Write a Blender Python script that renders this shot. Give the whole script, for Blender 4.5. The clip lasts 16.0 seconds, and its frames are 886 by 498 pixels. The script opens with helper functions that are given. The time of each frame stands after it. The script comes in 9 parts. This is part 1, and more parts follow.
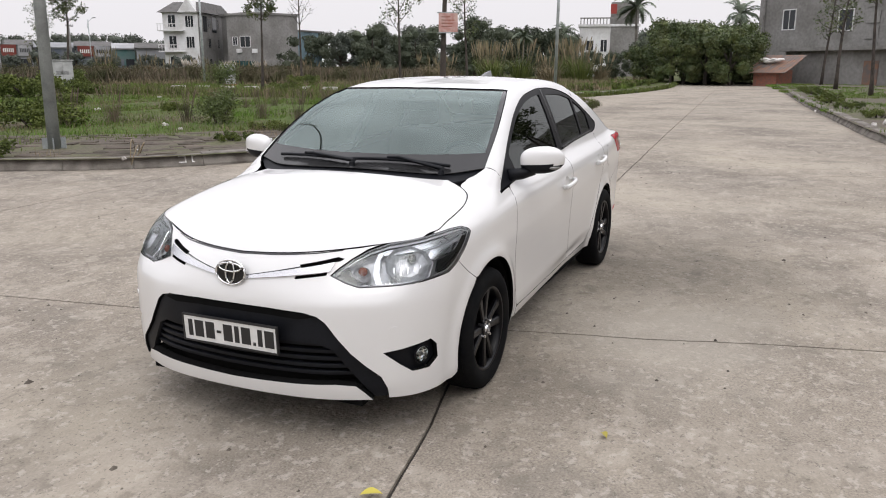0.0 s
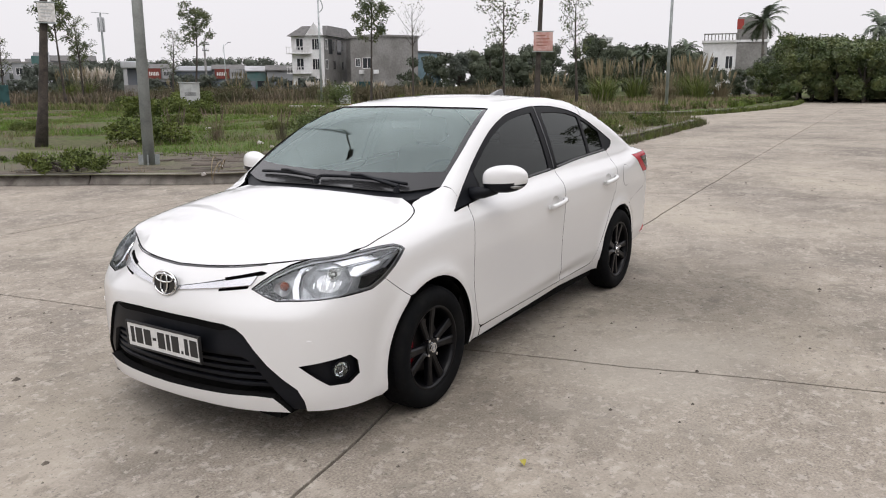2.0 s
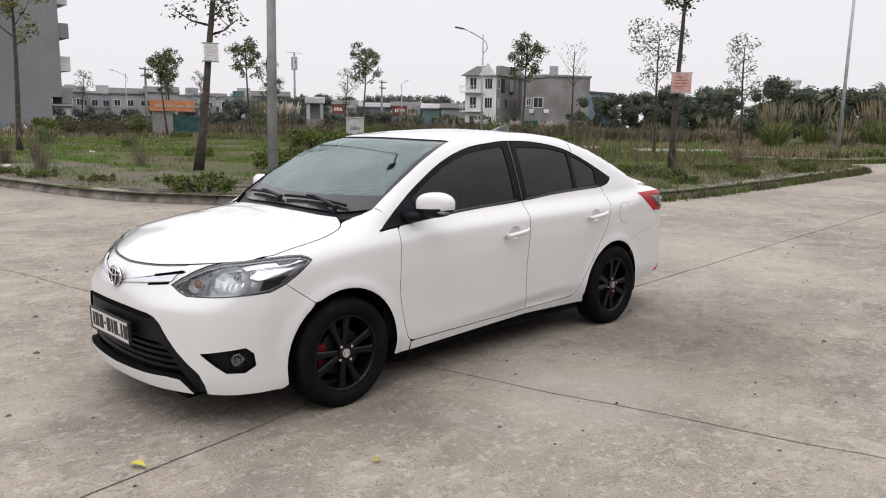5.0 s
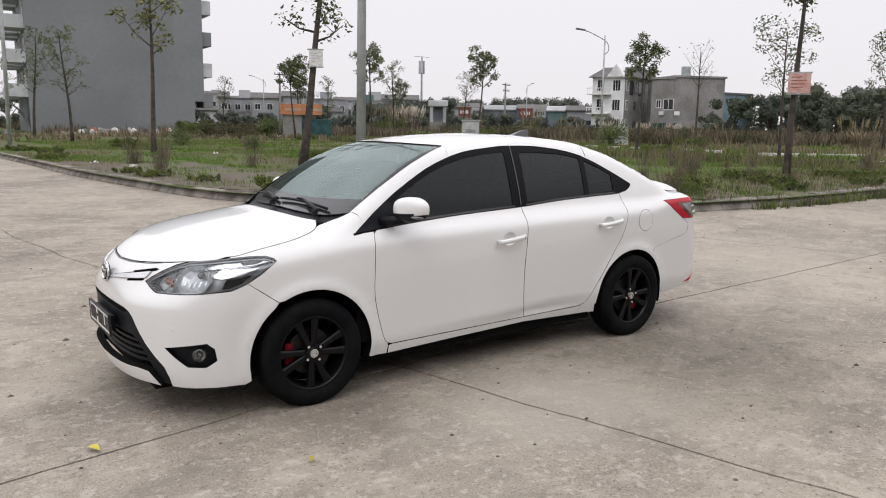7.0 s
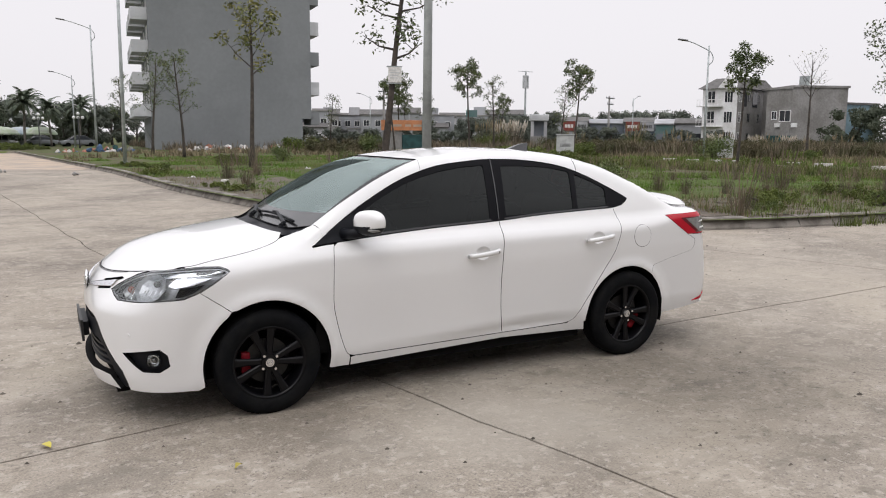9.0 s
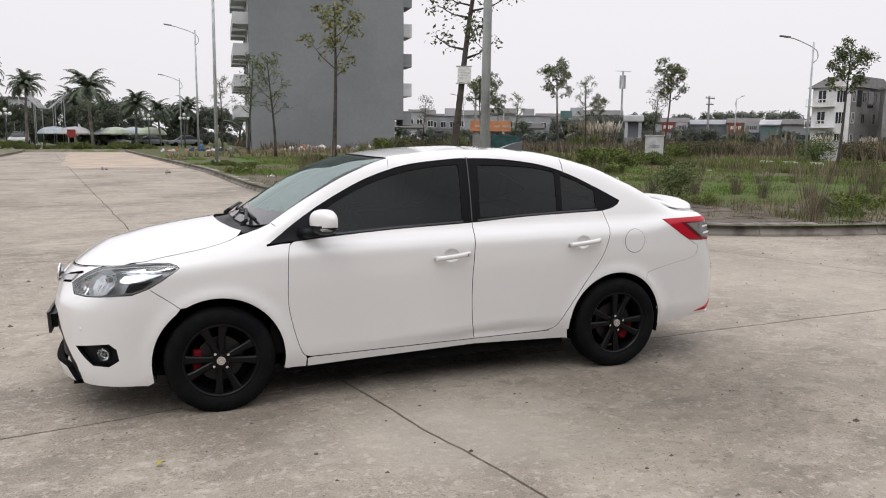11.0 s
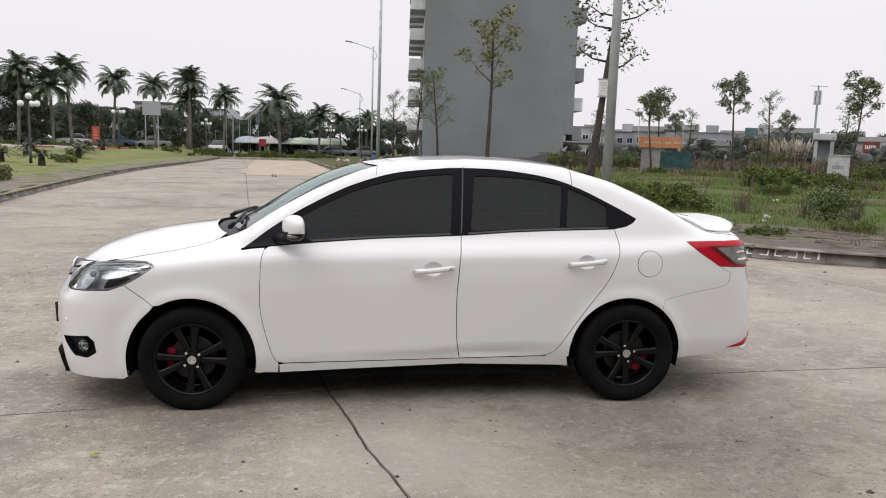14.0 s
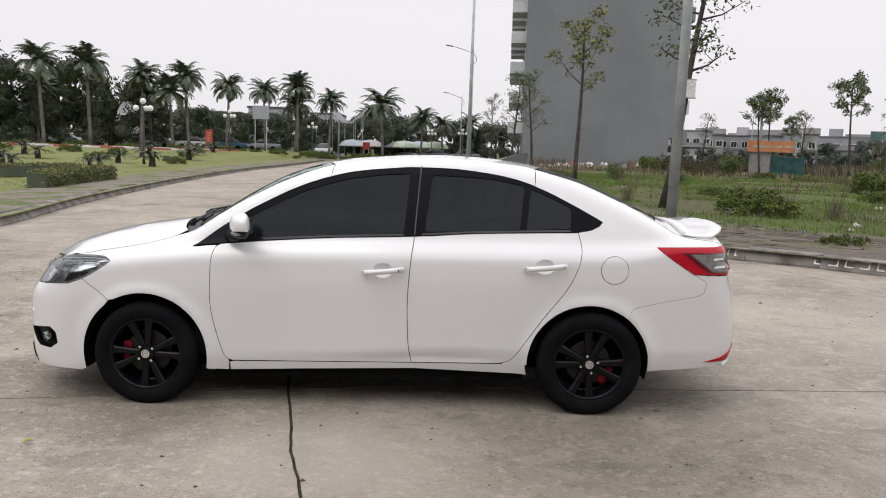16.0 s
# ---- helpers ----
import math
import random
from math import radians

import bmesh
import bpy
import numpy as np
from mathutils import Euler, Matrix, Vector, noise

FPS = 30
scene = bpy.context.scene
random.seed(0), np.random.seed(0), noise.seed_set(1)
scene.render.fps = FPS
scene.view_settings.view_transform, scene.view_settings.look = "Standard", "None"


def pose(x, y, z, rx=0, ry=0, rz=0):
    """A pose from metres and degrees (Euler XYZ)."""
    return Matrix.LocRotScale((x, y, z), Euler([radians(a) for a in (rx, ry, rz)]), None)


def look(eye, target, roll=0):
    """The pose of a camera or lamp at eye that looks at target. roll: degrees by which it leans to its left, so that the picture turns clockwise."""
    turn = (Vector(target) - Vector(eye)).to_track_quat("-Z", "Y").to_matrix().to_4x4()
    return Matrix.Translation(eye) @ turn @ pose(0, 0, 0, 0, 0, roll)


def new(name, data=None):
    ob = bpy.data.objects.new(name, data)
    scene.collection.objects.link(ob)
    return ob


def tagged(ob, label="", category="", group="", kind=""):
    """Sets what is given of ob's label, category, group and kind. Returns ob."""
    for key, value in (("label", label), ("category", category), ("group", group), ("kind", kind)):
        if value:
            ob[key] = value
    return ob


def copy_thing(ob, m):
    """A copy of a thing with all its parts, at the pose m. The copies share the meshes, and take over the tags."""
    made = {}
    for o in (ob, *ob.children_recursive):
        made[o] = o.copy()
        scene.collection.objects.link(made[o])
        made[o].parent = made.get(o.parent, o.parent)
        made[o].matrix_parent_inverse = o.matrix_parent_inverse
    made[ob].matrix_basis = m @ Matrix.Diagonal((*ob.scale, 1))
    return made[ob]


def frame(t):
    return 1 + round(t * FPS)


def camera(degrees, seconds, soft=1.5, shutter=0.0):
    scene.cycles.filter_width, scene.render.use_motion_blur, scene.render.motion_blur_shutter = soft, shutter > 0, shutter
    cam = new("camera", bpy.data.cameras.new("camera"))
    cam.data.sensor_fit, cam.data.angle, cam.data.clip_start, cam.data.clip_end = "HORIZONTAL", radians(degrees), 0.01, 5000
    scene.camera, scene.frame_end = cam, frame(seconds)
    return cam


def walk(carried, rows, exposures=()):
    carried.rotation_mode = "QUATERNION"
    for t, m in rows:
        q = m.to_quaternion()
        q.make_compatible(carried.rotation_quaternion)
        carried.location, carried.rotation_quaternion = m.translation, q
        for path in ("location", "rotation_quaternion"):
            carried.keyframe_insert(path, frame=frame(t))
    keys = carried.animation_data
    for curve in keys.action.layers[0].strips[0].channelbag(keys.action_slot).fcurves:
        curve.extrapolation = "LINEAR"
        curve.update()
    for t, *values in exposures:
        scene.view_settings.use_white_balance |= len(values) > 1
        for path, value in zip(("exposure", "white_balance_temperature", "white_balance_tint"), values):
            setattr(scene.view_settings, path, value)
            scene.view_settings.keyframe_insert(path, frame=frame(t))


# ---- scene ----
import collections
from mathutils import geometry

# the camera
cam = camera(59.5, 16.0, soft=1.05)
PATH = [
    (0, (-4.672, -2.04, 1.53), (-2.889, -1.259, 1.071), 0.1),
    (0.5, (-4.664, -2.295, 1.539), (-2.91, -1.444, 1.092), -0.2),
    (1, (-4.575, -2.469, 1.53), (-2.852, -1.554, 1.092), -0.4),
    (1.5, (-4.376, -2.621, 1.514), (-2.688, -1.636, 1.09), -0.3),
    (2, (-4.275, -2.77, 1.525), (-2.626, -1.716, 1.113), -0.4),
    (2.5, (-4.202, -3.011, 1.534), (-2.591, -1.892, 1.144), -0.0),
    (3, (-4.133, -3.224, 1.537), (-2.565, -2.038, 1.172), 0.5),
    (5.5, (-3.553, -4.092, 1.495), (-2.217, -2.638, 1.175), 0.9),
    (6, (-3.34, -4.157, 1.508), (-2.069, -2.648, 1.184), 0.9),
    (6.5, (-3.2, -4.336, 1.507), (-1.995, -2.772, 1.185), 0.9),
    (7, (-3.077, -4.534, 1.526), (-1.935, -2.923, 1.209), 0.9),
    (7.5, (-2.897, -4.622, 1.495), (-1.813, -2.97, 1.189), 0.8),
    (8, (-2.679, -4.676, 1.513), (-1.656, -2.983, 1.214), 0.6),
    (8.5, (-2.507, -4.807, 1.512), (-1.543, -3.079, 1.222), 0.4),
    (9, (-2.35, -4.963, 1.528), (-1.441, -3.204, 1.245), 0.4),
    (11.5, (-1.353, -5.143, 1.508), (-0.74, -3.261, 1.224), 0.6),
    (12, (-1.148, -5.095, 1.482), (-0.612, -3.19, 1.197), 0.7),
    (12.5, (-0.977, -5.042, 1.496), (-0.513, -3.118, 1.209), 1.0),
    (13, (-0.808, -5.112, 1.507), (-0.414, -3.172, 1.227), 1.3),
    (13.5, (-0.624, -5.22, 1.524), (-0.302, -3.264, 1.257), 1.6),
    (14, (-0.431, -5.196, 1.503), (-0.179, -3.228, 1.248), 1.7),
    (14.5, (-0.206, -5.103, 1.516), (-0.032, -3.125, 1.272), 1.9),
    (15, (0.025, -5.138, 1.514), (0.126, -3.155, 1.272), 1.9),
    (15.5, (0.263, -5.199, 1.53), (0.296, -3.214, 1.285), 1.8),
    (16, (0.457, -5.119, 1.501), (0.437, -3.135, 1.247), 1.9),
]
walk(cam, [(t, look(eye, target, roll)) for t, eye, target, roll in PATH], exposures=[(0.0, 0.0, 6500, 11.0), (16.0, 0.0, 6500, 11.0)])

# ---- light: a hazy overcast sky and a weak, very soft sun behind it ----
world = bpy.data.worlds.new("overcast_sky")
scene.world = world
world.use_nodes = True
wn, wl = world.node_tree.nodes, world.node_tree.links
wn.clear()
w_out, w_bg = wn.new("ShaderNodeOutputWorld"), wn.new("ShaderNodeBackground")
w_sky, w_hsv, w_mix = wn.new("ShaderNodeTexSky"), wn.new("ShaderNodeHueSaturation"), wn.new("ShaderNodeMix")
w_sky.sky_type, w_sky.sun_disc = "NISHITA", False
w_sky.sun_elevation, w_sky.sun_rotation = radians(52), radians(215)
w_sky.air_density, w_sky.dust_density = 1.0, 3.0
w_hsv.inputs["Saturation"].default_value = 0.25
w_hsv.inputs["Value"].default_value = 0.09
w_co, w_sep, w_ramp = wn.new("ShaderNodeTexCoord"), wn.new("ShaderNodeSeparateXYZ"), wn.new("ShaderNodeValToRGB")
w_ramp.color_ramp.elements[0].position, w_ramp.color_ramp.elements[0].color = 0.0, (0.93, 0.91, 0.94, 1)
w_ramp.color_ramp.elements[1].position, w_ramp.color_ramp.elements[1].color = 1.0, (1.83, 1.82, 1.91, 1)
for place, rgb in ((0.20, (0.96, 0.94, 0.975)), (0.48, (1.60, 1.59, 1.66))):
    w_band = w_ramp.color_ramp.elements.new(place)
    w_band.color = (*rgb, 1)
w_mix.data_type = "RGBA"
w_mix.inputs["Factor"].default_value = 0.88
wl.new(w_co.outputs["Generated"], w_sep.inputs[0])
wl.new(w_sep.outputs["Z"], w_ramp.inputs[0])
wl.new(w_sky.outputs[0], w_hsv.inputs["Color"])
wl.new(w_hsv.outputs[0], w_mix.inputs[6])
# soft cloud texture, fading out towards the horizon
w_cloud, w_soft, w_fade, w_one, w_mul = (wn.new("ShaderNode" + k) for k in ("TexNoise", "MapRange", "MapRange", "Mix", "Mix"))
w_cloud.inputs["Scale"].default_value, w_cloud.inputs["Detail"].default_value, w_cloud.inputs["Distortion"].default_value = 2.6, 5.0, 0.6
w_soft.inputs[1].default_value, w_soft.inputs[2].default_value, w_soft.inputs[3].default_value, w_soft.inputs[4].default_value = 0.32, 0.68, 0.79, 1.23
w_fade.inputs[1].default_value, w_fade.inputs[2].default_value = 0.16, 0.42
w_one.data_type = "FLOAT"
w_one.inputs[2].default_value = 1.0
w_mul.data_type, w_mul.blend_type = "RGBA", "MULTIPLY"
w_mul.inputs[0].default_value = 1.0
wl.new(w_co.outputs["Generated"], w_cloud.inputs["Vector"])
wl.new(w_cloud.outputs["Fac"], w_soft.inputs[0])
wl.new(w_sep.outputs["Z"], w_fade.inputs[0])
wl.new(w_fade.outputs[0], w_one.inputs[0])
wl.new(w_soft.outputs[0], w_one.inputs[3])
wl.new(w_ramp.outputs[0], w_mul.inputs[6])
wl.new(w_one.outputs[0], w_mul.inputs[7])
wl.new(w_mul.outputs[2], w_mix.inputs[7])
wl.new(w_mix.outputs[2], w_bg.inputs["Color"])
wl.new(w_bg.outputs[0], w_out.inputs[0])
w_bg.inputs["Strength"].default_value = 1.0

sun = new("sun", bpy.data.lights.new("sun", "SUN"))
sun.data.energy, sun.data.angle, sun.data.color = 0.5, radians(30), (1.0, 0.96, 0.90)
sun.matrix_world = look((-22, -20, 55), (0, 0, 0))

# ---- materials ----
def mat(name, rgb, rough=0.7, metal=0.0, var=0.0, scale=8.0, fine=0.0, fine_scale=90.0, bump=0.0, bump_scale=60.0, rgb2=None, coat=0.0,
        spec=0.5, random_var=0.0, island=False, patch=(0.42, 0.62), world_space=True, alpha=1.0, transmission=0.0, ior=1.45):
    """A principled material with large patches towards rgb2 (or darker by var), fine grain and relief."""
    m = bpy.data.materials.new(name)
    m.use_nodes = True
    n, l = m.node_tree.nodes, m.node_tree.links
    b = n["Principled BSDF"]
    b.inputs["Roughness"].default_value, b.inputs["Metallic"].default_value = rough, metal
    b.inputs["Coat Weight"].default_value, b.inputs["Coat Roughness"].default_value = coat, 0.03
    b.inputs["Specular IOR Level"].default_value = spec
    b.inputs["Alpha"].default_value, b.inputs["Transmission Weight"].default_value, b.inputs["IOR"].default_value = alpha, transmission, ior
    b.inputs["Base Color"].default_value = (*rgb, 1)
    geo = n.new("ShaderNodeNewGeometry")
    co = n.new("ShaderNodeTexCoord")
    place = geo.outputs["Position"] if world_space else co.outputs["Object"]
    last = None

    def tex(sc, detail=4.0, distort=0.0):
        t = n.new("ShaderNodeTexNoise")
        t.inputs["Scale"].default_value, t.inputs["Detail"].default_value, t.inputs["Distortion"].default_value = sc, detail, distort
        l.new(place, t.inputs["Vector"])
        return t.outputs["Fac"]

    def mix(kind, fac, a, c):
        x = n.new("ShaderNodeMix")
        x.data_type, x.blend_type = "RGBA", kind
        for sock, v in ((x.inputs[0], fac), (x.inputs[6], a), (x.inputs[7], c)):
            if isinstance(v, bpy.types.NodeSocket):
                l.new(v, sock)
            else:
                sock.default_value = v
        return x.outputs[2]

    if var or rgb2:
        other = rgb2 or tuple(c * (1 - var) for c in rgb)
        r = n.new("ShaderNodeMapRange")
        r.inputs[1].default_value, r.inputs[2].default_value = patch
        l.new(tex(scale, 6.0, 0.4), r.inputs[0])
        last = mix("MIX", r.outputs[0], (*rgb, 1), (*other, 1))
    if fine:
        r = n.new("ShaderNodeMapRange")
        r.inputs[1].default_value, r.inputs[2].default_value, r.inputs[3].default_value, r.inputs[4].default_value = 0.3, 0.7, 1 - fine, 1 + fine
        l.new(tex(fine_scale, 3.0), r.inputs[0])
        last = mix("MULTIPLY", 1.0, last or (*rgb, 1), r.outputs[0])
    if random_var:
        r = n.new("ShaderNodeMapRange")
        r.inputs[3].default_value, r.inputs[4].default_value = 1 - random_var, 1 + random_var
        if island:
            l.new(geo.outputs["Random Per Island"], r.inputs[0])
        else:
            l.new(n.new("ShaderNodeObjectInfo").outputs["Random"], r.inputs[0])
        last = mix("MULTIPLY", 1.0, last or (*rgb, 1), r.outputs[0])
    if last:
        l.new(last, b.inputs["Base Color"])
    if bump:
        k = n.new("ShaderNodeBump")
        k.inputs["Strength"].default_value, k.inputs["Distance"].default_value = 1.0, bump
        l.new(tex(bump_scale, 5.0), k.inputs["Height"])
        l.new(k.outputs[0], b.inputs["Normal"])
    return m


def concrete_road():
    """Worn, cast road concrete: large brown and grey stains, pale scoured streaks, pits and fine grit."""
    m = mat("road_concrete", (0.289, 0.253, 0.209), rough=0.85, spec=0.25, rgb2=(0.189, 0.165, 0.138), scale=0.45, patch=(0.42, 0.62), fine=0.28, fine_scale=95,
            bump=0.006, bump_scale=45, random_var=0.04)
    n, l = m.node_tree.nodes, m.node_tree.links
    b = n["Principled BSDF"]
    base = b.inputs["Base Color"].links[0].from_socket
    geo = n.new("ShaderNodeNewGeometry")

    def layer(base, scale, lo, hi, rgb, amount, detail=8.0, distort=0.8, stretch=None):
        t, r, x = n.new("ShaderNodeTexNoise"), n.new("ShaderNodeMapRange"), n.new("ShaderNodeMix")
        t.inputs["Scale"].default_value, t.inputs["Detail"].default_value, t.inputs["Distortion"].default_value = scale, detail, distort
        t.inputs["Roughness"].default_value = 0.65
        if stretch:
            mp = n.new("ShaderNodeMapping")
            mp.inputs["Scale"].default_value = stretch
            l.new(geo.outputs["Position"], mp.inputs[0])
            l.new(mp.outputs[0], t.inputs["Vector"])
        else:
            l.new(geo.outputs["Position"], t.inputs["Vector"])
        r.inputs[1].default_value, r.inputs[2].default_value, r.inputs[4].default_value = lo, hi, amount
        l.new(t.outputs["Fac"], r.inputs[0])
        x.data_type = "RGBA"
        l.new(r.outputs[0], x.inputs[0])
        l.new(base, x.inputs[6])
        x.inputs[7].default_value = (*rgb, 1)
        return x.outputs[2]

    base = layer(base, 0.33, 0.46, 0.66, (0.40, 0.355, 0.285), 0.65, detail=10.0, distort=0.3)
    base = layer(base, 0.9, 0.50, 0.70, (0.40, 0.355, 0.30), 0.65, detail=13.0, distort=0.3)
    base = layer(base, 1.5, 0.54, 0.70, (0.145, 0.131, 0.113), 0.60, stretch=(0.85, 1.1, 1.0), detail=12.0, distort=0.4)
    base = layer(base, 4.0, 0.53, 0.61, (0.42, 0.375, 0.315), 0.42, detail=14.0, distort=0.3, stretch=(0.85, 1.1, 1.0))
    base = layer(base, 6.5, 0.55, 0.62, (0.165, 0.146, 0.120), 0.45, detail=10.0, distort=0.4, stretch=(0.9, 1.1, 1.0))
    base = layer(base, 20.0, 0.56, 0.61, (0.44, 0.395, 0.345), 0.55, detail=6.0, distort=0.2)
    base = layer(base, 42.0, 0.59, 0.64, (0.12, 0.108, 0.092), 0.60, detail=4.0, distort=0.2)
    def blot(base, centre, scale, rgb, amount, blend):
        """One large stain, scoured patch or other tint with an uneven edge."""
        sub_, mul, ln, nz, add, rg, mx = (n.new("ShaderNode" + k) for k in ("VectorMath", "VectorMath", "VectorMath", "TexNoise", "Math", "MapRange", "Mix"))
        sub_.operation, mul.operation, ln.operation, add.operation = "SUBTRACT", "MULTIPLY", "LENGTH", "MULTIPLY_ADD"
        sub_.inputs[1].default_value, mul.inputs[1].default_value = (*centre, 0.0), (*scale, 0.0)
        nz.inputs["Scale"].default_value, nz.inputs["Detail"].default_value = 1.6, 9.0
        l.new(geo.outputs["Position"], sub_.inputs[0])
        l.new(sub_.outputs[0], mul.inputs[0])
        l.new(mul.outputs[0], ln.inputs[0])
        l.new(geo.outputs["Position"], nz.inputs["Vector"])
        l.new(nz.outputs["Fac"], add.inputs[0])
        add.inputs[1].default_value = 1.1
        l.new(ln.outputs["Value"], add.inputs[2])
        rg.inputs[1].default_value, rg.inputs[2].default_value, rg.inputs[3].default_value, rg.inputs[4].default_value = 0.80, 1.55, amount, 0.0
        l.new(add.outputs[0], rg.inputs[0])
        mx.data_type, mx.blend_type = "RGBA", blend
        l.new(rg.outputs[0], mx.inputs[0])
        l.new(base, mx.inputs[6])
        mx.inputs[7].default_value = (*rgb, 1)
        return mx.outputs[2]

    # the old oil and tyre stain where cars stop, a smaller darker patch at a wheel, then a scoured pale patch and a
    # broad pale one
    base = blot(base, (1.35, -1.40), (0.48, 0.70), (0.30, 0.295, 0.28), 0.55, "MULTIPLY")
    base = blot(base, (-1.15, -0.85), (1.0, 1.2), (0.45, 0.43, 0.40), 0.42, "MULTIPLY")
    base = blot(base, (-0.20, -1.55), (0.95, 1.3), (0.41, 0.375, 0.32), 0.5, "MIX")
    base = blot(base, (4.5, 1.5), (0.24, 0.24), (0.37, 0.335, 0.285), 0.35, "MIX")
    l.new(base, b.inputs["Base Color"])
    return m


M_CONC = concrete_road()
M_JOINT = mat("joint_dirt", (0.06, 0.052, 0.045), 0.95, var=0.4, scale=6, fine=0.2)
M_KERB = mat("kerb_concrete", (0.23, 0.21, 0.185), 0.9, rgb2=(0.105, 0.093, 0.08), scale=2.5, fine=0.15, bump=0.004, random_var=0.12)
M_FIELD = mat("field_soil_and_grass", (0.075, 0.105, 0.030), 0.95, spec=0.1, rgb2=(0.10, 0.088, 0.058), scale=0.35, patch=(0.42, 0.60), fine=0.35, fine_scale=9, bump=0.03, bump_scale=6)
M_LAWN = mat("lawn", (0.13, 0.155, 0.036), 0.95, rgb2=(0.165, 0.16, 0.055), scale=0.6, fine=0.3, fine_scale=14, bump=0.02, bump_scale=12)
M_SOIL = mat("bare_soil", (0.10, 0.082, 0.066), 0.95, rgb2=(0.10, 0.10, 0.05), scale=0.8, fine=0.25, fine_scale=16, bump=0.02, bump_scale=14)
M_SAND = mat("pale_sand", (0.42, 0.33, 0.25), 0.95, rgb2=(0.30, 0.262, 0.22), scale=0.7, fine=0.12, fine_scale=20)
M_GRASS = mat("grass_blades", (0.10, 0.175, 0.028), 0.8, spec=0.2, rgb2=(0.12, 0.15, 0.04), scale=0.5, random_var=0.35, island=True)
M_DRY = mat("dry_grass", (0.21, 0.165, 0.105), 0.85, rgb2=(0.13, 0.115, 0.06), scale=0.8, random_var=0.3, island=True)
M_LEAF = mat("leaf_green", (0.06, 0.085, 0.028), 0.6, rgb2=(0.085, 0.10, 0.03), scale=1.2, random_var=0.4, island=True)
M_LEAF2 = mat("leaf_yellow_green", (0.15, 0.14, 0.04), 0.6, rgb2=(0.10, 0.12, 0.03), scale=1.2, random_var=0.35, island=True)
M_BUSH = mat("bush_leaf", (0.085, 0.115, 0.032), 0.65, rgb2=(0.11, 0.13, 0.04), scale=1.2, random_var=0.4, island=True)
M_WEED = mat("weed_leaf", (0.115, 0.14, 0.036), 0.7, spec=0.2, rgb2=(0.075, 0.10, 0.03), scale=1.5, random_var=0.35, island=True)
# dark foliage and palm fronds: distance haze is put into their paled greens
M_DARKLEAF = mat("hazed_dark_foliage", (0.07, 0.084, 0.058), 0.8, spec=0.2, rgb2=(0.09, 0.102, 0.070), scale=0.5, random_var=0.28, island=True)
M_PALM = mat("hazed_palm_frond", (0.095, 0.122, 0.085), 0.75, rgb2=(0.12, 0.14, 0.095), scale=1.0, random_var=0.3, island=True)
M_BARK = mat("bark", (0.068, 0.056, 0.047), 0.95, rgb2=(0.038, 0.033, 0.028), scale=5, fine=0.25, fine_scale=40, bump=0.006, bump_scale=30)
M_PALMBARK = mat("palm_trunk", (0.17, 0.155, 0.135), 0.9, rgb2=(0.11, 0.10, 0.09), scale=2, fine=0.2, bump=0.01, bump_scale=10)
M_STEEL = mat("galvanised_steel", (0.40, 0.43, 0.43), 0.55, metal=0.3, var=0.25, scale=3, fine=0.08, fine_scale=40)
M_GREYWALL = mat("grey_painted_wall", (0.193, 0.204, 0.209), 0.9, rgb2=(0.166, 0.176, 0.181), scale=0.16, patch=(0.40, 0.60), fine=0.04, fine_scale=3)
M_CEMENT = mat("cement_render", (0.255, 0.248, 0.238), 0.95, rgb2=(0.19, 0.182, 0.172), scale=0.35, fine=0.15, fine_scale=4)
M_WHITEWALL = mat("white_plaster", (0.72, 0.72, 0.72), 0.9, rgb2=(0.58, 0.57, 0.56), scale=0.6, fine=0.06, fine_scale=5)
M_ROOFTILE = mat("dark_roof", (0.13, 0.125, 0.12), 0.85, var=0.3, scale=1.5, fine=0.2)
M_DARKGLASS = mat("dark_window", (0.03, 0.033, 0.037), 0.15)
M_BALC = mat("balcony_plaster", (0.50, 0.51, 0.52), 0.9, var=0.2, scale=0.7)
M_RUST = mat("rusty_sheet", (0.24, 0.14, 0.10), 0.9, rgb2=(0.15, 0.13, 0.12), scale=2)
M_ORANGE = mat("orange_sign", (0.48, 0.20, 0.09), 0.6, var=0.2, scale=3)
M_TEAL = mat("teal_tarp", (0.022, 0.072, 0.072), 0.8, var=0.4, scale=2)
M_BLUE = mat("blue_sheet", (0.16, 0.24, 0.28), 0.6, var=0.2, scale=1)
M_REDSIGN = mat("red_sign", (0.34, 0.05, 0.04), 0.6, var=0.15, scale=4)
M_PINK = mat("faded_pink_card", (0.50, 0.27, 0.24), 0.8, rgb2=(0.58, 0.40, 0.36), scale=9)
M_WHITEPAINT = mat("white_paint", (0.75, 0.74, 0.72), 0.8, rgb2=(0.55, 0.53, 0.5), scale=20)
M_CABINET = mat("cabinet_grey", (0.45, 0.46, 0.45), 0.6, var=0.2, scale=4)
M_BRICK = mat("red_brick", (0.33, 0.13, 0.09), 0.9, rgb2=(0.24, 0.13, 0.10), scale=6, fine=0.2)
M_PAVER = mat("old_paver", (0.125, 0.105, 0.088), 0.95, spec=0.15, rgb2=(0.075, 0.066, 0.052), scale=3.0, fine=0.2, fine_scale=40, bump=0.003, bump_scale=50, random_var=0.25)
M_ASPHALT = mat("pale_asphalt", (0.20, 0.195, 0.19), 0.9, var=0.2, scale=1.0, fine=0.1)
M_KERBRED = mat("red_kerb_paint", (0.36, 0.10, 0.08), 0.8, var=0.25, scale=3)
M_KERBWHITE = mat("white_kerb_paint", (0.60, 0.58, 0.56), 0.8, var=0.25, scale=3)
M_GLOBE = mat("opal_globe", (0.75, 0.75, 0.74), 0.3)
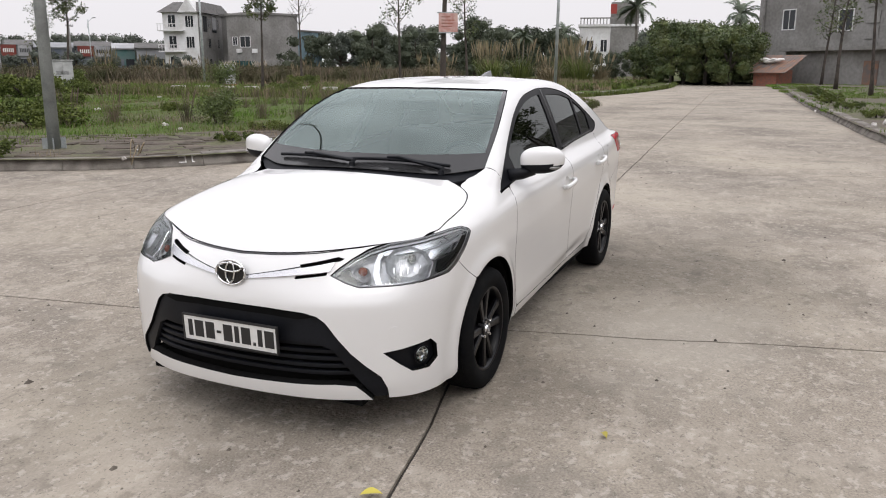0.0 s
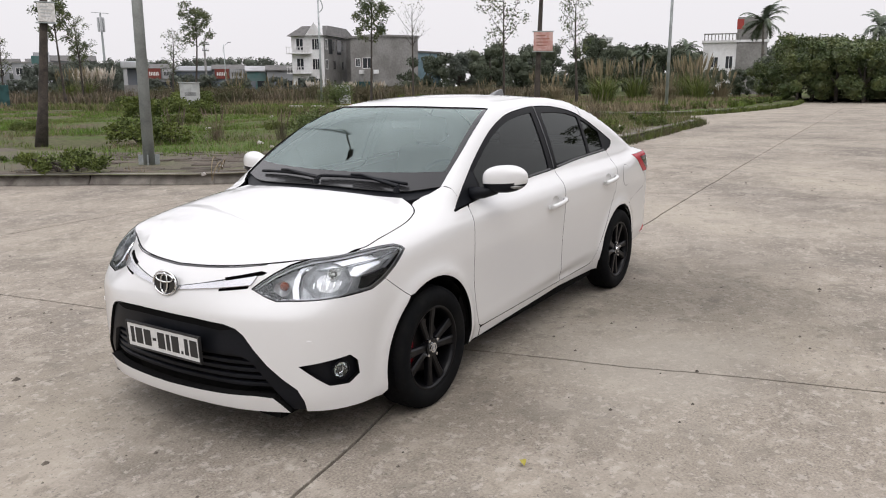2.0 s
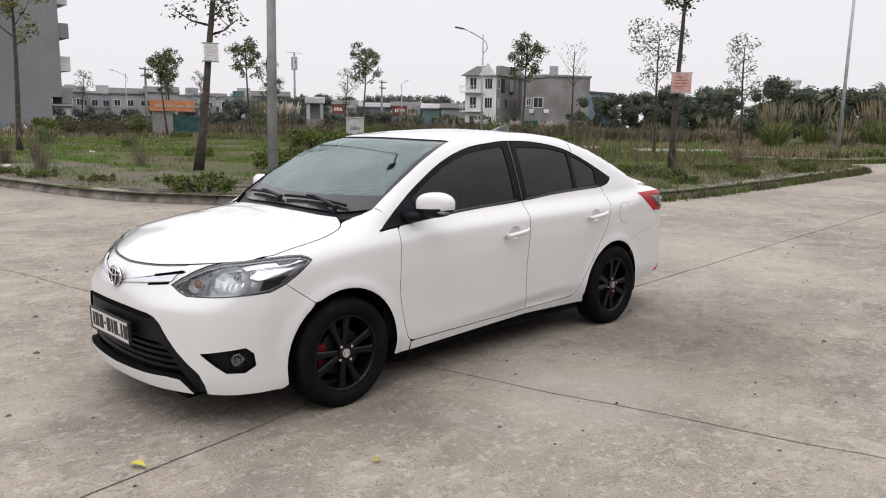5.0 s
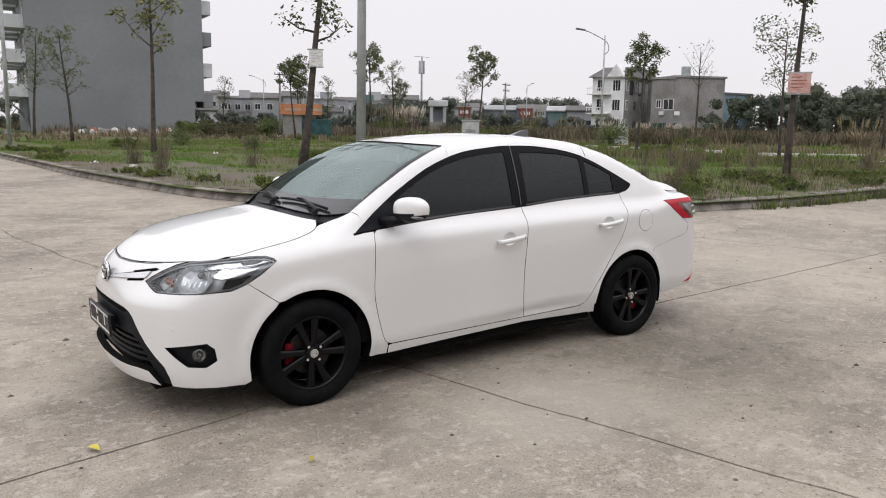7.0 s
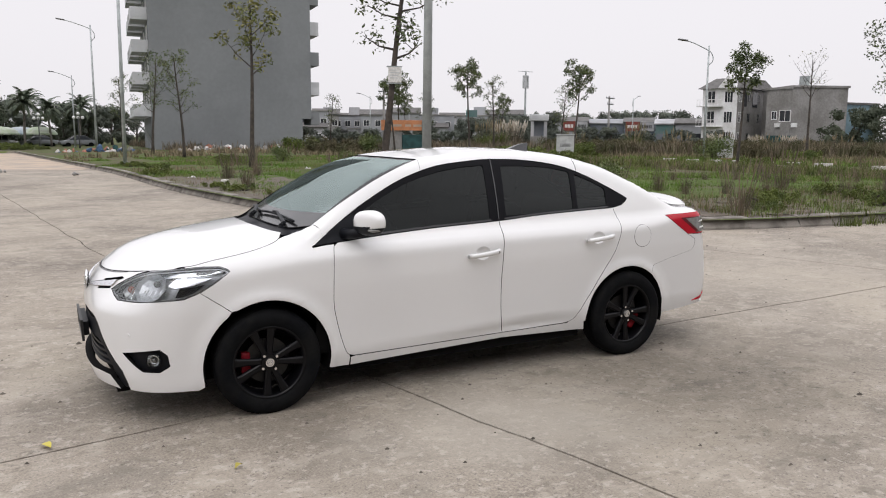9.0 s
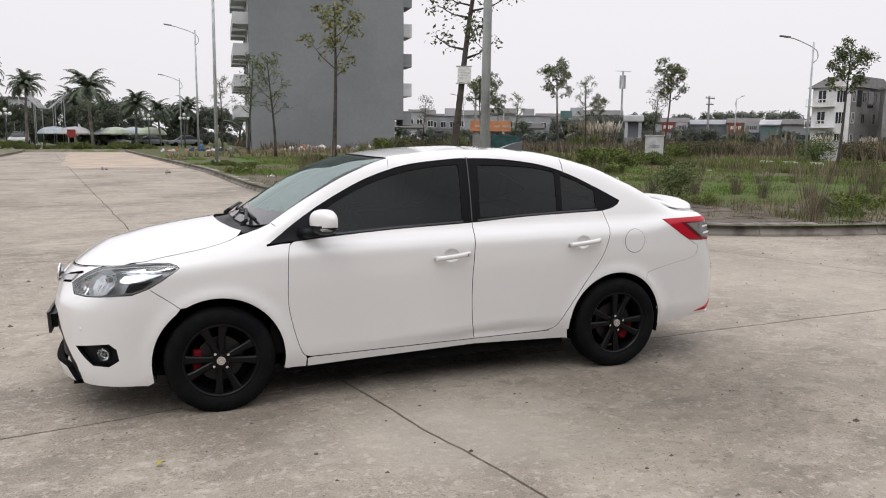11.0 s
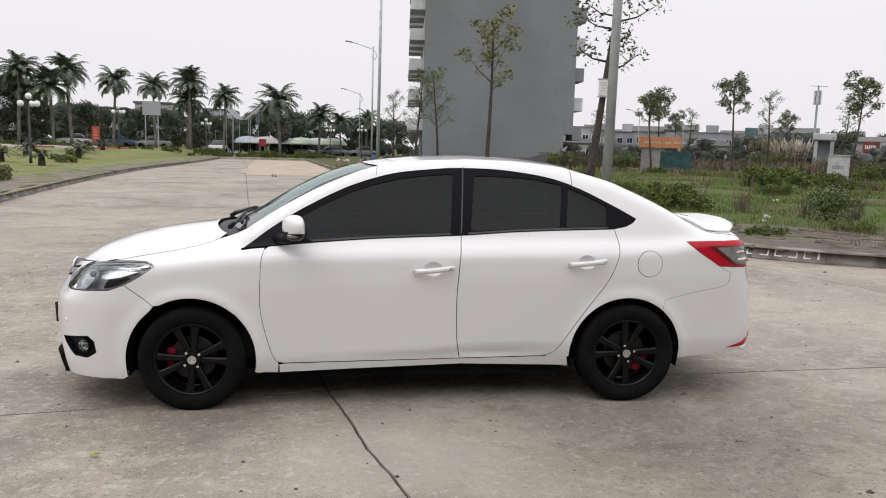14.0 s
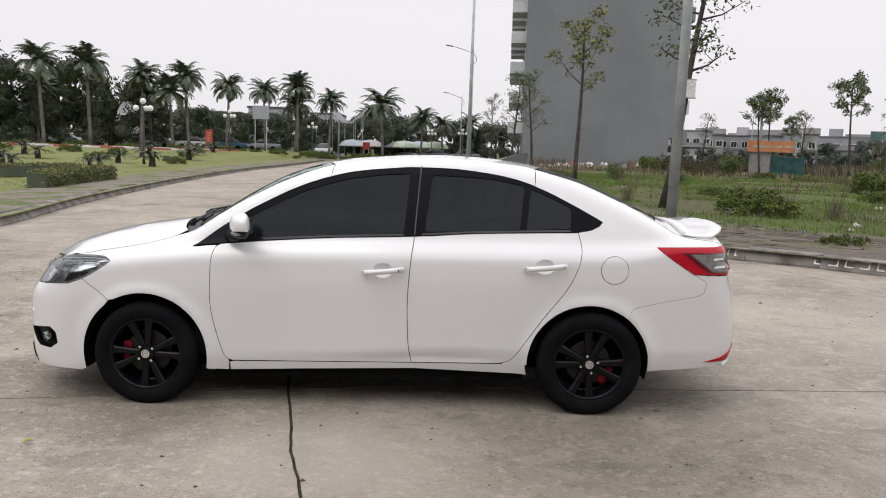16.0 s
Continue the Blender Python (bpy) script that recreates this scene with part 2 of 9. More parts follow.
M_IRON = mat("dark_iron", (0.035, 0.037, 0.037), 0.6)
M_UMBRELLA = mat("pale_parasol", (0.36, 0.42, 0.47), 0.8, rgb2=(0.46, 0.48, 0.49), scale=1.5)
M_CLOTHPINK = mat("faded_pink_cloth", (0.47, 0.42, 0.41), 0.8, rgb2=(0.40, 0.42, 0.46), scale=1.5)
M_CLOTHGREEN = mat("faded_green_cloth", (0.36, 0.43, 0.30), 0.8, rgb2=(0.45, 0.48, 0.42), scale=1.5)
M_CARGREY = mat("grey_car_paint", (0.20, 0.21, 0.22), 0.3, coat=0.6)
M_CARWHITE = mat("white_parked_paint", (0.62, 0.62, 0.62), 0.3, coat=0.6)
M_CARBLUE = mat("blue_tarp", (0.05, 0.10, 0.19), 0.6, var=0.3, scale=3)
M_PEBBLE = mat("dark_grit", (0.10, 0.085, 0.07), 0.9, random_var=0.4, island=True)
M_FALLEN = mat("fallen_leaf", (0.42, 0.36, 0.06), 0.6, random_var=0.25)
M_LITTER = mat("pale_litter", (0.62, 0.60, 0.58), 0.7, rgb2=(0.45, 0.42, 0.40), scale=8)
# far walls: distance haze is mixed into the grey and the hazy one
M_FARWALL = mat("far_hazed_grey_wall", (0.30, 0.31, 0.325), 0.95, rgb2=(0.24, 0.245, 0.255), scale=0.3)
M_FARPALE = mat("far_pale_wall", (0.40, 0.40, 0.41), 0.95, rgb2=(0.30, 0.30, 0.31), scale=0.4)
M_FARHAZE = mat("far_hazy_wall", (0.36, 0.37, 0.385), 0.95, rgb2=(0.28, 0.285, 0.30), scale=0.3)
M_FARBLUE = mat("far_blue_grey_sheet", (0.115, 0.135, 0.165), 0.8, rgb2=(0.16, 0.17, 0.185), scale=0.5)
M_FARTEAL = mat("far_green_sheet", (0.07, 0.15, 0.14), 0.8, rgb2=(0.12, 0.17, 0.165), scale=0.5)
M_SIGNRED = mat("dark_red_sign", (0.19, 0.042, 0.032), 0.7, var=0.2, scale=2)
M_PLUME = mat("pale_plumes", (0.46, 0.42, 0.36), 0.95, rgb2=(0.36, 0.31, 0.25), scale=1.0, random_var=0.2, island=True)
M_SCRUB = mat("brown_scrub", (0.098, 0.085, 0.052), 0.9, spec=0.15, rgb2=(0.075, 0.08, 0.04), scale=0.6, random_var=0.35, island=True)
# far tree belts: a paler green with distance haze mixed in
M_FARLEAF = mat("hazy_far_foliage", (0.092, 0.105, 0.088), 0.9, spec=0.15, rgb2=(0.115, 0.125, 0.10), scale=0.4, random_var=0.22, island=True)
M_STALK = mat("dead_stalks", (0.14, 0.108, 0.075), 0.9, rgb2=(0.085, 0.075, 0.05), scale=2.0, random_var=0.35, island=True)
M_VERGE = mat("mossy_paving", (0.19, 0.165, 0.14), 0.95, spec=0.15, rgb2=(0.105, 0.125, 0.045), scale=1.1, patch=(0.46, 0.58), fine=0.25, fine_scale=12, bump=0.01, bump_scale=8)
M_HEDGE = mat("hedge_leaf", (0.10, 0.115, 0.035), 0.7, rgb2=(0.14, 0.135, 0.05), scale=1.5, random_var=0.35, island=True)

# ---- helpers for building ----
def height(x):
    """The lie of the land along the road."""
    return 0.105 * math.tanh(0.0915 * x)


def rise(x, y):
    """How far the low bank of the garden and the street beyond stands above the lie of the land."""
    a, b = min(max((y - 38) / 22, 0), 1), min(max((-13 - x) / 6, 0), 1)
    return 0.62 * a * a * (3 - 2 * a) * b * b * (3 - 2 * b)


def link_mesh(name, verts, faces, material, parent=None, smooth=False, label=""):
    me = bpy.data.meshes.new(name)
    me.from_pydata([tuple(v) for v in verts], [], [tuple(f) for f in faces])
    if material is not None:
        for one in (material if isinstance(material, (list, tuple)) else [material]):
            me.materials.append(one)
    if smooth:
        me.polygons.foreach_set("use_smooth", [True] * len(me.polygons))
    me.update()
    ob = new(name, me)
    if parent is not None:
        ob.parent = parent
    if label:
        ob["label"] = label
    return ob


def part(name, bm, material, parent, label="", smooth=False):
    """Links a bmesh as one mesh object under a thing or under a part."""
    me = bpy.data.meshes.new(name)
    bm.to_mesh(me)
    bm.free()
    for one in (material if isinstance(material, (list, tuple)) else [material]):
        me.materials.append(one)
    if smooth:
        me.polygons.foreach_set("use_smooth", [True] * len(me.polygons))
    ob = new(name, me)
    if parent is not None:
        ob.parent = parent
    if label:
        ob["label"] = label
    return ob


def add_box(bm, lo, hi, bevel=0.0, m=None):
    """Adds a box between two corners to bm, with bevelled edges where asked."""
    made = bmesh.ops.create_cube(bm, size=1.0)["verts"]
    for v in made:
        v.co = Vector([lo[i] + (hi[i] - lo[i]) * (v.co[i] + 0.5) for i in range(3)])
    if bevel:
        edges = list({e for v in made for e in v.link_edges})
        out = bmesh.ops.bevel(bm, geom=edges, offset=bevel, segments=2, affect="EDGES", profile=0.5)
        made = list({v for f in out["faces"] for v in f.verts} | {v for v in made if v.is_valid})
    if m is not None:
        bmesh.ops.transform(bm, matrix=m, verts=[v for v in made if v.is_valid])
    return made


def box_part(name, lo, hi, material, parent, bevel=0.0, m=None, label=""):
    bm = bmesh.new()
    add_box(bm, lo, hi, bevel, m)
    return part(name, bm, material, parent, label)


def tube(path, radii, sides=8, closed_ends=True):
    """Verts and faces of a tube along a path with a radius at each point."""
    verts, faces = [], []
    path = [Vector(p) for p in path]
    for i, p in enumerate(path):
        d = (path[min(i + 1, len(path) - 1)] - path[max(i - 1, 0)]).normalized()
        a = d.orthogonal().normalized() if abs(d.z) < 0.9 else Vector((1, 0, 0)).cross(d).normalized()
        b = d.cross(a)
        r = radii[i] if isinstance(radii, (list, tuple)) else radii
        for k in range(sides):
            w = 2 * math.pi * k / sides
            verts.append(p + a * (r * math.cos(w)) + b * (r * math.sin(w)))
    for i in range(len(path) - 1):
        for k in range(sides):
            k2 = (k + 1) % sides
            faces.append((i * sides + k, i * sides + k2, (i + 1) * sides + k2, (i + 1) * sides + k))
    if closed_ends:
        faces.append(tuple(reversed(range(sides))))
        faces.append(tuple(range((len(path) - 1) * sides, len(path) * sides)))
    return verts, faces


def joined(*pieces):
    verts, faces = [], []
    for v, f in pieces:
        k = len(verts)
        verts += list(v)
        faces += [tuple(i + k for i in q) for q in f]
    return verts, faces


def empty(name, label, category, group="", kind="", m=None):
    ob = new(name)
    ob.empty_display_size = 0.1
    if m is not None:
        ob.matrix_basis = m
    return tagged(ob, label, category, group, kind)


def resample(points, step, closed=False):
    """Points about step apart along a polyline."""
    pts = [Vector(p) for p in points]
    if closed:
        pts.append(pts[0])
    out = []
    for a, b in zip(pts, pts[1:]):
        k = max(1, int(round((b - a).length / step)))
        out += [a.lerp(b, i / k) for i in range(k)]
    if not closed:
        out.append(pts[-1])
    return out


def spline(points, step):
    """A smooth line (Catmull-Rom) through the points, in pieces about step long."""
    p = [Vector(q) for q in points]
    p = [2 * p[0] - p[1]] + p + [2 * p[-1] - p[-2]]
    out = []
    for i in range(1, len(p) - 2):
        a, b, c, d = p[i - 1:i + 3]
        k = max(1, int(math.ceil((c - b).length / step)))
        for j in range(k):
            t = j / k
            out.append(0.5 * ((2 * b) + (c - a) * t + (2 * a - 5 * b + 4 * c - d) * t * t + (3 * b - a - 3 * c + d) * t ** 3))
    out.append(p[-2])
    return out


def inside(poly, x, y):
    hit, j = False, len(poly) - 1
    for i in range(len(poly)):
        (xi, yi), (xj, yj) = poly[i][:2], poly[j][:2]
        if (yi > y) != (yj > y) and x < (xj - xi) * (y - yi) / (yj - yi) + xi:
            hit = not hit
        j = i
    return hit


# ---- ground, road, kerbs ----
def ground_sheet():
    xs = sorted({s * v for v in (0, 4, 8, 12, 16, 20, 26, 32, 40, 60, 90, 150, 400, 2500) for s in (-1, 1)})
    ys = [-2500, -400, -100, 0, 100, 400, 2500]
    verts = [(x, y, height(x) - 0.16) for y in ys for x in xs]
    n = len(xs)
    faces = [(j * n + i, j * n + i + 1, (j + 1) * n + i + 1, (j + 1) * n + i) for j in range(len(ys) - 1) for i in range(n - 1)]
    return tagged(link_mesh("ground", verts, faces, M_FIELD), "flat overgrown land that reaches the horizon", "ground", kind="structure")


ground_sheet()

NE_KERB = [(-5.4, 83.8), (-2.4, 54.6), (-0.2, 34), (0.35, 28), (0.85, 18.5), (1.4, 13.5), (1.85, 10.6), (2.45, 9.25), (3.05, 8.35), (3.7, 7.1), (4.45, 6.3), (5.4, 5.55), (6.2, 4.85), (7.3, 4.28),
           (9, 3.92), (11, 3.75), (14.5, 3.85), (19, 4.2), (23, 4.5), (25.2, 4.9), (26.0, 6.2), (25.6, 9.5), (25.0, 18), (25.0, 60)]
E_KERB = [(31.19, 58.43), (30.34, 17.18), (30.52, 10.0), (31.55, 7.76), (34.8, 6.66), (43.26, 5.78), (51.65, 5.77), (57.89, 6.29), (66.21, 6.78)]
SE_KERB = [(66.36, -0.64), (46.69, -1.65), (29.09, -2.53), (20.08, -3.16), (12.51, -3.8), (10.01, -4.64), (8.53, -6.47), (7.94, -10.39), (6.65, -41.25)]
NW_KERB = [(-41, 3.0), (-13.5, 3.4), (-9.6, 4.2), (-7.6, 5.8), (-7.3, 8), (-8.5, 13.8), (-9.9, 23.5), (-11.0, 34), (-11.5, 42), (-11.8, 55), (-12.6, 70), (-14, 88)]
BLOCKS = {
    "field_north_east": (NE_KERB, [(24.5, 230), (-14, 230)], M_FIELD, "overgrown vacant plot with grass, weeds and bare soil"),
    "field_east": (E_KERB, [(64, 7.7), (64.1, -45), (300, -45), (300, 230), (31.5, 230)], M_FIELD, "overgrown vacant plot behind the side street"),
    "field_south_east": (SE_KERB, [(64, -40)], M_SOIL, "weedy verge of bare soil and grass beside the road"),
    "garden_north_west": (NW_KERB, [(-17, 90), (-120, 90), (-120, 2.6)], M_LAWN, "mown lawn of the public garden"),
}
KERB_LINES = {}


def block(name, kerb, rest, material, label):
    """A plot of land that stands a kerb's height above the road, its top a little uneven."""
    line = [Vector((p.x, p.y)) for p in spline([(*p, 0) for p in kerb], 0.6)]
    KERB_LINES[name] = line
    edge = line + [Vector(p) for p in resample([Vector(kerb[-1])] + [Vector(p) for p in rest] + [Vector(kerb[0])], 14)[1:-1]]
    poly = [tuple(p) for p in edge]
    xs, ys = [p[0] for p in poly], [p[1] for p in poly]
    inner = []
    for step, reach in ((1.1, 34), (4.0, 80), (14.0, 400)):
        lo = {1.1: 0, 4.0: 34, 14.0: 80}[step]
        x = max(min(xs), -reach)
        while x < min(max(xs), reach):
            y = max(min(ys), -reach)
            while y < min(max(ys), reach):
                far = max(abs(x), abs(y))
                if lo <= far < reach and inside(poly, x, y):
                    jx, jy = x + random.uniform(-0.3, 0.3) * step, y + random.uniform(-0.3, 0.3) * step
                    if inside(poly, jx, jy):
                        inner.append(Vector((jx, jy)))
                y += step
            x += step
    every = edge + inner
    got = geometry.delaunay_2d_cdt(every, [(i, (i + 1) % len(edge)) for i in range(len(edge))], [list(range(len(edge)))], 1, 1e-4)
    n_edge = len(edge)
    verts = []
    for i, p in enumerate(got[0]):
        src = got[3][i][0] if got[3][i] else n_edge
        back = min(1.0, max(0.0, (min((p - q).length for q in line) - 2.5) / 4.0)) if max(abs(p.x), abs(p.y)) < 34 else 1.0
        lift = 0.165 if src < n_edge else 0.16 + 0.02 * back + back * 0.10 * noise.noise((p.x * 0.35, p.y * 0.35, 0)) + (0.012 + 0.04 * back) * noise.noise((p.x * 1.3, p.y * 1.3, 4))
        verts.append((p.x, p.y, height(p.x) + lift))
    ob = link_mesh(name, verts, got[2], material, smooth=True)
    return tagged(ob, label, "ground", kind="structure")


for block_name, (kerb, rest, material, label) in BLOCKS.items():
    block(block_name, kerb, rest, material, label)


def joint_along(k):
    """Height of the k-th lengthwise joint line over x."""
    a, s = [(-42, 0.02), (-14, 0.06), (-7.1, 0.07), (-0.36, 0.055), (5.56, 0.06), (14, 0.05), (27, 0.03), (47, 0.0), (92, 0.0)][k]
    rough_line = k in (3, 4)
    return lambda x: a + s * x + (0.138 * x if k == 3 and x < 0 else 0) + (0.022 * noise.noise((x * 1.3, k, 0)) + 0.008 * noise.noise((x * 6, k, 3)) if rough_line else 0)


def joint_across(k):
    c = [-62, -38, -16, -0.60, 6.45, 13.45, 28, 45, 66][k]

    def at(y):
        if k == 3:
            bend = -0.085 * (y + 0.45) if y < -0.45 else -0.14 * min(1.0, max(0.0, y / 1.5)) + 0.035 * max(0.0, y - 6)
            return c - 0.163 * y + bend + 0.045 * noise.noise((y * 1.1, 7, 0)) + 0.012 * noise.noise((y * 6, 7, 2))
        if k == 4:
            return c - 0.29 * max(-8.0, min(8.0, y)) + 0.03 * noise.noise((y * 1.3, 9, 0))
        return c + (-0.163 if k < 3 else -0.05) * y
    return at


road = empty("road", "weathered concrete road of large cast slabs at a junction", "road", kind="structure")
base_x = [-75, -40, -25, -16, -12, -8, -4, 0, 4, 8, 12, 16, 25, 40, 75]
link_mesh("road_bed", [(x, y, height(x) - 0.02) for y in (-45, 95) for x in base_x], [(i, i + 1, i + 16, i + 15) for i in range(14)], M_JOINT, road)


def slab(i, j):
    """One slab between two joints along and two across the road, with a shallow gap round it."""
    la, lb, ta, tb = joint_along(j), joint_along(j + 1), joint_across(i), joint_across(i + 1)
    near = i in (2, 3, 4) and j in (2, 3, 4)
    nx, ny = (70, 60) if near else (24, 14)
    gap = 0.0085
    verts = []
    for b in range(ny + 1):
        v = b / ny
        for a in range(nx + 1):
            u = a / nx
            x, y = 0.0, 0.0
            for _ in range(6):
                x = (ta(y) + gap) * (1 - u) + (tb(y) - gap) * u
                y = (la(x) + gap) * (1 - v) + (lb(x) - gap) * v
            edge = min(a, nx - a, b, ny - b) == 0
            verts.append((x, y, height(x) - (0.004 if edge else 0)))
    w = nx + 1
    faces = [(b * w + a, b * w + a + 1, (b + 1) * w + a + 1, (b + 1) * w + a) for b in range(ny) for a in range(nx)]
    rim = [a for a in range(nx + 1)] + [b * w + nx for b in range(1, ny + 1)] + [ny * w + a for a in range(nx - 1, -1, -1)] + [b * w for b in range(ny - 1, 0, -1)]
    k = len(verts)
    verts += [(verts[q][0], verts[q][1], verts[q][2] - 0.03) for q in rim]
    faces += [(rim[q], k + q, k + (q + 1) % len(rim), rim[(q + 1) % len(rim)]) for q in range(len(rim))]
    return link_mesh("slab", verts, faces, M_CONC, road)


for i in range(8):
    for j in range(8):
        slab(i, j)

# ---- an unseen plain wall closes the place behind the walk, added to shade the car ----
south = box_part("wall_south", (-60, -21.4, -0.5), (34, -21, 11.0), M_CEMENT, None)
tagged(south, "unseen plain grey wall added to shade the car's side", "wall", kind="structure")

# ---- buildings ----
def site(p0, p1):
    """The pose of a building whose front runs from p0 to p1, seen from the road."""
    return pose(p0[0], p0[1], height(p0[0]) - 0.05, 0, 0, math.degrees(math.atan2(p1[1] - p0[1], p1[0] - p0[0]))), math.dist(p0, p1)


def window_at(parent, x, z, w, h, face="front", depth=0.0, frame_mat=None, bars=1, label=""):
    """A window with a frame proud of the wall, a dark pane and glazing bars."""
    m = pose(x, 0, z) if face == "front" else (pose(depth, x, z, 0, 0, 90) if face == "right" else pose(0, x, z, 0, 0, -90))
    bm = bmesh.new()
    t = 0.09
    for lo, hi in (((-w / 2 - t, -0.06, -t), (w / 2 + t, 0.05, 0)), ((-w / 2 - t, -0.06, h), (w / 2 + t, 0.05, h + t)),
                   ((-w / 2 - t, -0.06, 0), (-w / 2, 0.05, h)), ((w / 2, -0.06, 0), (w / 2 + t, 0.05, h))):
        add_box(bm, lo, hi)
    for k in range(bars):
        c = -w / 2 + w * (k + 1) / (bars + 1)
        add_box(bm, (c - 0.03, -0.05, 0), (c + 0.03, 0.04, h))
    win = part("window", bm, frame_mat or M_WHITEWALL, parent, label)
    win.matrix_basis = m
    box_part("pane", (-w / 2, -0.02, 0), (w / 2, 0.03, h), M_DARKGLASS, win)
    return win


def apartment_tower():
    m, w = site((7.3, 74.5), (22.75, 73.4))
    t = empty("apartment_building", "unfinished grey apartment block with a blank gable and white balconies", "building", m=m)
    d, hgt = 17.0, 23.0
    box_part("wall", (0, 0, 3.4), (w, d, hgt), M_GREYWALL, t, label="grey gable wall of the upper floors")
    box_part("lower_wall", (0, -0.06, 0), (w - 0.95, d - 0.5, 3.4), M_GREYWALL, t, label="lower wall, set back at one corner")
    box_part("render_patch", (3.2, -0.045, 3.4), (w - 1.0, 0.02, 5.0), M_GREYWALL, t, label="band of newer grey render")
    for k in range(7):
        z = 3.4 + 3.0 * k
        for n in range(3):
            y = 0.5 + 5.2 * n
            bm = bmesh.new()
            add_box(bm, (-1.5, y, z), (0, y + 3.6, z + 0.16))
            add_box(bm, (-1.5, y, z + 0.16), (-1.38, y + 3.6, z + 1.15))
            add_box(bm, (-1.38, y, z + 0.16), (0, y + 0.12, z + 1.15))
            add_box(bm, (-1.38, y + 3.48, z + 0.16), (0, y + 3.6, z + 1.15))
            part("balcony", bm, M_BALC, t, "white plastered balcony with a solid front")
            window_at(t, y + 1.8, z + 0.2, 1.5, 2.3, "left", bars=1)
        bm = bmesh.new()
        add_box(bm, (w, 0.3, z - 0.6), (w + 0.95, 3.4, z + 0.75), 0.03)
        part("balcony", bm, M_BALC if k % 2 else M_GREYWALL, t)
    # the arched porch at the foot of the street front
    bm = bmesh.new()
    steps = 10
    for k in range(steps):
        a, b = math.pi / 2 * k / steps, math.pi / 2 * (k + 1) / steps
        x0, x1 = -2.6 + 2.6 * math.sin(a), -2.6 + 2.6 * math.sin(b)
        z0, z1 = 0.2 + 2.9 * math.cos(a), 0.2 + 2.9 * math.cos(b)
        q = [bm.verts.new(v) for v in ((x0, -0.1, z0), (x1, -0.1, z1), (x1, 4.0, z1), (x0, 4.0, z0))]
        bm.faces.new(q)
    bmesh.ops.solidify(bm, geom=list(bm.faces), thickness=0.14)
    part("porch_canopy", bm, M_BALC, t, "curved porch canopy")
    return t


apartment_tower()


def town_house():
    m, w = site((89.9, 85.7), (91.7, 80.55))
    t = empty("town_house", "white three-storey town house with balconies and a dark pitched roof", "house", m=m)
    d = 13.0
    box_part("wall", (0, 0, 0), (w, d, 9.3), M_WHITEWALL, t)
    box_part("side_wall", (w, 0.05, 0), (w + 0.06, d, 9.2), M_CEMENT, t, label="bare cement side wall")
    bm = bmesh.new()
    a = [(-0.6, -0.6, 9.3), (w + 0.6, -0.6, 9.3), (w + 0.6, d + 0.5, 9.3), (-0.6, d + 0.5, 9.3), (0.8, 2.6, 11.0), (w - 0.2, 2.6, 11.0), (w - 0.2, d - 2, 11.0), (0.8, d - 2, 11.0)]
    v = [bm.verts.new(p) for p in a]
    for f in ((0, 1, 5, 4), (1, 2, 6, 5), (2, 3, 7, 6), (3, 0, 4, 7), (4, 5, 6, 7), (3, 2, 1, 0)):
        bm.faces.new([v[i] for i in f])
    part("roof", bm, M_ROOFTILE, t)
    bm = bmesh.new()
    v = [bm.verts.new(p) for p in ((w * 0.45, -0.5, 9.2), (w + 0.2, -0.5, 9.2), (w * 0.75, -0.5, 11.3), (w * 0.45, 3, 9.2), (w + 0.2, 3, 9.2), (w * 0.75, 3, 11.3))]
    for f in ((0, 1, 2), (5, 4, 3), (0, 2, 5, 3), (2, 1, 4, 5), (1, 0, 3, 4)):
        bm.faces.new([v[i] for i in f])
    part("gable", bm, M_WHITEWALL, t, "small white front gable")
    for k in range(3):
        for y, ww in ((4.2, 1.0), (8.0, 0.7)):
            window_at(t, y, 1.2 + 3.05 * k, ww, 1.3, "right", w + 0.06, frame_mat=M_CEMENT)
    box_part("upper_glazing", (w + 0.06, 1.9, 6.6), (w + 0.12, 3.4, 8.9), M_DARKGLASS, t)
    box_part("upper_glazing", (w + 0.06, 5.6, 6.6), (w + 0.12, 7.4, 8.9), M_DARKGLASS, t)
    for k in range(3):
        z = 0.6 + 3.05 * k
        window_at(t, w * 0.26, z + 0.5, 1.1, 1.7, bars=1)
        window_at(t, w * 0.76, z + 0.5, 1.2, 1.6, bars=2)
        window_at(t, 0.9, z + 0.6, 0.8, 1.4, "right", w + 0.06)
        if k:
            bm = bmesh.new()
            add_box(bm, (-0.5, -1.1, z - 0.15), (w * 0.62, 0, z))
            for q in range(8):
                add_box(bm, (-0.45 + q * 0.48, -1.08, z), (-0.40 + q * 0.48, -1.02, z + 0.85))
            add_box(bm, (-0.5, -1.1, z + 0.85), (w * 0.62, -1.0, z + 0.95))
            part("balcony", bm, M_WHITEWALL, t)
    return t


town_house()


def flat_block(name, label, p0, p1, depth, h, wall, windows=(), roof=None, parapet=0.3, category="building", group=""):
    """A plain flat-roofed building with windows at (x, z, w, h) on its front."""
    m, w = site(p0, p1)
    t = empty(name, label, category, group, m=m)
    box_part("wall", (0, 0, 0), (w, depth, h), wall, t)
    box_part("roof", (-0.2, -0.2, h), (w + 0.2, depth + 0.2, h + parapet), roof or wall, t)
    for x, z, ww, hh in windows:
        window_at(t, x, z, ww, hh)
    return t, w


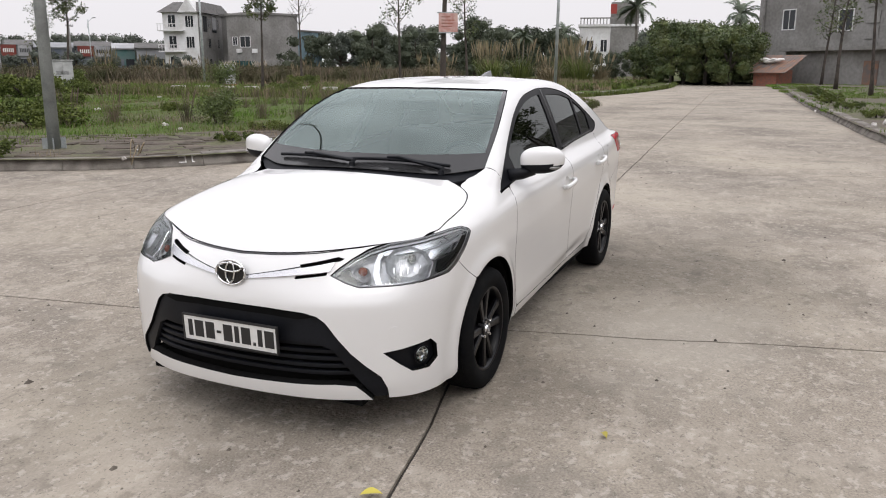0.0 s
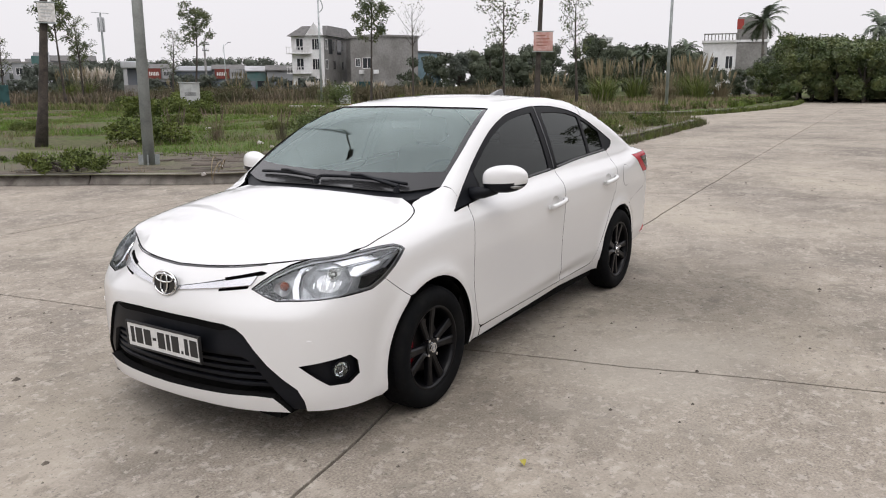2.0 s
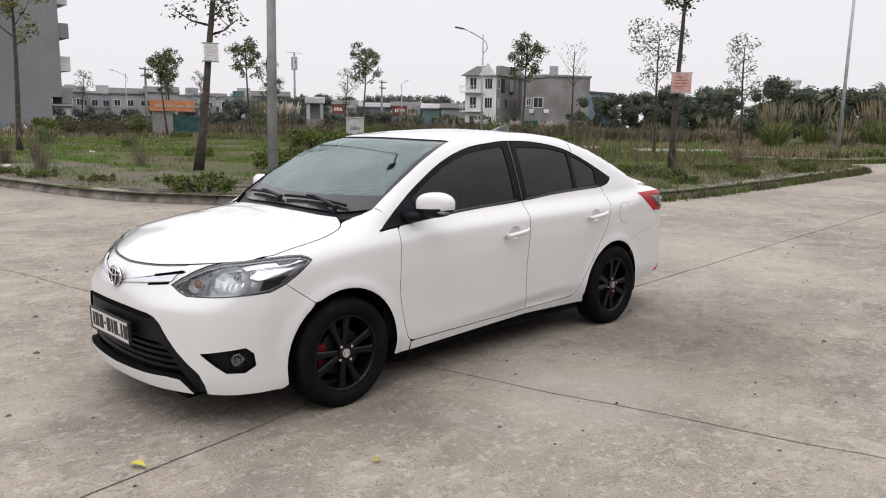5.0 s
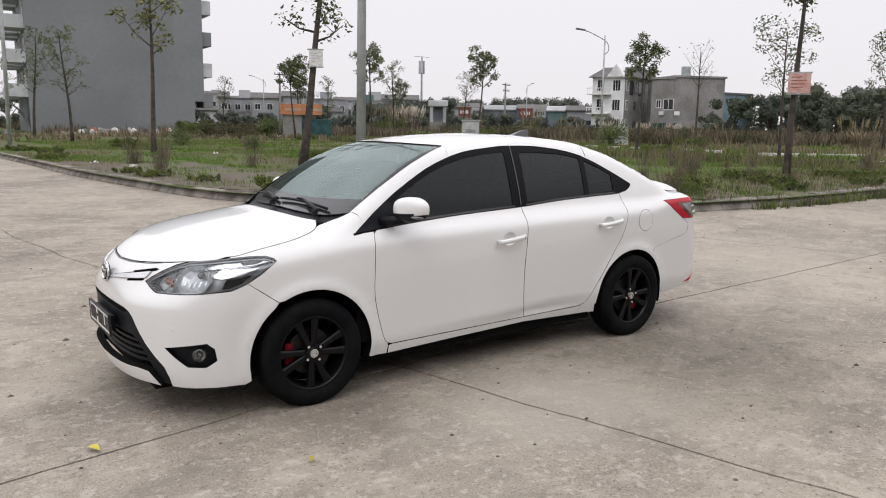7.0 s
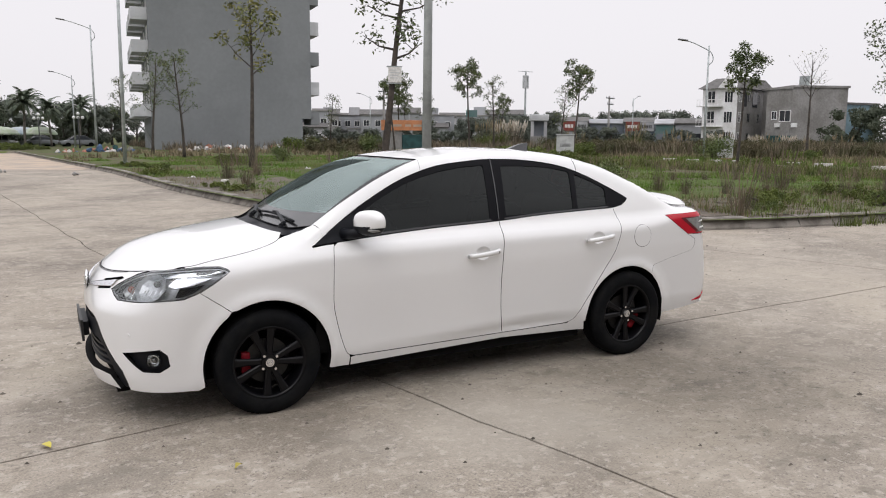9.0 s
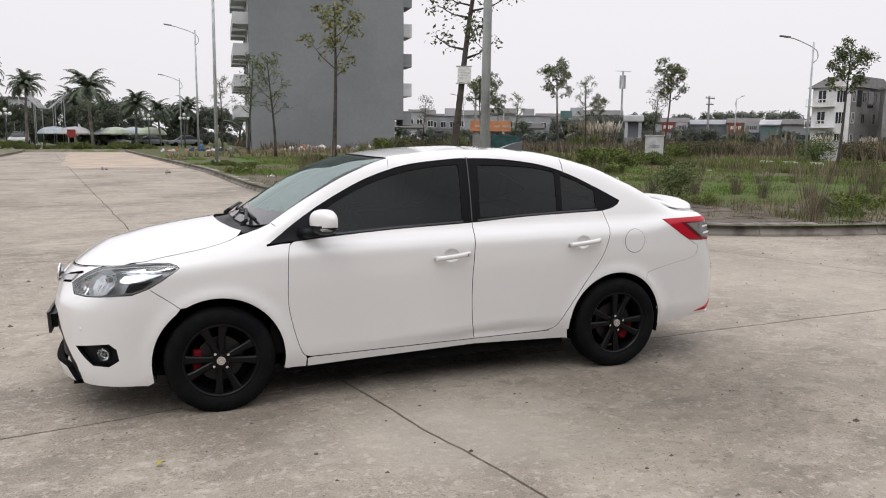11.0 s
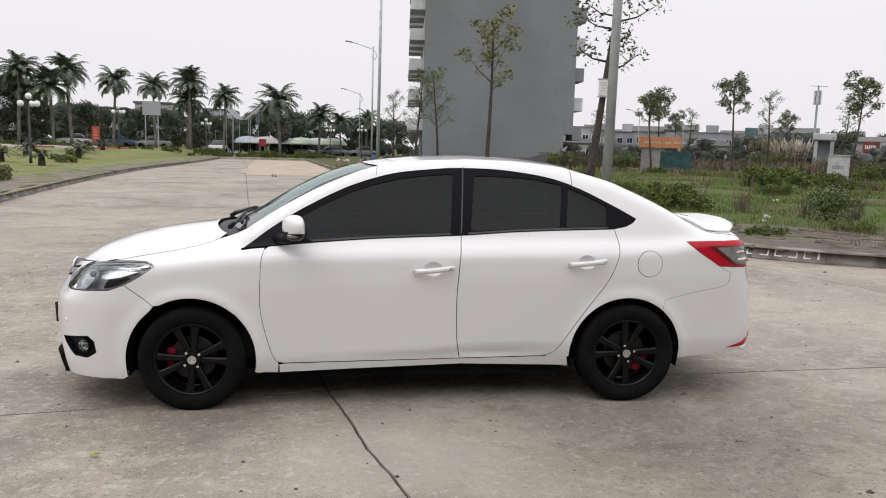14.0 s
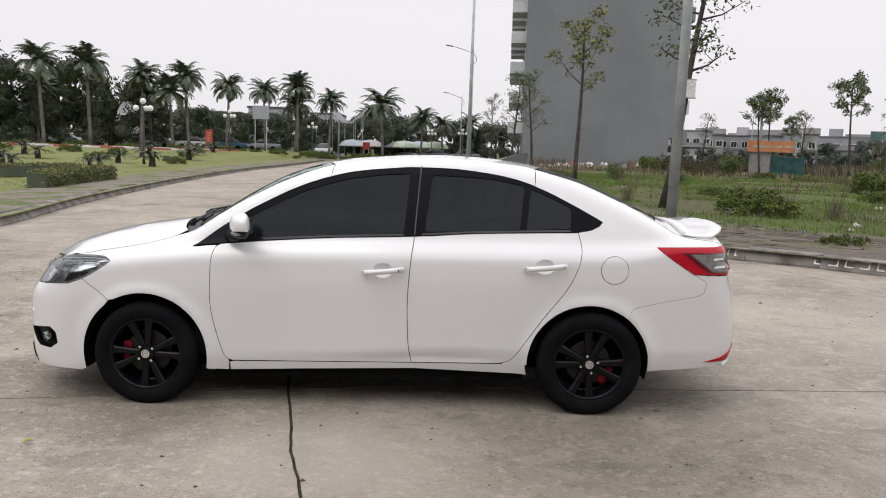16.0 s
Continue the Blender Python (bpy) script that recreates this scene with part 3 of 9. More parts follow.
def cement_house():
    t, w = flat_block("cement_house", "bare cement three-storey house with a roof tank", (94.3, 77.3), (94.9, 73.5), 8, 8.9, M_CEMENT, [(1.3, 4.6, 0.7, 1.1), (3.0, 4.3, 1.6, 1.5)])
    bm = bmesh.new()
    bmesh.ops.create_cone(bm, cap_ends=True, segments=14, radius1=0.7, radius2=0.7, depth=1.5, matrix=pose(4.5, 2, 10.0))
    part("roof_tank", bm, M_STEEL, t, "steel water tank")
    box_part("awning", (0.8, -0.9, 1.0), (4.6, -0.05, 2.2), M_TEAL, t)
    for x in (1.6, 4.2):
        box_part("air_conditioner", (x, -0.35, 3.4), (x + 0.8, -0.02, 4.0), M_WHITEWALL, t, 0.03)
    return t


cement_house()
flat_block("blank_house", "house with a blank grey side wall", (94.95, 73.45), (102.6, 70.1), 9, 9.1, M_CEMENT)
flat_block("metal_shed", "blue-green corrugated metal shed", (104.5, 73.4), (114.4, 73.2), 12, 7.0, M_BLUE, roof=M_ROOFTILE)


def grey_building():
    """The old cement building at the end of the road, with a lower wall before it."""
    m, w = site((79.4, 1.3), (69.4, -10.8))
    t = empty("old_building", "stained grey cement building with small white windows", "building", m=m)
    box_part("wall", (0, 0, 0), (w + 8, 12, 10.5), M_CEMENT, t)
    for x, z in ((3.5, 4.9), (9.4, 4.6), (15.0, 4.6)):
        window_at(t, x, z, 1.3, 1.7, bars=1)
    box_part("pillar", (0.2, -0.25, 0), (0.7, -0.02, 10.4), M_CEMENT, t)
    for k in range(6):
        box_part("block_patch", (11.3 + 0.02 * k, -0.1, 1.2 + 1.3 * k), (12.6, -0.03, 2.2 + 1.3 * k), M_CEMENT, t)
    m, w = site((64.3, -1.5), (54.8, -10.9))
    t2 = empty("yard_wall", "stained cement yard building with a flat slab roof", "wall", m=m)
    box_part("wall", (0, 0, 0), (w + 10, 6, 2.65), M_CEMENT, t2)
    box_part("roof_slab", (-0.5, -0.6, 2.65), (w + 10.5, 6.4, 2.9), M_CEMENT, t2)
    box_part("door", (7.4, -0.06, 0.1), (8.6, -0.01, 1.9), M_RUST, t2, label="dark metal door")


grey_building()


def brick_shed():
    m, w = site((60.3, 0.6), (59.4, -1.05))
    t = empty("brick_shed", "small red brick shed with a sagging sheet roof", "shed", m=m)
    box_part("wall", (0, 0, 0), (w, 2.2, 1.25), M_BRICK, t)
    for k in range(12):
        x = -0.5 + k * 0.28
        box_part("roof_sheet", (x, -0.6, 0), (x + 0.25, 2.6, 0.05), M_RUST, t, m=Matrix.Translation((0, 0, 1.25)) @ pose(0, 0, 0, 24, 0, 0))
    bm = bmesh.new()
    for k in range(9):
        bmesh.ops.create_icosphere(bm, subdivisions=2, radius=random.uniform(0.16, 0.32), matrix=pose(random.uniform(0.1, w), random.uniform(0.7, 1.4), 1.85 + random.uniform(0, 0.2)) @ Matrix.Diagonal((1.4, 1, 0.5, 1)))
    part("sacks", bm, M_WHITEPAINT, t, "pale sacks heaped on the roof")


brick_shed()


def white_villa():
    t, w = flat_block("villa", "white villa with a roof terrace behind the scrub", (100.3, 24.2), (102.0, 16.8), 9, 6.6, M_WHITEWALL, [(1.4, 3.6, 0.9, 1.2), (3.2, 3.4, 0.8, 1.5)])
    box_part("roof_room", (4.0, 0.5, 6.9), (w, 5, 9.7), M_CEMENT, t)
    bm = bmesh.new()
    for k in range(18):
        add_box(bm, (0.05 + k * 0.42, -0.15, 6.9), (0.17 + k * 0.42, -0.03, 7.6))
    add_box(bm, (0, -0.2, 7.6), (w, 0, 7.75))
    part("balustrade", bm, M_CEMENT, t)
    box_part("side_wing", (4.0, -0.1, 0), (w, 0, 6.6), M_CEMENT, t)
    box_part("sign", (3.9, -0.25, 8.2), (4.7, -0.12, 9.4), M_REDSIGN, t)


white_villa()
flat_block("far_house", "pale narrow house far behind the trees", (130.2, 51.2), (131.4, 48.2), 9, 9.4, M_WHITEWALL, [(1.2, 6.3, 1.1, 1.7), (3.0, 6.3, 1.1, 1.7), (1.2, 3.0, 1.1, 1.7), (3.0, 3.0, 1.1, 1.7)])


def kiosk():
    m, w = site((23.45, 56.0), (26.25, 54.8))
    t = empty("kiosk", "roadside kiosk with an orange sign board and a teal tarpaulin", "kiosk", m=m)
    box_part("wall", (0, 0, 0), (w * 0.5, 2.4, 2.1), M_CEMENT, t)
    box_part("sign_board", (-0.2, -0.2, 2.1), (w + 0.15, -0.05, 2.95), M_ORANGE, t, label="orange sign board")
    for x0, x1 in ((0.2, 1.5), (1.8, 2.3), (2.5, 3.2)):
        box_part("letter_bar", (x0, -0.22, 2.42), (x1, -0.205, 2.60), M_SAND, t)
    box_part("tarpaulin", (w * 0.5 + 0.05, -0.1, 0), (w + 0.9, 2.2, 1.75), M_TEAL, t, 0.04)


kiosk()


def pitched_roof(t, w, depth, h, over, up, material):
    """A gabled roof with its ridge along the front."""
    bm = bmesh.new()
    rows = [[bm.verts.new((x, y, z)) for y, z in ((-over, h), (depth / 2, h + up), (depth + over, h), (depth + over, h - 0.12), (-over, h - 0.12))] for x in (-over, w + over)]
    bm.faces.new(list(reversed(rows[0])))
    bm.faces.new(rows[1])
    for i in range(5):
        bm.faces.new((rows[0][i], rows[0][(i + 1) % 5], rows[1][(i + 1) % 5], rows[1][i]))
    bmesh.ops.recalc_face_normals(bm, faces=bm.faces)
    part("pitched_roof", bm, material, t)


def skyline():
    """Houses of two and three storeys and long shop halls on the far side of the fields."""
    rng = random.Random(5)
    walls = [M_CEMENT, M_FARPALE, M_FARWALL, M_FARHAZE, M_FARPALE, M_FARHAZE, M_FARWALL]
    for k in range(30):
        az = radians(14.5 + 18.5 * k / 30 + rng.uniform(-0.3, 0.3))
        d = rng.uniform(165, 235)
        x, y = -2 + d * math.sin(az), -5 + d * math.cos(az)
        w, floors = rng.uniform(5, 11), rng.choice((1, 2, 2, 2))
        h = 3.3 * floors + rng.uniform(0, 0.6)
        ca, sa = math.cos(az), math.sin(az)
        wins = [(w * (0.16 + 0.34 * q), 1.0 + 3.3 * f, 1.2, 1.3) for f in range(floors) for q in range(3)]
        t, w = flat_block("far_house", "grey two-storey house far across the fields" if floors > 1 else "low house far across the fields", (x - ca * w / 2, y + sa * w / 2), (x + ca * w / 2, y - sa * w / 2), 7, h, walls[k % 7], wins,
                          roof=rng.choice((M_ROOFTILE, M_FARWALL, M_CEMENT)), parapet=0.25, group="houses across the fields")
        if floors > 1 and k % 3 == 0:
            box_part("balcony", (w * 0.1, -1.1, 3.2), (w * 0.6, 0, 3.45), M_FARPALE, t)
            box_part("balcony_rail", (w * 0.1, -1.1, 3.45), (w * 0.6, -1.02, 4.2), M_FARWALL, t)
            box_part("stair_room", (w * 0.55, 2, h + 0.25), (w * 0.95, 5.5, h + 2.2), walls[(k + 2) % 7], t)
        elif k % 3 == 1:
            pitched_roof(t, w, 7, h + 0.38, 0.4, 1.3, M_ROOFTILE)
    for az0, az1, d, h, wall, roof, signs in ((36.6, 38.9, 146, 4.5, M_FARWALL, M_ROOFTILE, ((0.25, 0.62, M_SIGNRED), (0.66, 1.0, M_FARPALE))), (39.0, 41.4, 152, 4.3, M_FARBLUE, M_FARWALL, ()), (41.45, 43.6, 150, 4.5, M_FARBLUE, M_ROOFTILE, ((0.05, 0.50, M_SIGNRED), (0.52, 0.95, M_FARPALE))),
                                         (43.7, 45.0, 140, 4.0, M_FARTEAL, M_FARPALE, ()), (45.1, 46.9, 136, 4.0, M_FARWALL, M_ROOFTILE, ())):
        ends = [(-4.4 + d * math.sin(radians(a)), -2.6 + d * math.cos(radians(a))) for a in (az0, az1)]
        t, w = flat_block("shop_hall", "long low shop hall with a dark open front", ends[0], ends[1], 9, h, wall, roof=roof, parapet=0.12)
        pitched_roof(t, w, 9, h + 0.24, 0.3, 0.9, roof)
        for a, b, board in signs:
            box_part("sign_board", (w * a, -0.3, h - 1.5), (w * b, -0.05, h + 0.25), board, t, label="sign board with bars of lettering")
            n = 6
            for k in range(n):
                u = w * (a + (b - a) * (0.14 + 0.74 * k / n))
                box_part("letter_bar", (u, -0.34, h - 0.95), (u + w * (b - a) * 0.075, -0.31, h - 0.35), M_WHITEPAINT if board is M_SIGNRED else M_IRON, t)
        bays = max(2, int(w / 2.6))
        for k in range(bays):
            box_part("shop_front", (w * k / bays + 0.15, -0.10, 0.05), (w * (k + 1) / bays - 0.15, -0.02, 2.5), M_DARKGLASS if k % 3 else M_FARBLUE, t)


skyline()


def water_tower(x, y):
    """A small bare concrete frame: closed foot, four pillars, heavy box on top."""
    t = empty("water_tower", "bare concrete water tower with a box top", "tower", m=pose(x, y, height(x), 0, 0, -33) @ Matrix.Scale(0.84, 4))
    box_part("foot", (-1.05, -1.05, -0.1), (1.05, 1.05, 2.0), M_CEMENT, t, 0.02)
    for a in (-1, 1):
        for b in (-1, 1):
            box_part("pillar", (a * 0.82 - 0.18, b * 0.82 - 0.18, 2.0), (a * 0.82 + 0.18, b * 0.82 + 0.18, 3.9), M_FARPALE, t)
    # no real shutter: a dark panel stands for the shade in the opening
    box_part("shutter", (-0.62, -0.15, 2.0), (0.62, 0.05, 3.9), M_FARBLUE, t)
    box_part("top", (-1.2, -1.2, 3.9), (1.2, 1.2, 4.7), M_BALC, t, 0.12)


water_tower(44.7, 64.2)

# ---- plants ----
def leaves(rng, centres, count, size, flat=0.5, droop=0.0, aspect=0.45):
    """Leaf blades scattered in balls (x, y, z, radius): each a folded pair of triangles."""
    n = count
    c = np.array(centres, float)
    w = c[:, 3] ** 2
    pick = rng.choice(len(c), n, p=w / w.sum())
    d = rng.normal(size=(n, 3))
    d /= np.linalg.norm(d, axis=1, keepdims=True)
    r = rng.uniform(0.25, 1.0, n) ** 0.6
    p = c[pick, :3] + d * (r * c[pick, 3])[:, None]
    u = rng.normal(size=(n, 3))
    u[:, 2] = u[:, 2] * flat - droop
    u /= np.linalg.norm(u, axis=1, keepdims=True)
    v = np.cross(u, rng.normal(size=(n, 3)))
    v /= np.linalg.norm(v, axis=1, keepdims=True) + 1e-9
    s = size * rng.uniform(0.6, 1.3, n)[:, None]
    nn = np.cross(u, v)
    verts = np.stack([p, p + u * s * 0.5 + v * s * aspect * 0.5 + nn * s * 0.06, p + u * s, p + u * s * 0.5 - v * s * aspect * 0.5 + nn * s * 0.06], 1).reshape(-1, 3)
    k = np.arange(n)[:, None] * 4
    return verts, np.hstack([k, k + 1, k + 2, k + 3])


def fast_mesh(name, verts, quads, material, parent=None, label=""):
    """A mesh of quads (or of triangles) from arrays."""
    me = bpy.data.meshes.new(name)
    verts, quads = np.asarray(verts, np.float32), np.asarray(quads, np.int32)
    side = quads.shape[1]
    me.vertices.add(len(verts))
    me.vertices.foreach_set("co", verts.ravel())
    me.loops.add(quads.size)
    me.loops.foreach_set("vertex_index", quads.ravel())
    me.polygons.add(len(quads))
    me.polygons.foreach_set("loop_start", np.arange(0, quads.size, side, dtype=np.int32))
    me.materials.append(material)
    me.update(calc_edges=True)
    ob = new(name, me)
    if parent is not None:
        ob.parent = parent
    if label:
        ob["label"] = label
    return ob


def street_tree(seed, h, trunk_r, crown_from, crown_r, leaf_count, leaf_size, material, lean=(0, 0), forks=9, label="", upswept=0.6, bare=False):
    """A slim young street tree: leaning trunk, tapered limbs with twigs, and a loose crown."""
    rng, nrng = random.Random(seed), np.random.default_rng(seed)
    t = empty("tree", label or "slim young street tree with a small loose crown", "tree", "street trees")
    path = []
    for k in range(9):
        q = k / 8
        path.append(Vector((lean[0] * q + 0.05 * math.sin(seed + q * 5), lean[1] * q + 0.05 * math.cos(seed * 2 + q * 4), h * 0.93 * q)))
    pieces = [tube(path, [trunk_r * (1.25 if k == 0 else 1 - 0.75 * k / 8) for k in range(9)], 8)]
    tips = []
    for k in range(forks):
        q = crown_from + (0.97 - crown_from) * (k + rng.uniform(0, 0.8)) / forks
        i = min(7, int(q * 8))
        p = path[i].lerp(path[i + 1], q * 8 - i)
        a = k * 2.4 + rng.uniform(-0.4, 0.4)
        reach = crown_r * (1.05 - 0.55 * abs((q - crown_from) / (1 - crown_from) - 0.35)) * rng.uniform(0.7, 1.15)
        d = Vector((math.cos(a), math.sin(a), upswept * rng.uniform(0.6, 1.3)))
        mid, tip = p + d * reach * 0.5 + Vector((0, 0, -0.03)), p + d * reach + Vector((0, 0, 0.12 * reach))
        r0 = trunk_r * (1 - 0.75 * q) * 0.5
        pieces.append(tube([p, mid, tip], [r0, r0 * 0.6, r0 * 0.25], 5))
        tips.append((*tip, 0.30 * crown_r))
        tips.append((*mid, 0.22 * crown_r))
        for _ in range(5 if bare else 2):
            e = mid.lerp(tip, rng.uniform(0.1, 0.9))
            f = e + Vector((rng.uniform(-1, 1), rng.uniform(-1, 1), rng.uniform(0.1, 0.9))) * crown_r * 0.38
            pieces.append(tube([e, f], [r0 * 0.35, r0 * 0.12], 4))
            tips.append((*f, 0.24 * crown_r))
    tips.append((*path[-1], 0.3 * crown_r))
    link_mesh("trunk", *joined(*pieces), M_BARK, t, smooth=True)
    if leaf_count:
        fast_mesh("crown", *leaves(nrng, tips, leaf_count, leaf_size, 0.6, 0.3), material, t)
    return t


def put(t, x, y, turn=0.0, s=1.0, lift=0.145):
    t.matrix_basis = pose(x, y, height(x) + rise(x, y) + lift, 0, 0, turn) @ Matrix.Scale(s, 4)
    return t


def again(t, x, y, turn=0.0, s=1.0, lift=0.145):
    return copy_thing_scaled(t, pose(x, y, height(x) + rise(x, y) + lift, 0, 0, turn), s)


def copy_thing_scaled(t, m, s):
    made = copy_thing(t, m)
    made.matrix_basis = m @ Matrix.Scale(s, 4)
    return made


def tag_card(tree_xy, z, w, h, material, label, turn):
    t = empty("notice_card", label, "sign", m=pose(tree_xy[0], tree_xy[1], height(tree_xy[0]) + z, 0, 0, turn))
    bm = bmesh.new()
    add_box(bm, (-w / 2, -0.012, -h / 2), (w / 2, 0.012, h / 2), 0.006)
    part("card", bm, material, t)
    for k in range(4):
        box_part("letter_bar", (-w * 0.36, -0.017, h * (0.28 - 0.17 * k)), (w * (0.12 + 0.07 * ((k * 3) % 4)), -0.012, h * (0.33 - 0.17 * k)), M_BALC if material is M_WHITEPAINT else M_BRICK, t)
    for dz in (-h / 2 - 0.02, h / 2 + 0.02):
        box_part("strap", (-w * 0.55, -0.012, dz - 0.012), (w * 0.55, 0.16, dz + 0.012), M_STEEL, t)


# the trees nearest the road
put(street_tree(3, 6.8, 0.10, 0.69, 1.15, 2700, 0.15, M_LEAF, forks=12, label="street tree with a dense dark crown and pink notice"), 16.85, 7.35, 20)
tag_card((16.72, 7.18), 2.66, 0.55, 0.52, M_PINK, "faded pink notice strapped to a tree trunk", -58)
put(street_tree(8, 5.6, 0.075, 0.52, 1.15, 1000, 0.14, M_LEAF, forks=11, upswept=1.0), 27.3, 14.1, 50)
put(street_tree(5, 6.6, 0.09, 0.60, 1.1, 60, 0.15, M_LEAF2, forks=14, upswept=1.1, lean=(0.3, 0.2), bare=True, label="nearly bare street tree with a fine twiggy crown"), 39.8, 27.7, 0)
t_mid = put(street_tree(11, 5.7, 0.08, 0.64, 0.85, 2600, 0.14, M_LEAF, forks=13, upswept=0.8, lean=(0.3, -0.1)), 26.4, 21.0, 10, 0.96)
put(street_tree(14, 7.6, 0.12, 0.48, 1.05, 1150, 0.13, M_LEAF, lean=(0.95, -0.35), forks=15, upswept=0.35, label="leaning street tree with sparse drooping leaves and a white notice"), 5.75, 14.58, 0)
tag_card((6.13, 14.30), 3.13, 0.36, 0.40, M_WHITEPAINT, "white notice strapped to a leaning tree trunk", -14)
put(street_tree(17, 6.6, 0.10, 0.56, 1.05, 950, 0.17, M_LEAF2, forks=9, upswept=0.75, lean=(0.15, 0), label="forked street tree with a yellowish crown"), 5.65, 28.3, 30, 1.1)
t_b = put(street_tree(19, 5.7, 0.085, 0.42, 0.85, 850, 0.13, M_LEAF, forks=14, upswept=0.8, lean=(-0.3, 0)), 5.3, 43.6, 0, 1.12)
again(t_b, 4.85, 54.1, 140, 1.28)
again(t_b, 3.8, 64.7, 60, 1.12)
again(t_mid, 24.8, 55.9, 80, 1.15)
again(t_mid, 26.6, 46.7, 200, 1.22)
again(t_b, 38.0, 62.2, 20, 1.3)
again(t_mid, 26.9, 34.2, 300, 1.03)
again(t_b, 31.7, 42.2, 100, 0.9)
again(t_mid, 22.8, 52.3, 150, 1.08)
again(t_b, 27.0, 55.0, 210, 0.9)
again(t_b, 40.5, 16.2, 220, 1.15)
again(t_mid, 35.4, -5.3, 30, 1.15)
again(t_b, 57.5, -4.1, 30, 1.3)
again(t_b, 46.0, -4.4, 130, 1.3)
again(t_mid, 56.81, 91.48, 30, 1.3)
again(t_mid, 45.5, 99.5, 130, 1.3)
again(t_b, 31.32, 92.37, 130, 1.2)


def palm(seed, h, r, fronds=22):
    """A royal palm: pale tapered trunk, green crown shaft and arching feathered fronds."""
    rng = random.Random(seed)
    t = empty("palm_tree", "tall royal palm with a pale trunk and arching fronds", "palm tree", "palms of the garden")
    path = [Vector((0.12 * math.sin(k * 0.4 + seed), 0.1 * math.cos(k * 0.5), h * k / 7)) for k in range(8)]
    link_mesh("trunk", *tube(path, [r * s for s in (1.25, 1.0, 1.0, 1.05, 1.0, 0.85, 0.65, 0.45)], 9), M_PALMBARK, t, smooth=True)
    verts, faces = [], []
    top = path[-1]
    for k in range(fronds):
        a, up = k * 2.399 + rng.uniform(-0.2, 0.2), math.radians(-25 + 105 * ((k * 0.4142) % 1.0) + rng.uniform(-10, 10))
        side = Vector((-math.sin(a), math.cos(a), 0))
        length, bend = rng.uniform(2.3, 3.0), rng.uniform(1.2, 1.8)
        prev, n = top + Vector((0, 0, 0.2)), 13
        for q in range(n):
            f = (q + 1) / n
            w = up - bend * f * f
            d = Vector((math.cos(a) * math.cos(w), math.sin(a) * math.cos(w), math.sin(w)))
            p = prev + d * length / n
            over = side.cross(d)
            ln = 0.70 * math.sin(math.pi * (0.10 + 0.86 * f)) + 0.10
            for s in (-1, 1):
                for half in (0.0, 0.5):
                    c = prev.lerp(p, half)
                    e = c + side * s * ln * 0.72 + d * ln * 0.55 + over * rng.uniform(-0.12, 0.22) * ln - Vector((0, 0, 0.28 * ln))
                    b = len(verts)
                    verts += [c, c + d * 0.14, e]
                    faces.append((b, b + 1, b + 2))
            prev = p
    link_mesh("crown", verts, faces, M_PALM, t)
    return t


p_tall, p_short = palm(2, 7.8, 0.175, 46), palm(7, 5.5, 0.15, 38)
put(p_tall, -41.58, 74.15, 0, 1.05)
put(p_short, -30.87, 80.91, 0, 1.1)
for x, y, s in ((-37.93, 76.73, 1.08), (-33.52, 79.55, 0.95), (-29.33, 81.79, 0.98), (-25.38, 83.67, 0.88), (-17.99, 86.61, 0.95), (-14.39, 87.78, 0.82), (-21.55, 85.33, 0.85), (-45.92, 70.63, 1.1), (-52.22, 69.59, 1.0)):
    again(p_tall, x, y, x * 37, s)
for x, y, s in ((-18.76, 89.33, 1.0), (-8.31, 89.51, 1.15), (-3.69, 95.33, 0.9), (-1.19, 99.5, 0.8), (2.52, 107.53, 0.9), (-11.31, 103.34, 1.0), (-44.2, 78.67, 1.0), (-35.28, 86.54, 1.05)):
    again(p_short, x, y, x * 53, s)


def clump(name, label, category, seed, balls, count, size, material, group="", kind="", stems=0):
    """A bush or far tree: leaves in several balls of different size, on a few stems."""
    rng, nrng = random.Random(seed), np.random.default_rng(seed)
    t = empty(name, label, category, group, kind)
    if stems:
        for k in range(stems):
            x, y, z, r = balls[k % len(balls)]
            link_mesh("stem", *tube([(x * 0.15, y * 0.15, -0.1), (x * 0.5, y * 0.5, z * 0.5), (x, y, z)], [0.035 * (1 + z * 0.25), 0.03, 0.012], 5), M_BARK, t)
    fast_mesh("foliage", *leaves(nrng, balls, count, size, 0.8, 0.0, 0.55), material, t)
    return t


def bush_balls(rng, w, h, n):
    return [(rng.uniform(-0.5, 0.5) * w, rng.uniform(-0.5, 0.5) * w, h * rng.uniform(0.25, 0.75), h * rng.uniform(0.22, 0.38)) for _ in range(n)]


rb = random.Random(21)
bush = put(clump("bush", "leafy green bush in the overgrown plot", "bush", 1, bush_balls(rb, 0.9, 1.0, 20), 2900, 0.07, M_BUSH, "bushes in the plot", stems=4), 9.59, 9.74, 0, 0.80)
bush2 = put(clump("bush", "broad leafy green bush in the overgrown plot", "bush", 2, bush_balls(rb, 1.5, 0.62, 26), 4300, 0.075, M_WEED, "bushes in the plot", stems=4), 7.54, 12.95)
weed = put(clump("weed_clump", "low clump of bright green weeds at the kerb", "weeds", 3, bush_balls(rb, 1.1, 0.30, 18), 2600, 0.05, M_WEED, "weeds along the kerb", stems=4), 3.15, 9.1, 0, 1.15, lift=0.165)

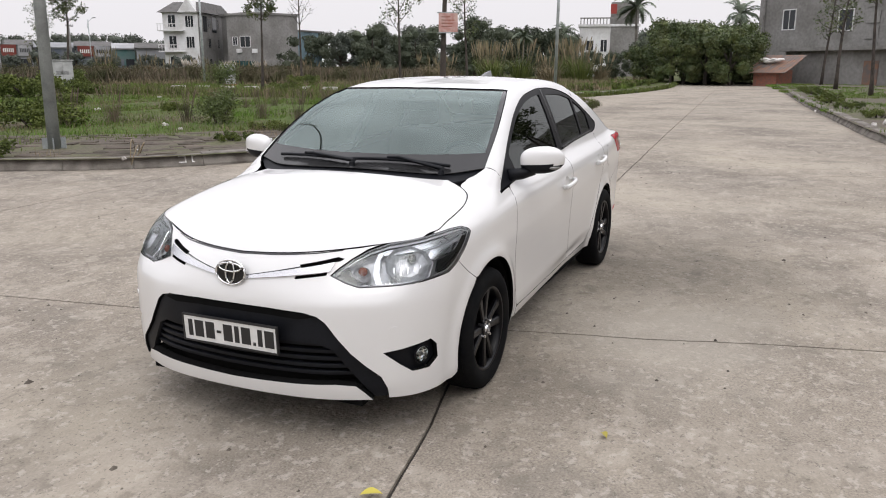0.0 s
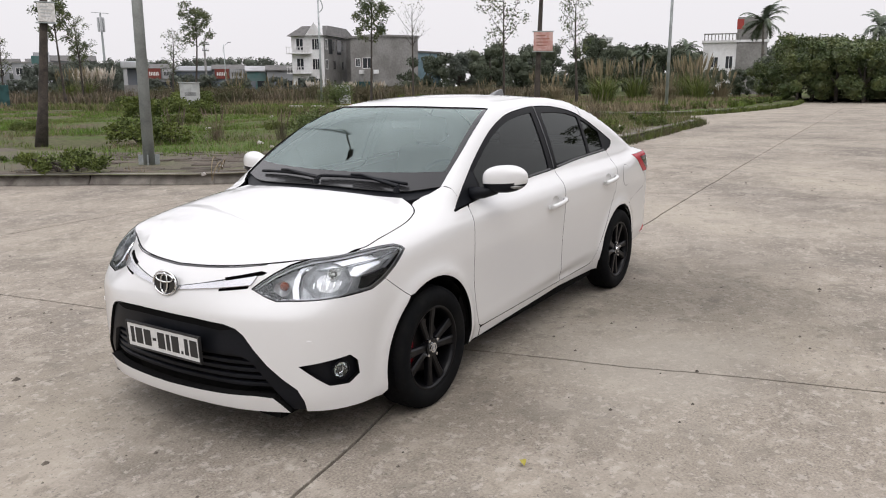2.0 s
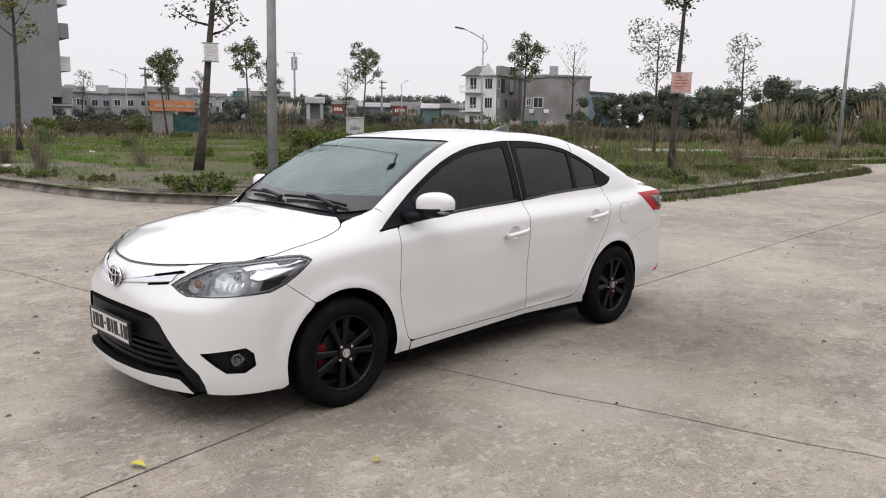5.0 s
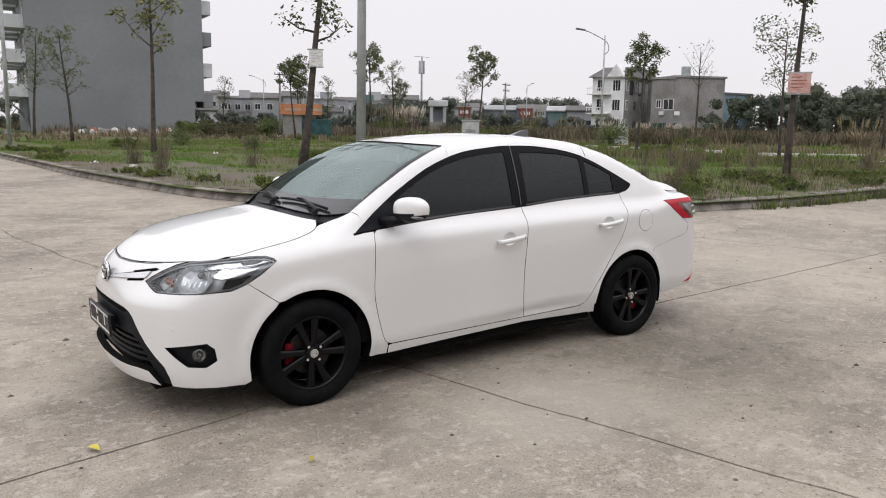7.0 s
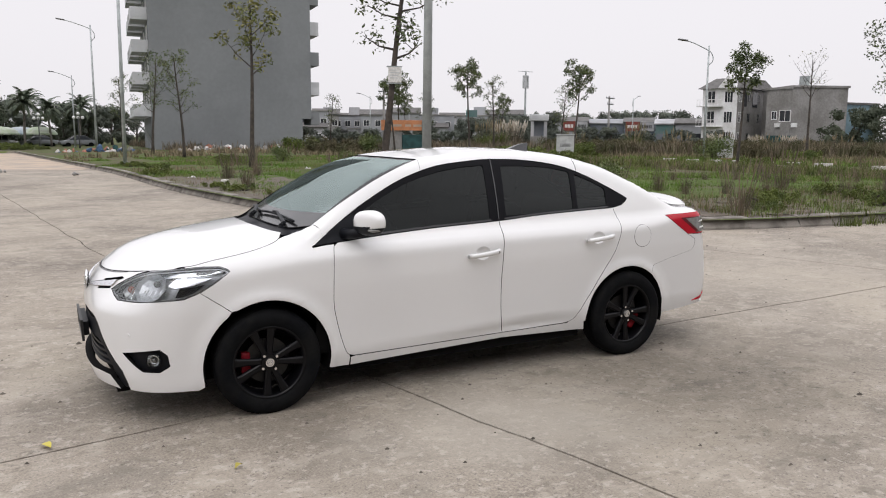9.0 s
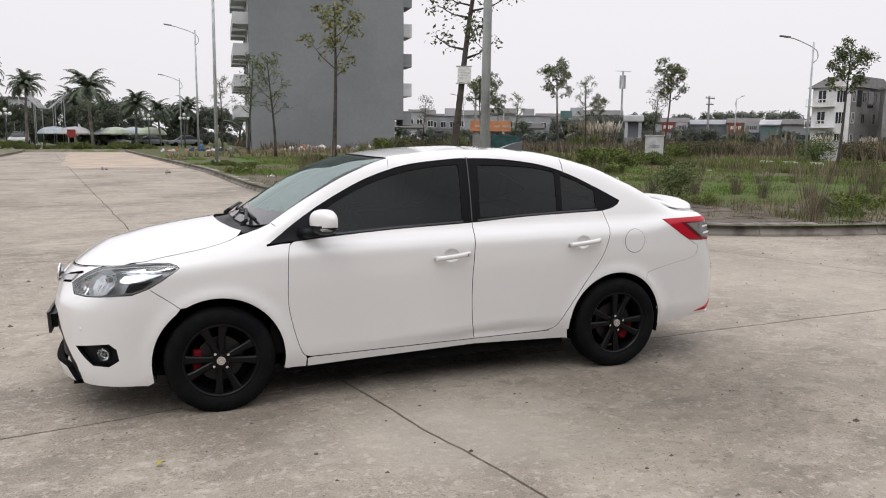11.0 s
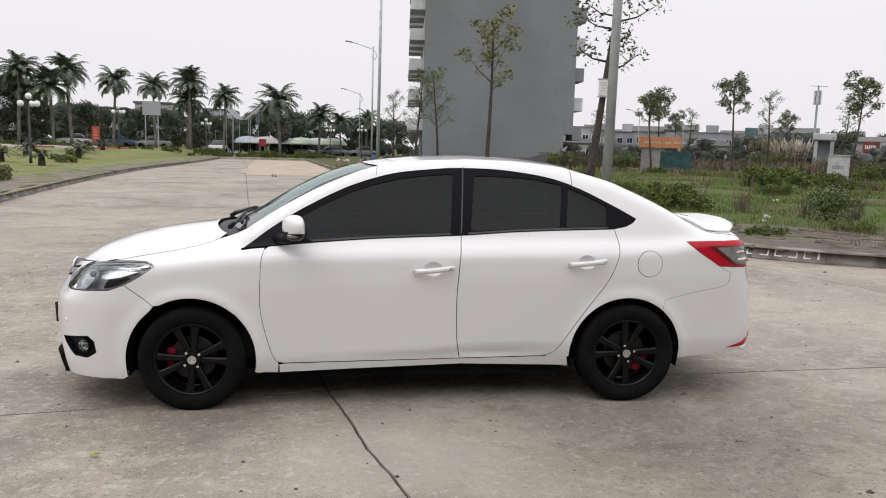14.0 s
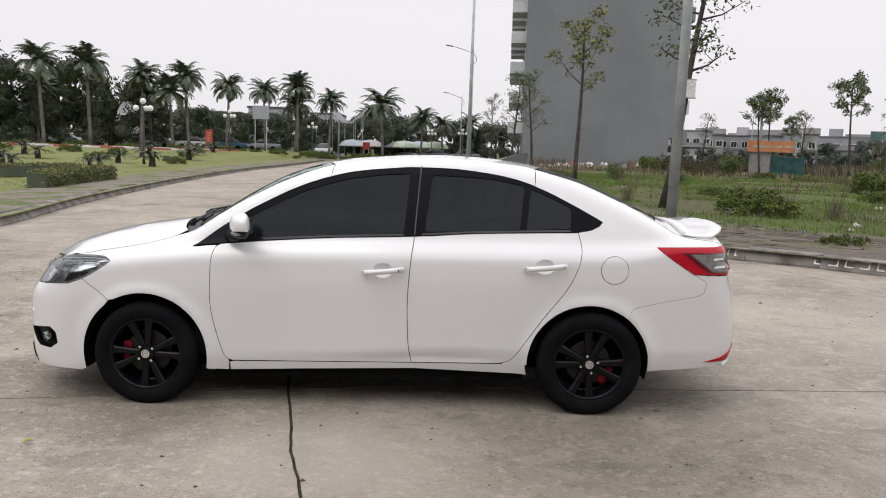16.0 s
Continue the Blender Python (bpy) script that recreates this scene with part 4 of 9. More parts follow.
# ---- the saloon's body as one smooth surface, from which every panel is cut ----
def profile(points, soft):
    """A smooth function through a few points, rounded over about soft metres."""
    p = np.array(points, float)
    lo, hi = p[0, 0] - 0.5, p[-1, 0] + 0.5
    grid = np.linspace(lo, hi, 900)
    step = grid[1] - grid[0]
    raw = np.interp(grid, p[:, 0], p[:, 1])
    slope0, slope1 = (p[1, 1] - p[0, 1]) / (p[1, 0] - p[0, 0]), (p[-1, 1] - p[-2, 1]) / (p[-1, 0] - p[-2, 0])
    raw = np.where(grid < p[0, 0], p[0, 1] + (grid - p[0, 0]) * slope0, np.where(grid > p[-1, 0], p[-1, 1] + (grid - p[-1, 0]) * slope1, raw))
    k = np.arange(-int(4 * soft / step) - 1, int(4 * soft / step) + 2) * step
    w = np.exp(-0.5 * (k / soft) ** 2)
    pad = len(k) // 2
    ext = np.concatenate([raw[0] + (raw[1] - raw[0]) * np.arange(-pad, 0), raw, raw[-1] + (raw[-1] - raw[-2]) * np.arange(1, pad + 1)])
    out = np.convolve(ext, w / w.sum(), "valid")
    return lambda v: np.interp(v, grid, out)


HOOD_Z = profile([(-2.20, 0.700), (-2.12, 0.765), (-2.04, 0.83), (-1.89, 0.895), (-1.71, 0.945), (-1.53, 0.98), (-1.28, 1.015), (-1.05, 1.04), (-0.7, 1.06), (1.2, 1.075), (1.75, 1.085), (2.0, 1.065), (2.2, 1.03)], 0.045)
ROOF_Z = profile([(-1.22, 0.96), (-1.08, 1.045), (-0.80, 1.222), (-0.58, 1.337), (-0.39, 1.400), (-0.20, 1.433), (0.05, 1.457), (0.35, 1.468), (0.65, 1.458), (0.92, 1.43), (1.25, 1.345), (1.56, 1.215), (1.82, 1.08), (2.0, 0.98)], 0.05)
SHOULDER_Z = profile([(-2.2, 0.74), (-1.6, 0.83), (-1.2, 0.875), (-0.87, 0.895), (0.25, 0.955), (1.18, 0.965), (2.2, 0.965)], 0.15)
SIDE_Y = profile([(-0.80, 0.768), (-0.67, 0.806), (-0.59, 0.823), (-0.545, 0.823), (-0.40, 0.831), (-0.20, 0.844), (-0.06, 0.840), (0.0, 0.832), (0.06, 0.800), (0.12, 0.765), (0.3, 0.65)], 0.016)
PLAN_Y = profile([(-2.3, -0.06), (-1.8, -0.028), (-1.25, 0.0), (0.0, 0.006), (1.2, 0.0), (1.7, -0.018), (2.3, -0.07)], 0.25)
GLASS_Y = profile([(0.8, 0.80), (0.95, 0.775), (1.1, 0.725), (1.25, 0.663), (1.40, 0.588), (1.6, 0.48)], 0.05)
NOSE_X = profile([(0.0, 0.10), (0.17, 0.03), (0.26, 0.0), (0.45, -0.005), (0.62, 0.0), (0.70, 0.03), (0.77, 0.075), (0.84, 0.15), (1.0, 0.34)], 0.03)
TAIL_X = profile([(0.1, 0.16), (0.30, 0.03), (0.40, 0.0), (0.55, 0.0), (0.70, 0.02), (0.80, 0.05), (0.95, 0.07), (1.05, 0.095), (1.2, 0.2)], 0.03)
ARCHES = ((-1.275, 0.30, 0.365), (1.275, 0.30, 0.35))


def smooth_max(a, b, r):
    h = np.maximum(r - np.abs(a - b), 0.0) / r
    return np.maximum(a, b) + h * h * r * 0.25


def body(p):
    """Negative inside the car's body, positive outside; p holds points (n, 3) in the car's frame, nose towards -x."""
    x, y, z = p[:, 0], np.abs(p[:, 1]), p[:, 2]
    q = z - SHOULDER_Z(x)
    flare = sum(0.017 * np.exp(-((np.hypot(x - cx, z - cz) - r) / 0.042) ** 2) for cx, cz, r in ARCHES)
    # below a crease that rises towards the rear wheel the doors tuck in
    under = 0.27 + 0.085 * (x + 0.7) - z
    fade = np.clip((0.80 - x) / 0.35, 0, 1) * np.clip((x + 0.95) / 0.2, 0, 1)
    tuck = 0.10 * (under + np.sqrt(under * under + 0.00015)) * fade * np.clip((z - 0.285) / 0.03, 0, 1)
    side = y - (SIDE_Y(q) + PLAN_Y(x) + flare - tuck)
    back = np.clip((x - 1.4) / 0.45, 0, 1)
    back = back * back * (3 - 2 * back)
    top = (z - (HOOD_Z(x) - (0.16 - 0.03 * back) * y * y)) * 0.95
    swept = np.clip((z - 0.60) / 0.14, 0, 1)
    swept = 0.055 * swept * swept * (3 - 2 * swept) * np.exp(-((y - 0.52) / 0.2) ** 2) + 0.03 * np.exp(-((y - 0.60) / 0.15) ** 2)
    nose = (-2.165 + 0.20 * y * y + 1.25 * y ** 8 + NOSE_X(z) + swept) - x
    tail = x - (2.215 - 0.14 * y * y - 0.40 * y ** 8 - TAIL_X(z))
    low = smooth_max(smooth_max(side, top, 0.10 - 0.055 * back), smooth_max(nose, tail, 0.05), 0.07)
    xs = 0.4 + (x - 0.4) * (1 + 0.10 * y * y)
    roof = (z - (ROOF_Z(xs) - 0.075 * y * y)) * 0.85
    cabin = np.maximum(smooth_max(roof, (y - GLASS_Y(z)) * 0.95, 0.06), 0.86 - z)
    return -smooth_max(-low, -cabin, 0.03)


def cast(origin, way, reach, steps=70):
    """Where rays from outside first meet the body; nan where they miss."""
    n = len(origin)
    t = np.full(n, np.nan)
    before = np.zeros(n)
    open_ray = np.ones(n, bool)
    dt = reach / steps
    for k in range(1, steps + 1):
        idx = np.nonzero(open_ray)[0]
        if not len(idx):
            break
        f = body(origin[idx] + way[idx] * (k * dt))
        hit = idx[f <= 0]
        t[hit] = k * dt
        before[hit] = (k - 1) * dt
        open_ray[hit] = False
    ok = ~np.isnan(t)
    lo, hi = before[ok], t[ok]
    o, w = origin[ok], way[ok]
    for _ in range(22):
        mid = (lo + hi) / 2
        neg = body(o + w * mid[:, None]) <= 0
        hi, lo = np.where(neg, mid, hi), np.where(neg, lo, mid)
    t[ok] = (lo + hi) / 2
    return origin + way * t[:, None]


def normals(p, e=0.004):
    g = np.stack([body(p + d) - body(p - d) for d in np.eye(3) * e], 1)
    return g / (np.linalg.norm(g, axis=1, keepdims=True) + 1e-12)


def rays(view, uv):
    """Origins and directions for outline points seen from the side (x, z), from above (x, y), round the nose or round the tail (degrees, z)."""
    u, v = uv[:, 0], uv[:, 1]
    n = len(uv)
    if view == "side":
        return np.stack([u, np.full(n, -1.0), v], 1), np.tile((0.0, 1.0, 0.0), (n, 1)), 0.98
    if view == "top":
        return np.stack([u, v, np.full(n, 1.7)], 1), np.tile((0.0, 0.0, -1.0), (n, 1)), 1.4
    a, s, c = np.radians(u), (-1.0 if view == "nose" else 1.0), (-1.1 if view == "nose" else 1.1)
    d = np.stack([s * np.cos(a), -np.sin(a), np.zeros(n)], 1)
    return np.array([c, 0, 0]) + d * 1.4 + np.stack([0 * v, 0 * v, v], 1), -d, 1.1


# ---- car materials ----
def glass(name, tint, gloss=0.0, ior=1.55, shine=(0.93, 0.97, 0.95)):
    """Real glass: it lets through its tint and mirrors more at a grazing angle."""
    m = bpy.data.materials.new(name)
    m.use_nodes = True
    n, l = m.node_tree.nodes, m.node_tree.links
    n.clear()
    out, mixer, tr, gl, fr = (n.new(k) for k in ("ShaderNodeOutputMaterial", "ShaderNodeMixShader", "ShaderNodeBsdfTransparent", "ShaderNodeBsdfGlossy", "ShaderNodeFresnel"))
    tr.inputs["Color"].default_value = (*tint, 1)
    gl.inputs["Roughness"].default_value = gloss
    gl.inputs["Color"].default_value = (*shine, 1)
    fr.inputs["IOR"].default_value = ior
    l.new(fr.outputs[0], mixer.inputs[0])
    l.new(tr.outputs[0], mixer.inputs[1])
    l.new(gl.outputs[0], mixer.inputs[2])
    l.new(mixer.outputs[0], out.inputs[0])
    return m


M_PAINT = mat("white_car_paint", (0.715, 0.712, 0.705), 0.35, coat=1.0, rgb2=(0.695, 0.692, 0.685), scale=0.8, world_space=False)
M_BLACKPL = mat("black_plastic", (0.008, 0.009, 0.012), 0.45, spec=0.2, var=0.3, scale=12, fine=0.1)
M_GLOSSBLACK = mat("gloss_black", (0.010, 0.010, 0.011), 0.18, coat=0.4)
M_TRIM = mat("black_rubber_trim", (0.005, 0.005, 0.0065), 0.4, spec=0.1)
M_DARKIN = mat("underside_and_gap_shade", (0.006, 0.006, 0.006), 0.95, spec=0.1, var=0.3, scale=6)
M_CABIN = mat("cabin_trim", (0.045, 0.045, 0.047), 0.8, var=0.25, scale=9, bump=0.001, bump_scale=200)
M_SEAT = mat("seat_cover", (0.10, 0.085, 0.07), 0.8, var=0.25, scale=7)
M_TYRE = mat("tyre_rubber", (0.005, 0.0055, 0.0065), 0.8, spec=0.08, rgb2=(0.009, 0.009, 0.009), scale=7, fine=0.15, fine_scale=60, world_space=False)
M_RIM = mat("black_wheel_paint", (0.004, 0.004, 0.005), 0.28, spec=0.22)
M_HOUSING = mat("lamp_housing_silver", (0.62, 0.63, 0.65), 0.28, metal=0.4, var=0.25, scale=40)
M_CHROME = mat("chrome", (0.80, 0.80, 0.80), 0.10, metal=1.0)
M_SILVER = mat("silver_reflector", (0.85, 0.86, 0.88), 0.16, metal=1.0)
M_DISC = mat("brake_disc", (0.035, 0.034, 0.033), 0.5, metal=0.6, var=0.2, scale=30)
M_CALIPER = mat("red_caliper", (0.17, 0.006, 0.012), 0.5, spec=0.2)
M_BEZEL = mat("lamp_bezel", (0.16, 0.16, 0.165), 0.3, metal=0.4)
M_AMBER = mat("amber_lens", (0.30, 0.07, 0.03), 0.2, coat=0.6)
M_RED = mat("red_lens", (0.40, 0.006, 0.018), 0.25, spec=0.2, coat=0.25)
M_DARKRED = mat("dark_red_lens", (0.10, 0.004, 0.010), 0.15, coat=0.8)
M_SMOKE = mat("smoked_lens", (0.20, 0.20, 0.19), 0.12, coat=0.8, var=0.3, scale=30)
M_PLATE = mat("plate_white", (0.72, 0.72, 0.70), 0.45, var=0.1, scale=20)
M_INK = mat("plate_black", (0.02, 0.02, 0.02), 0.5)
M_LENS = glass("clear_lens", (0.93, 0.94, 0.95))
M_SCREEN = glass("windscreen_glass", (0.50, 0.60, 0.57), ior=2.25, shine=(0.80, 0.95, 0.92))
M_TINT = glass("tinted_window", (0.055, 0.059, 0.064), ior=1.34)
M_BAR = mat("satin_silver_bar", (0.62, 0.62, 0.64), 0.22, metal=0.9)
M_DOTS = mat("black_glass_edge", (0.03, 0.03, 0.031), 0.12)

# the road falls gently towards the front of the parked car
LEVEL = Matrix.Rotation(radians(-0.63), 4, "Y")
CAR = empty("car", "white four-door saloon car with black wheels and tinted windows", "car", m=Matrix.Translation((0, 0.035, -0.004)) @ LEVEL)
DEG = math.pi / 180 * 0.95


def to_view(view, p):
    """Outline coordinates of points in space, as seen in that view."""
    p = np.asarray(p, float)
    if view == "side":
        return p[:, [0, 2]]
    if view == "top":
        return p[:, [0, 1]]
    s, c = (-1.0, -1.1) if view == "nose" else (1.0, 1.1)
    return np.stack([np.degrees(np.arctan2(-p[:, 1], s * (p[:, 0] - c))), p[:, 2]], 1)


def on_body(view, uv):
    o, w, reach = rays(view, np.asarray(uv, float))
    return cast(o, w, reach)


def carry(view_from, view_to, uv):
    """An outline drawn in one view, as it looks in another."""
    return [tuple(q) for q in to_view(view_to, on_body(view_from, uv))]


def polygon_in(points, d):
    """The outline, moved inwards by d."""
    p = np.array(points)
    area = 0.5 * np.sum(p[:, 0] * np.roll(p[:, 1], -1) - np.roll(p[:, 0], -1) * p[:, 1])
    t = np.roll(p, -1, 0) - np.roll(p, 1, 0)
    t /= np.linalg.norm(t, axis=1, keepdims=True) + 1e-12
    nrm = np.stack([-t[:, 1], t[:, 0]], 1) * (1 if area > 0 else -1)
    return p + nrm * d


def panel(name, view, outline, material, parent, step=0.035, gap=0.0022, offset=0.0, rim=0.014, holes=(), mirror=False, label="", both=True):
    """A body panel: the part of the body's surface inside an outline, with turned-in edges. Mirrored copies are objects of their own."""
    scale = np.array((DEG, 1.0)) if view in ("nose", "tail") else np.array((1.0, 1.0))
    loops = []
    for k, line in enumerate([outline, *holes]):
        pts = resample([Vector((a * scale[0], b * scale[1])) for a, b in line], step * 0.5, closed=True)
        loops.append(polygon_in([tuple(q) for q in pts], gap if k == 0 else -gap))
    every = [Vector(q) for lp in loops for q in lp]
    edges, k = [], 0
    for lp in loops:
        edges += [(k + i, k + (i + 1) % len(lp)) for i in range(len(lp))]
        k += len(lp)
    lo, hi = loops[0].min(0), loops[0].max(0)
    polys = [[tuple(q) for q in lp] for lp in loops]
    flat = np.concatenate(loops)
    row = 0
    y = lo[1] + step * 0.5
    while y < hi[1]:
        x = lo[0] + step * (0.5 if row % 2 else 0.25)
        while x < hi[0]:
            if inside(polys[0], x, y) and not any(inside(h, x, y) for h in polys[1:]) and np.min((flat[:, 0] - x) ** 2 + (flat[:, 1] - y) ** 2) > (0.45 * step) ** 2:
                every.append(Vector((x, y)))
            x += step
        y += step * 0.87
        row += 1
    got = geometry.delaunay_2d_cdt(every, edges, [], 0, 1e-6)
    flat2 = [tuple(q) for q in got[0]]
    uv = np.array(flat2) / scale
    faces = []
    for f in got[2]:
        cx, cy = sum(flat2[i][0] for i in f) / 3, sum(flat2[i][1] for i in f) / 3
        if inside(polys[0], cx, cy) and not any(inside(h, cx, cy) for h in polys[1:]):
            faces.append(f)
    p = on_body(view, uv)
    bad = np.isnan(p[:, 0])
    nrm = normals(np.where(bad[:, None], 0.0, p))
    p = p + nrm * offset
    faces = [f for f in faces if not any(bad[i] for i in f)]
    count = {}
    for f in faces:
        for a, b in zip(f, f[1:] + f[:1]):
            count[(a, b)] = count.get((a, b), 0) + 1
    if faces:
        a, b, c = (p[[f[i] for f in faces]] for i in range(3))
        fn = np.cross(b - a, c - a)
        mid = nrm[[f[0] for f in faces]]
        flip = np.sum(np.einsum("ij,ij->i", fn, mid)) < 0
        if flip:
            faces = [tuple(reversed(f)) for f in faces]
            count = {(b, a): v for (a, b), v in count.items()}
    border = [e for e in count if (e[1], e[0]) not in count]
    verts, vn = [tuple(q) for q in p], [tuple(q) for q in nrm]
    edge_faces = []
    if rim:
        for a, b in border:
            e = np.cross(p[b] - p[a], nrm[a])
            e /= np.linalg.norm(e) + 1e-12
            k = len(verts)
            verts += [tuple(p[a]), tuple(p[b]), tuple(p[b] - nrm[b] * rim), tuple(p[a] - nrm[a] * rim)]
            vn += [tuple((e + nrm[a]) / 1.4142)] * 2 + [tuple(e)] * 2
            faces.append((k + 1, k, k + 3, k + 2))
            edge_faces.append(len(faces) - 1)
    out = []
    for side in ((1, -1) if mirror else (1,)):
        vs = [(v[0], v[1] * side, v[2]) for v in verts]
        ns = [(v[0], v[1] * side, v[2]) for v in vn]
        fs = faces if side == 1 else [tuple(reversed(f)) for f in faces]
        ob = link_mesh(name, vs, fs, material, parent[0 if side == 1 else 1] if isinstance(parent, (list, tuple)) else parent, smooth=True, label=label)
        # turned-in edges painted near-black: the shade of the panel gaps as colour
        if material is M_PAINT and gap > 0 and edge_faces:
            ob.data.materials.append(M_DARKIN)
            for k in edge_faces:
                ob.data.polygons[k].material_index = 1
        keep = np.array(ns)
        ob.data.normals_split_custom_set_from_vertices([tuple(q) for q in keep])
        out.append(ob)
    return out


def round_corner(pts, r, n=5):
    """The outline with its corners rounded by about r."""
    out = []
    p = [Vector(q) for q in pts]
    for i, b in enumerate(p):
        a, c = p[i - 1], p[(i + 1) % len(p)]
        ra, rc = min(r, (a - b).length * 0.45), min(r, (c - b).length * 0.45)
        q0, q2 = b + (a - b).normalized() * ra, b + (c - b).normalized() * rc
        out += [tuple((1 - s) ** 2 * q0 + 2 * s * (1 - s) * b + s * s * q2) for s in (k / n for k in range(n + 1))]
    return out


def smooth_line(pts, step=0.03):
    return [tuple(q.xy) for q in spline([(*q, 0) for q in pts], step)]


def arc(cx, cz, r, a0, a1, n=26):
    return [(cx + r * math.cos(math.radians(a0 + (a1 - a0) * k / n)), cz + r * math.sin(math.radians(a0 + (a1 - a0) * k / n))) for k in range(n + 1)]


# the lines that divide the panels: side views (x, z), top views (x, y), views round the nose (degrees, z)
FRAME_TOP = smooth_line([(-0.992, 0.929), (-0.91, 0.988), (-0.818, 1.053), (-0.652, 1.155), (-0.396, 1.279), (-0.137, 1.356), (0.128, 1.387), (0.28, 1.394), (0.528, 1.385), (0.794, 1.346),
                         (0.991, 1.283), (1.186, 1.189), (1.300, 1.128)], 0.012)
BELT = smooth_line([(-0.992, 0.929), (-0.64, 0.960), (-0.229, 0.987), (0.253, 1.006), (0.58, 1.027), (0.91, 1.039), (1.193, 1.047)])
DOOR_FRONT = smooth_line([(-0.868, 0.942), (-0.885, 0.88), (-0.892, 0.786), (-0.895, 0.594), (-0.864, 0.432), (-0.826, 0.31), (-0.80, 0.278), (-0.765, 0.270)])
DOOR_FOOT = [(-0.765, 0.270), (0.0, 0.279), (0.255, 0.282), (0.76, 0.288)]
MID_GAP = smooth_line([(0.259, 1.006), (0.24, 0.824), (0.228, 0.63), (0.235, 0.40), (0.255, 0.282)])
REAR_EDGE = smooth_line([(1.193, 1.047), (1.211, 0.967), (1.190, 0.86), (1.129, 0.73), (1.003, 0.564), (0.911, 0.43), (0.86, 0.352), (0.82, 0.308), (0.76, 0.288)])
ARCH_F = arc(-1.278, 0.298, 0.358, -12, 195, 40)
ARCH_R = arc(1.265, 0.295, 0.348, -14, 192, 40)


def index_near(line, x):
    return min(range(len(line)), key=lambda i: abs(line[i][0] - x))


MID_TOP = [(0.259, 1.006), (0.272, 1.2), (0.285, 1.393)]
cut = index_near(FRAME_TOP, 0.285)
front_belt, rear_belt = [q for q in BELT if q[0] < 0.25], [q for q in BELT if q[0] > 0.27]
i_df = index_near(BELT, -0.868)
DOOR_F = list(reversed(DOOR_FRONT[1:])) + [q for q in BELT if -0.868 <= q[0] < 0.25] + MID_GAP + list(reversed(DOOR_FOOT[:2] + [DOOR_FOOT[2]]))[1:-1]
DOOR_R = list(reversed(MID_GAP)) + rear_belt[:-1] + REAR_EDGE
CUPS = ((0.089, 0.820), (1.001, 0.859))
cup_line = lambda c, n=32: [(c[0] + 0.052 * math.cos(2 * math.pi * a / n), c[1] + 0.040 * math.sin(2 * math.pi * a / n)) for a in range(n)]
front_doors = panel("front_door", "side", DOOR_F, M_PAINT, CAR, mirror=True, gap=0.0022, holes=[cup_line(CUPS[0])])
rear_doors = panel("rear_door", "side", DOOR_R, M_PAINT, CAR, mirror=True, gap=0.0022, holes=[cup_line(CUPS[1])])

# window frames: one black surround to a door, then the glass in it
SURROUND_F = [q for q in FRAME_TOP if q[0] < 0.28] + list(reversed(MID_TOP[:2] + [MID_TOP[2]])) + list(reversed(front_belt))[:-1]
SURROUND_R = list(reversed(MID_TOP))[::-1] + [q for q in FRAME_TOP if q[0] > 0.29] + [(1.335, 1.108), (1.315, 1.085), (1.27, 1.062)] + list(reversed(rear_belt))
GLASS_F = round_corner([(-0.665, 0.982), (-0.705, 1.088), (-0.60, 1.145), (-0.50, 1.197), (-0.38, 1.250), (-0.25, 1.293), (-0.12, 1.325), (0.061, 1.350), (0.222, 1.360), (0.196, 1.018)], 0.018)
GLASS_R = round_corner([(0.318, 1.035), (0.352, 1.353), (0.55, 1.348), (0.72, 1.335), (0.888, 1.303), (0.860, 1.056)], 0.02)
GLASS_Q = round_corner([(0.900, 1.058), (0.926, 1.286), (1.05, 1.236), (1.158, 1.180), (1.150, 1.070)], 0.014)
panel("window_surround", "side", SURROUND_F, M_TRIM, front_doors, gap=0.001, offset=-0.004, holes=[GLASS_F], mirror=True, label="satin black window surround")
panel("window_surround", "side", SURROUND_R, M_TRIM, rear_doors, gap=0.001, offset=-0.004, holes=[GLASS_R, GLASS_Q], mirror=True, label="satin black window surround")
panel("window_glass", "side", GLASS_F, M_TINT, front_doors, gap=-0.004, offset=-0.010, rim=0, mirror=True, label="dark tinted glass")
panel("window_glass", "side", GLASS_R, M_TINT, rear_doors, gap=-0.004, offset=-0.010, rim=0, mirror=True, label="dark tinted glass")
panel("quarter_glass", "side", GLASS_Q, M_TINT, rear_doors, gap=-0.004, offset=-0.010, rim=0, mirror=True, label="dark tinted glass")
panel("belt_moulding", "side", [(-0.60, 0.968), (-0.229, 0.991), (0.2, 1.008), (0.2, 1.018), (-0.229, 1.002), (-0.62, 0.978)], M_GLOSSBLACK, front_doors, step=0.02, gap=0, offset=0.004, rim=0.008, mirror=True)
panel("belt_moulding", "side", [(0.30, 1.012), (0.58, 1.031), (0.91, 1.043), (1.15, 1.050), (1.15, 1.060), (0.91, 1.053), (0.58, 1.041), (0.30, 1.022)], M_GLOSSBLACK, rear_doors, step=0.02, gap=0, offset=0.004, rim=0.008, mirror=True)
for line, owner in ((MID_TOP, front_doors),):
    panel("pillar_gap", "side", [(q[0] - 0.004, q[1] + 0.01) for q in MID_TOP] + [(q[0] + 0.004, q[1] + 0.01) for q in reversed(MID_TOP)], M_GLOSSBLACK, owner, step=0.03, gap=0, offset=-0.0005, rim=0, mirror=True)

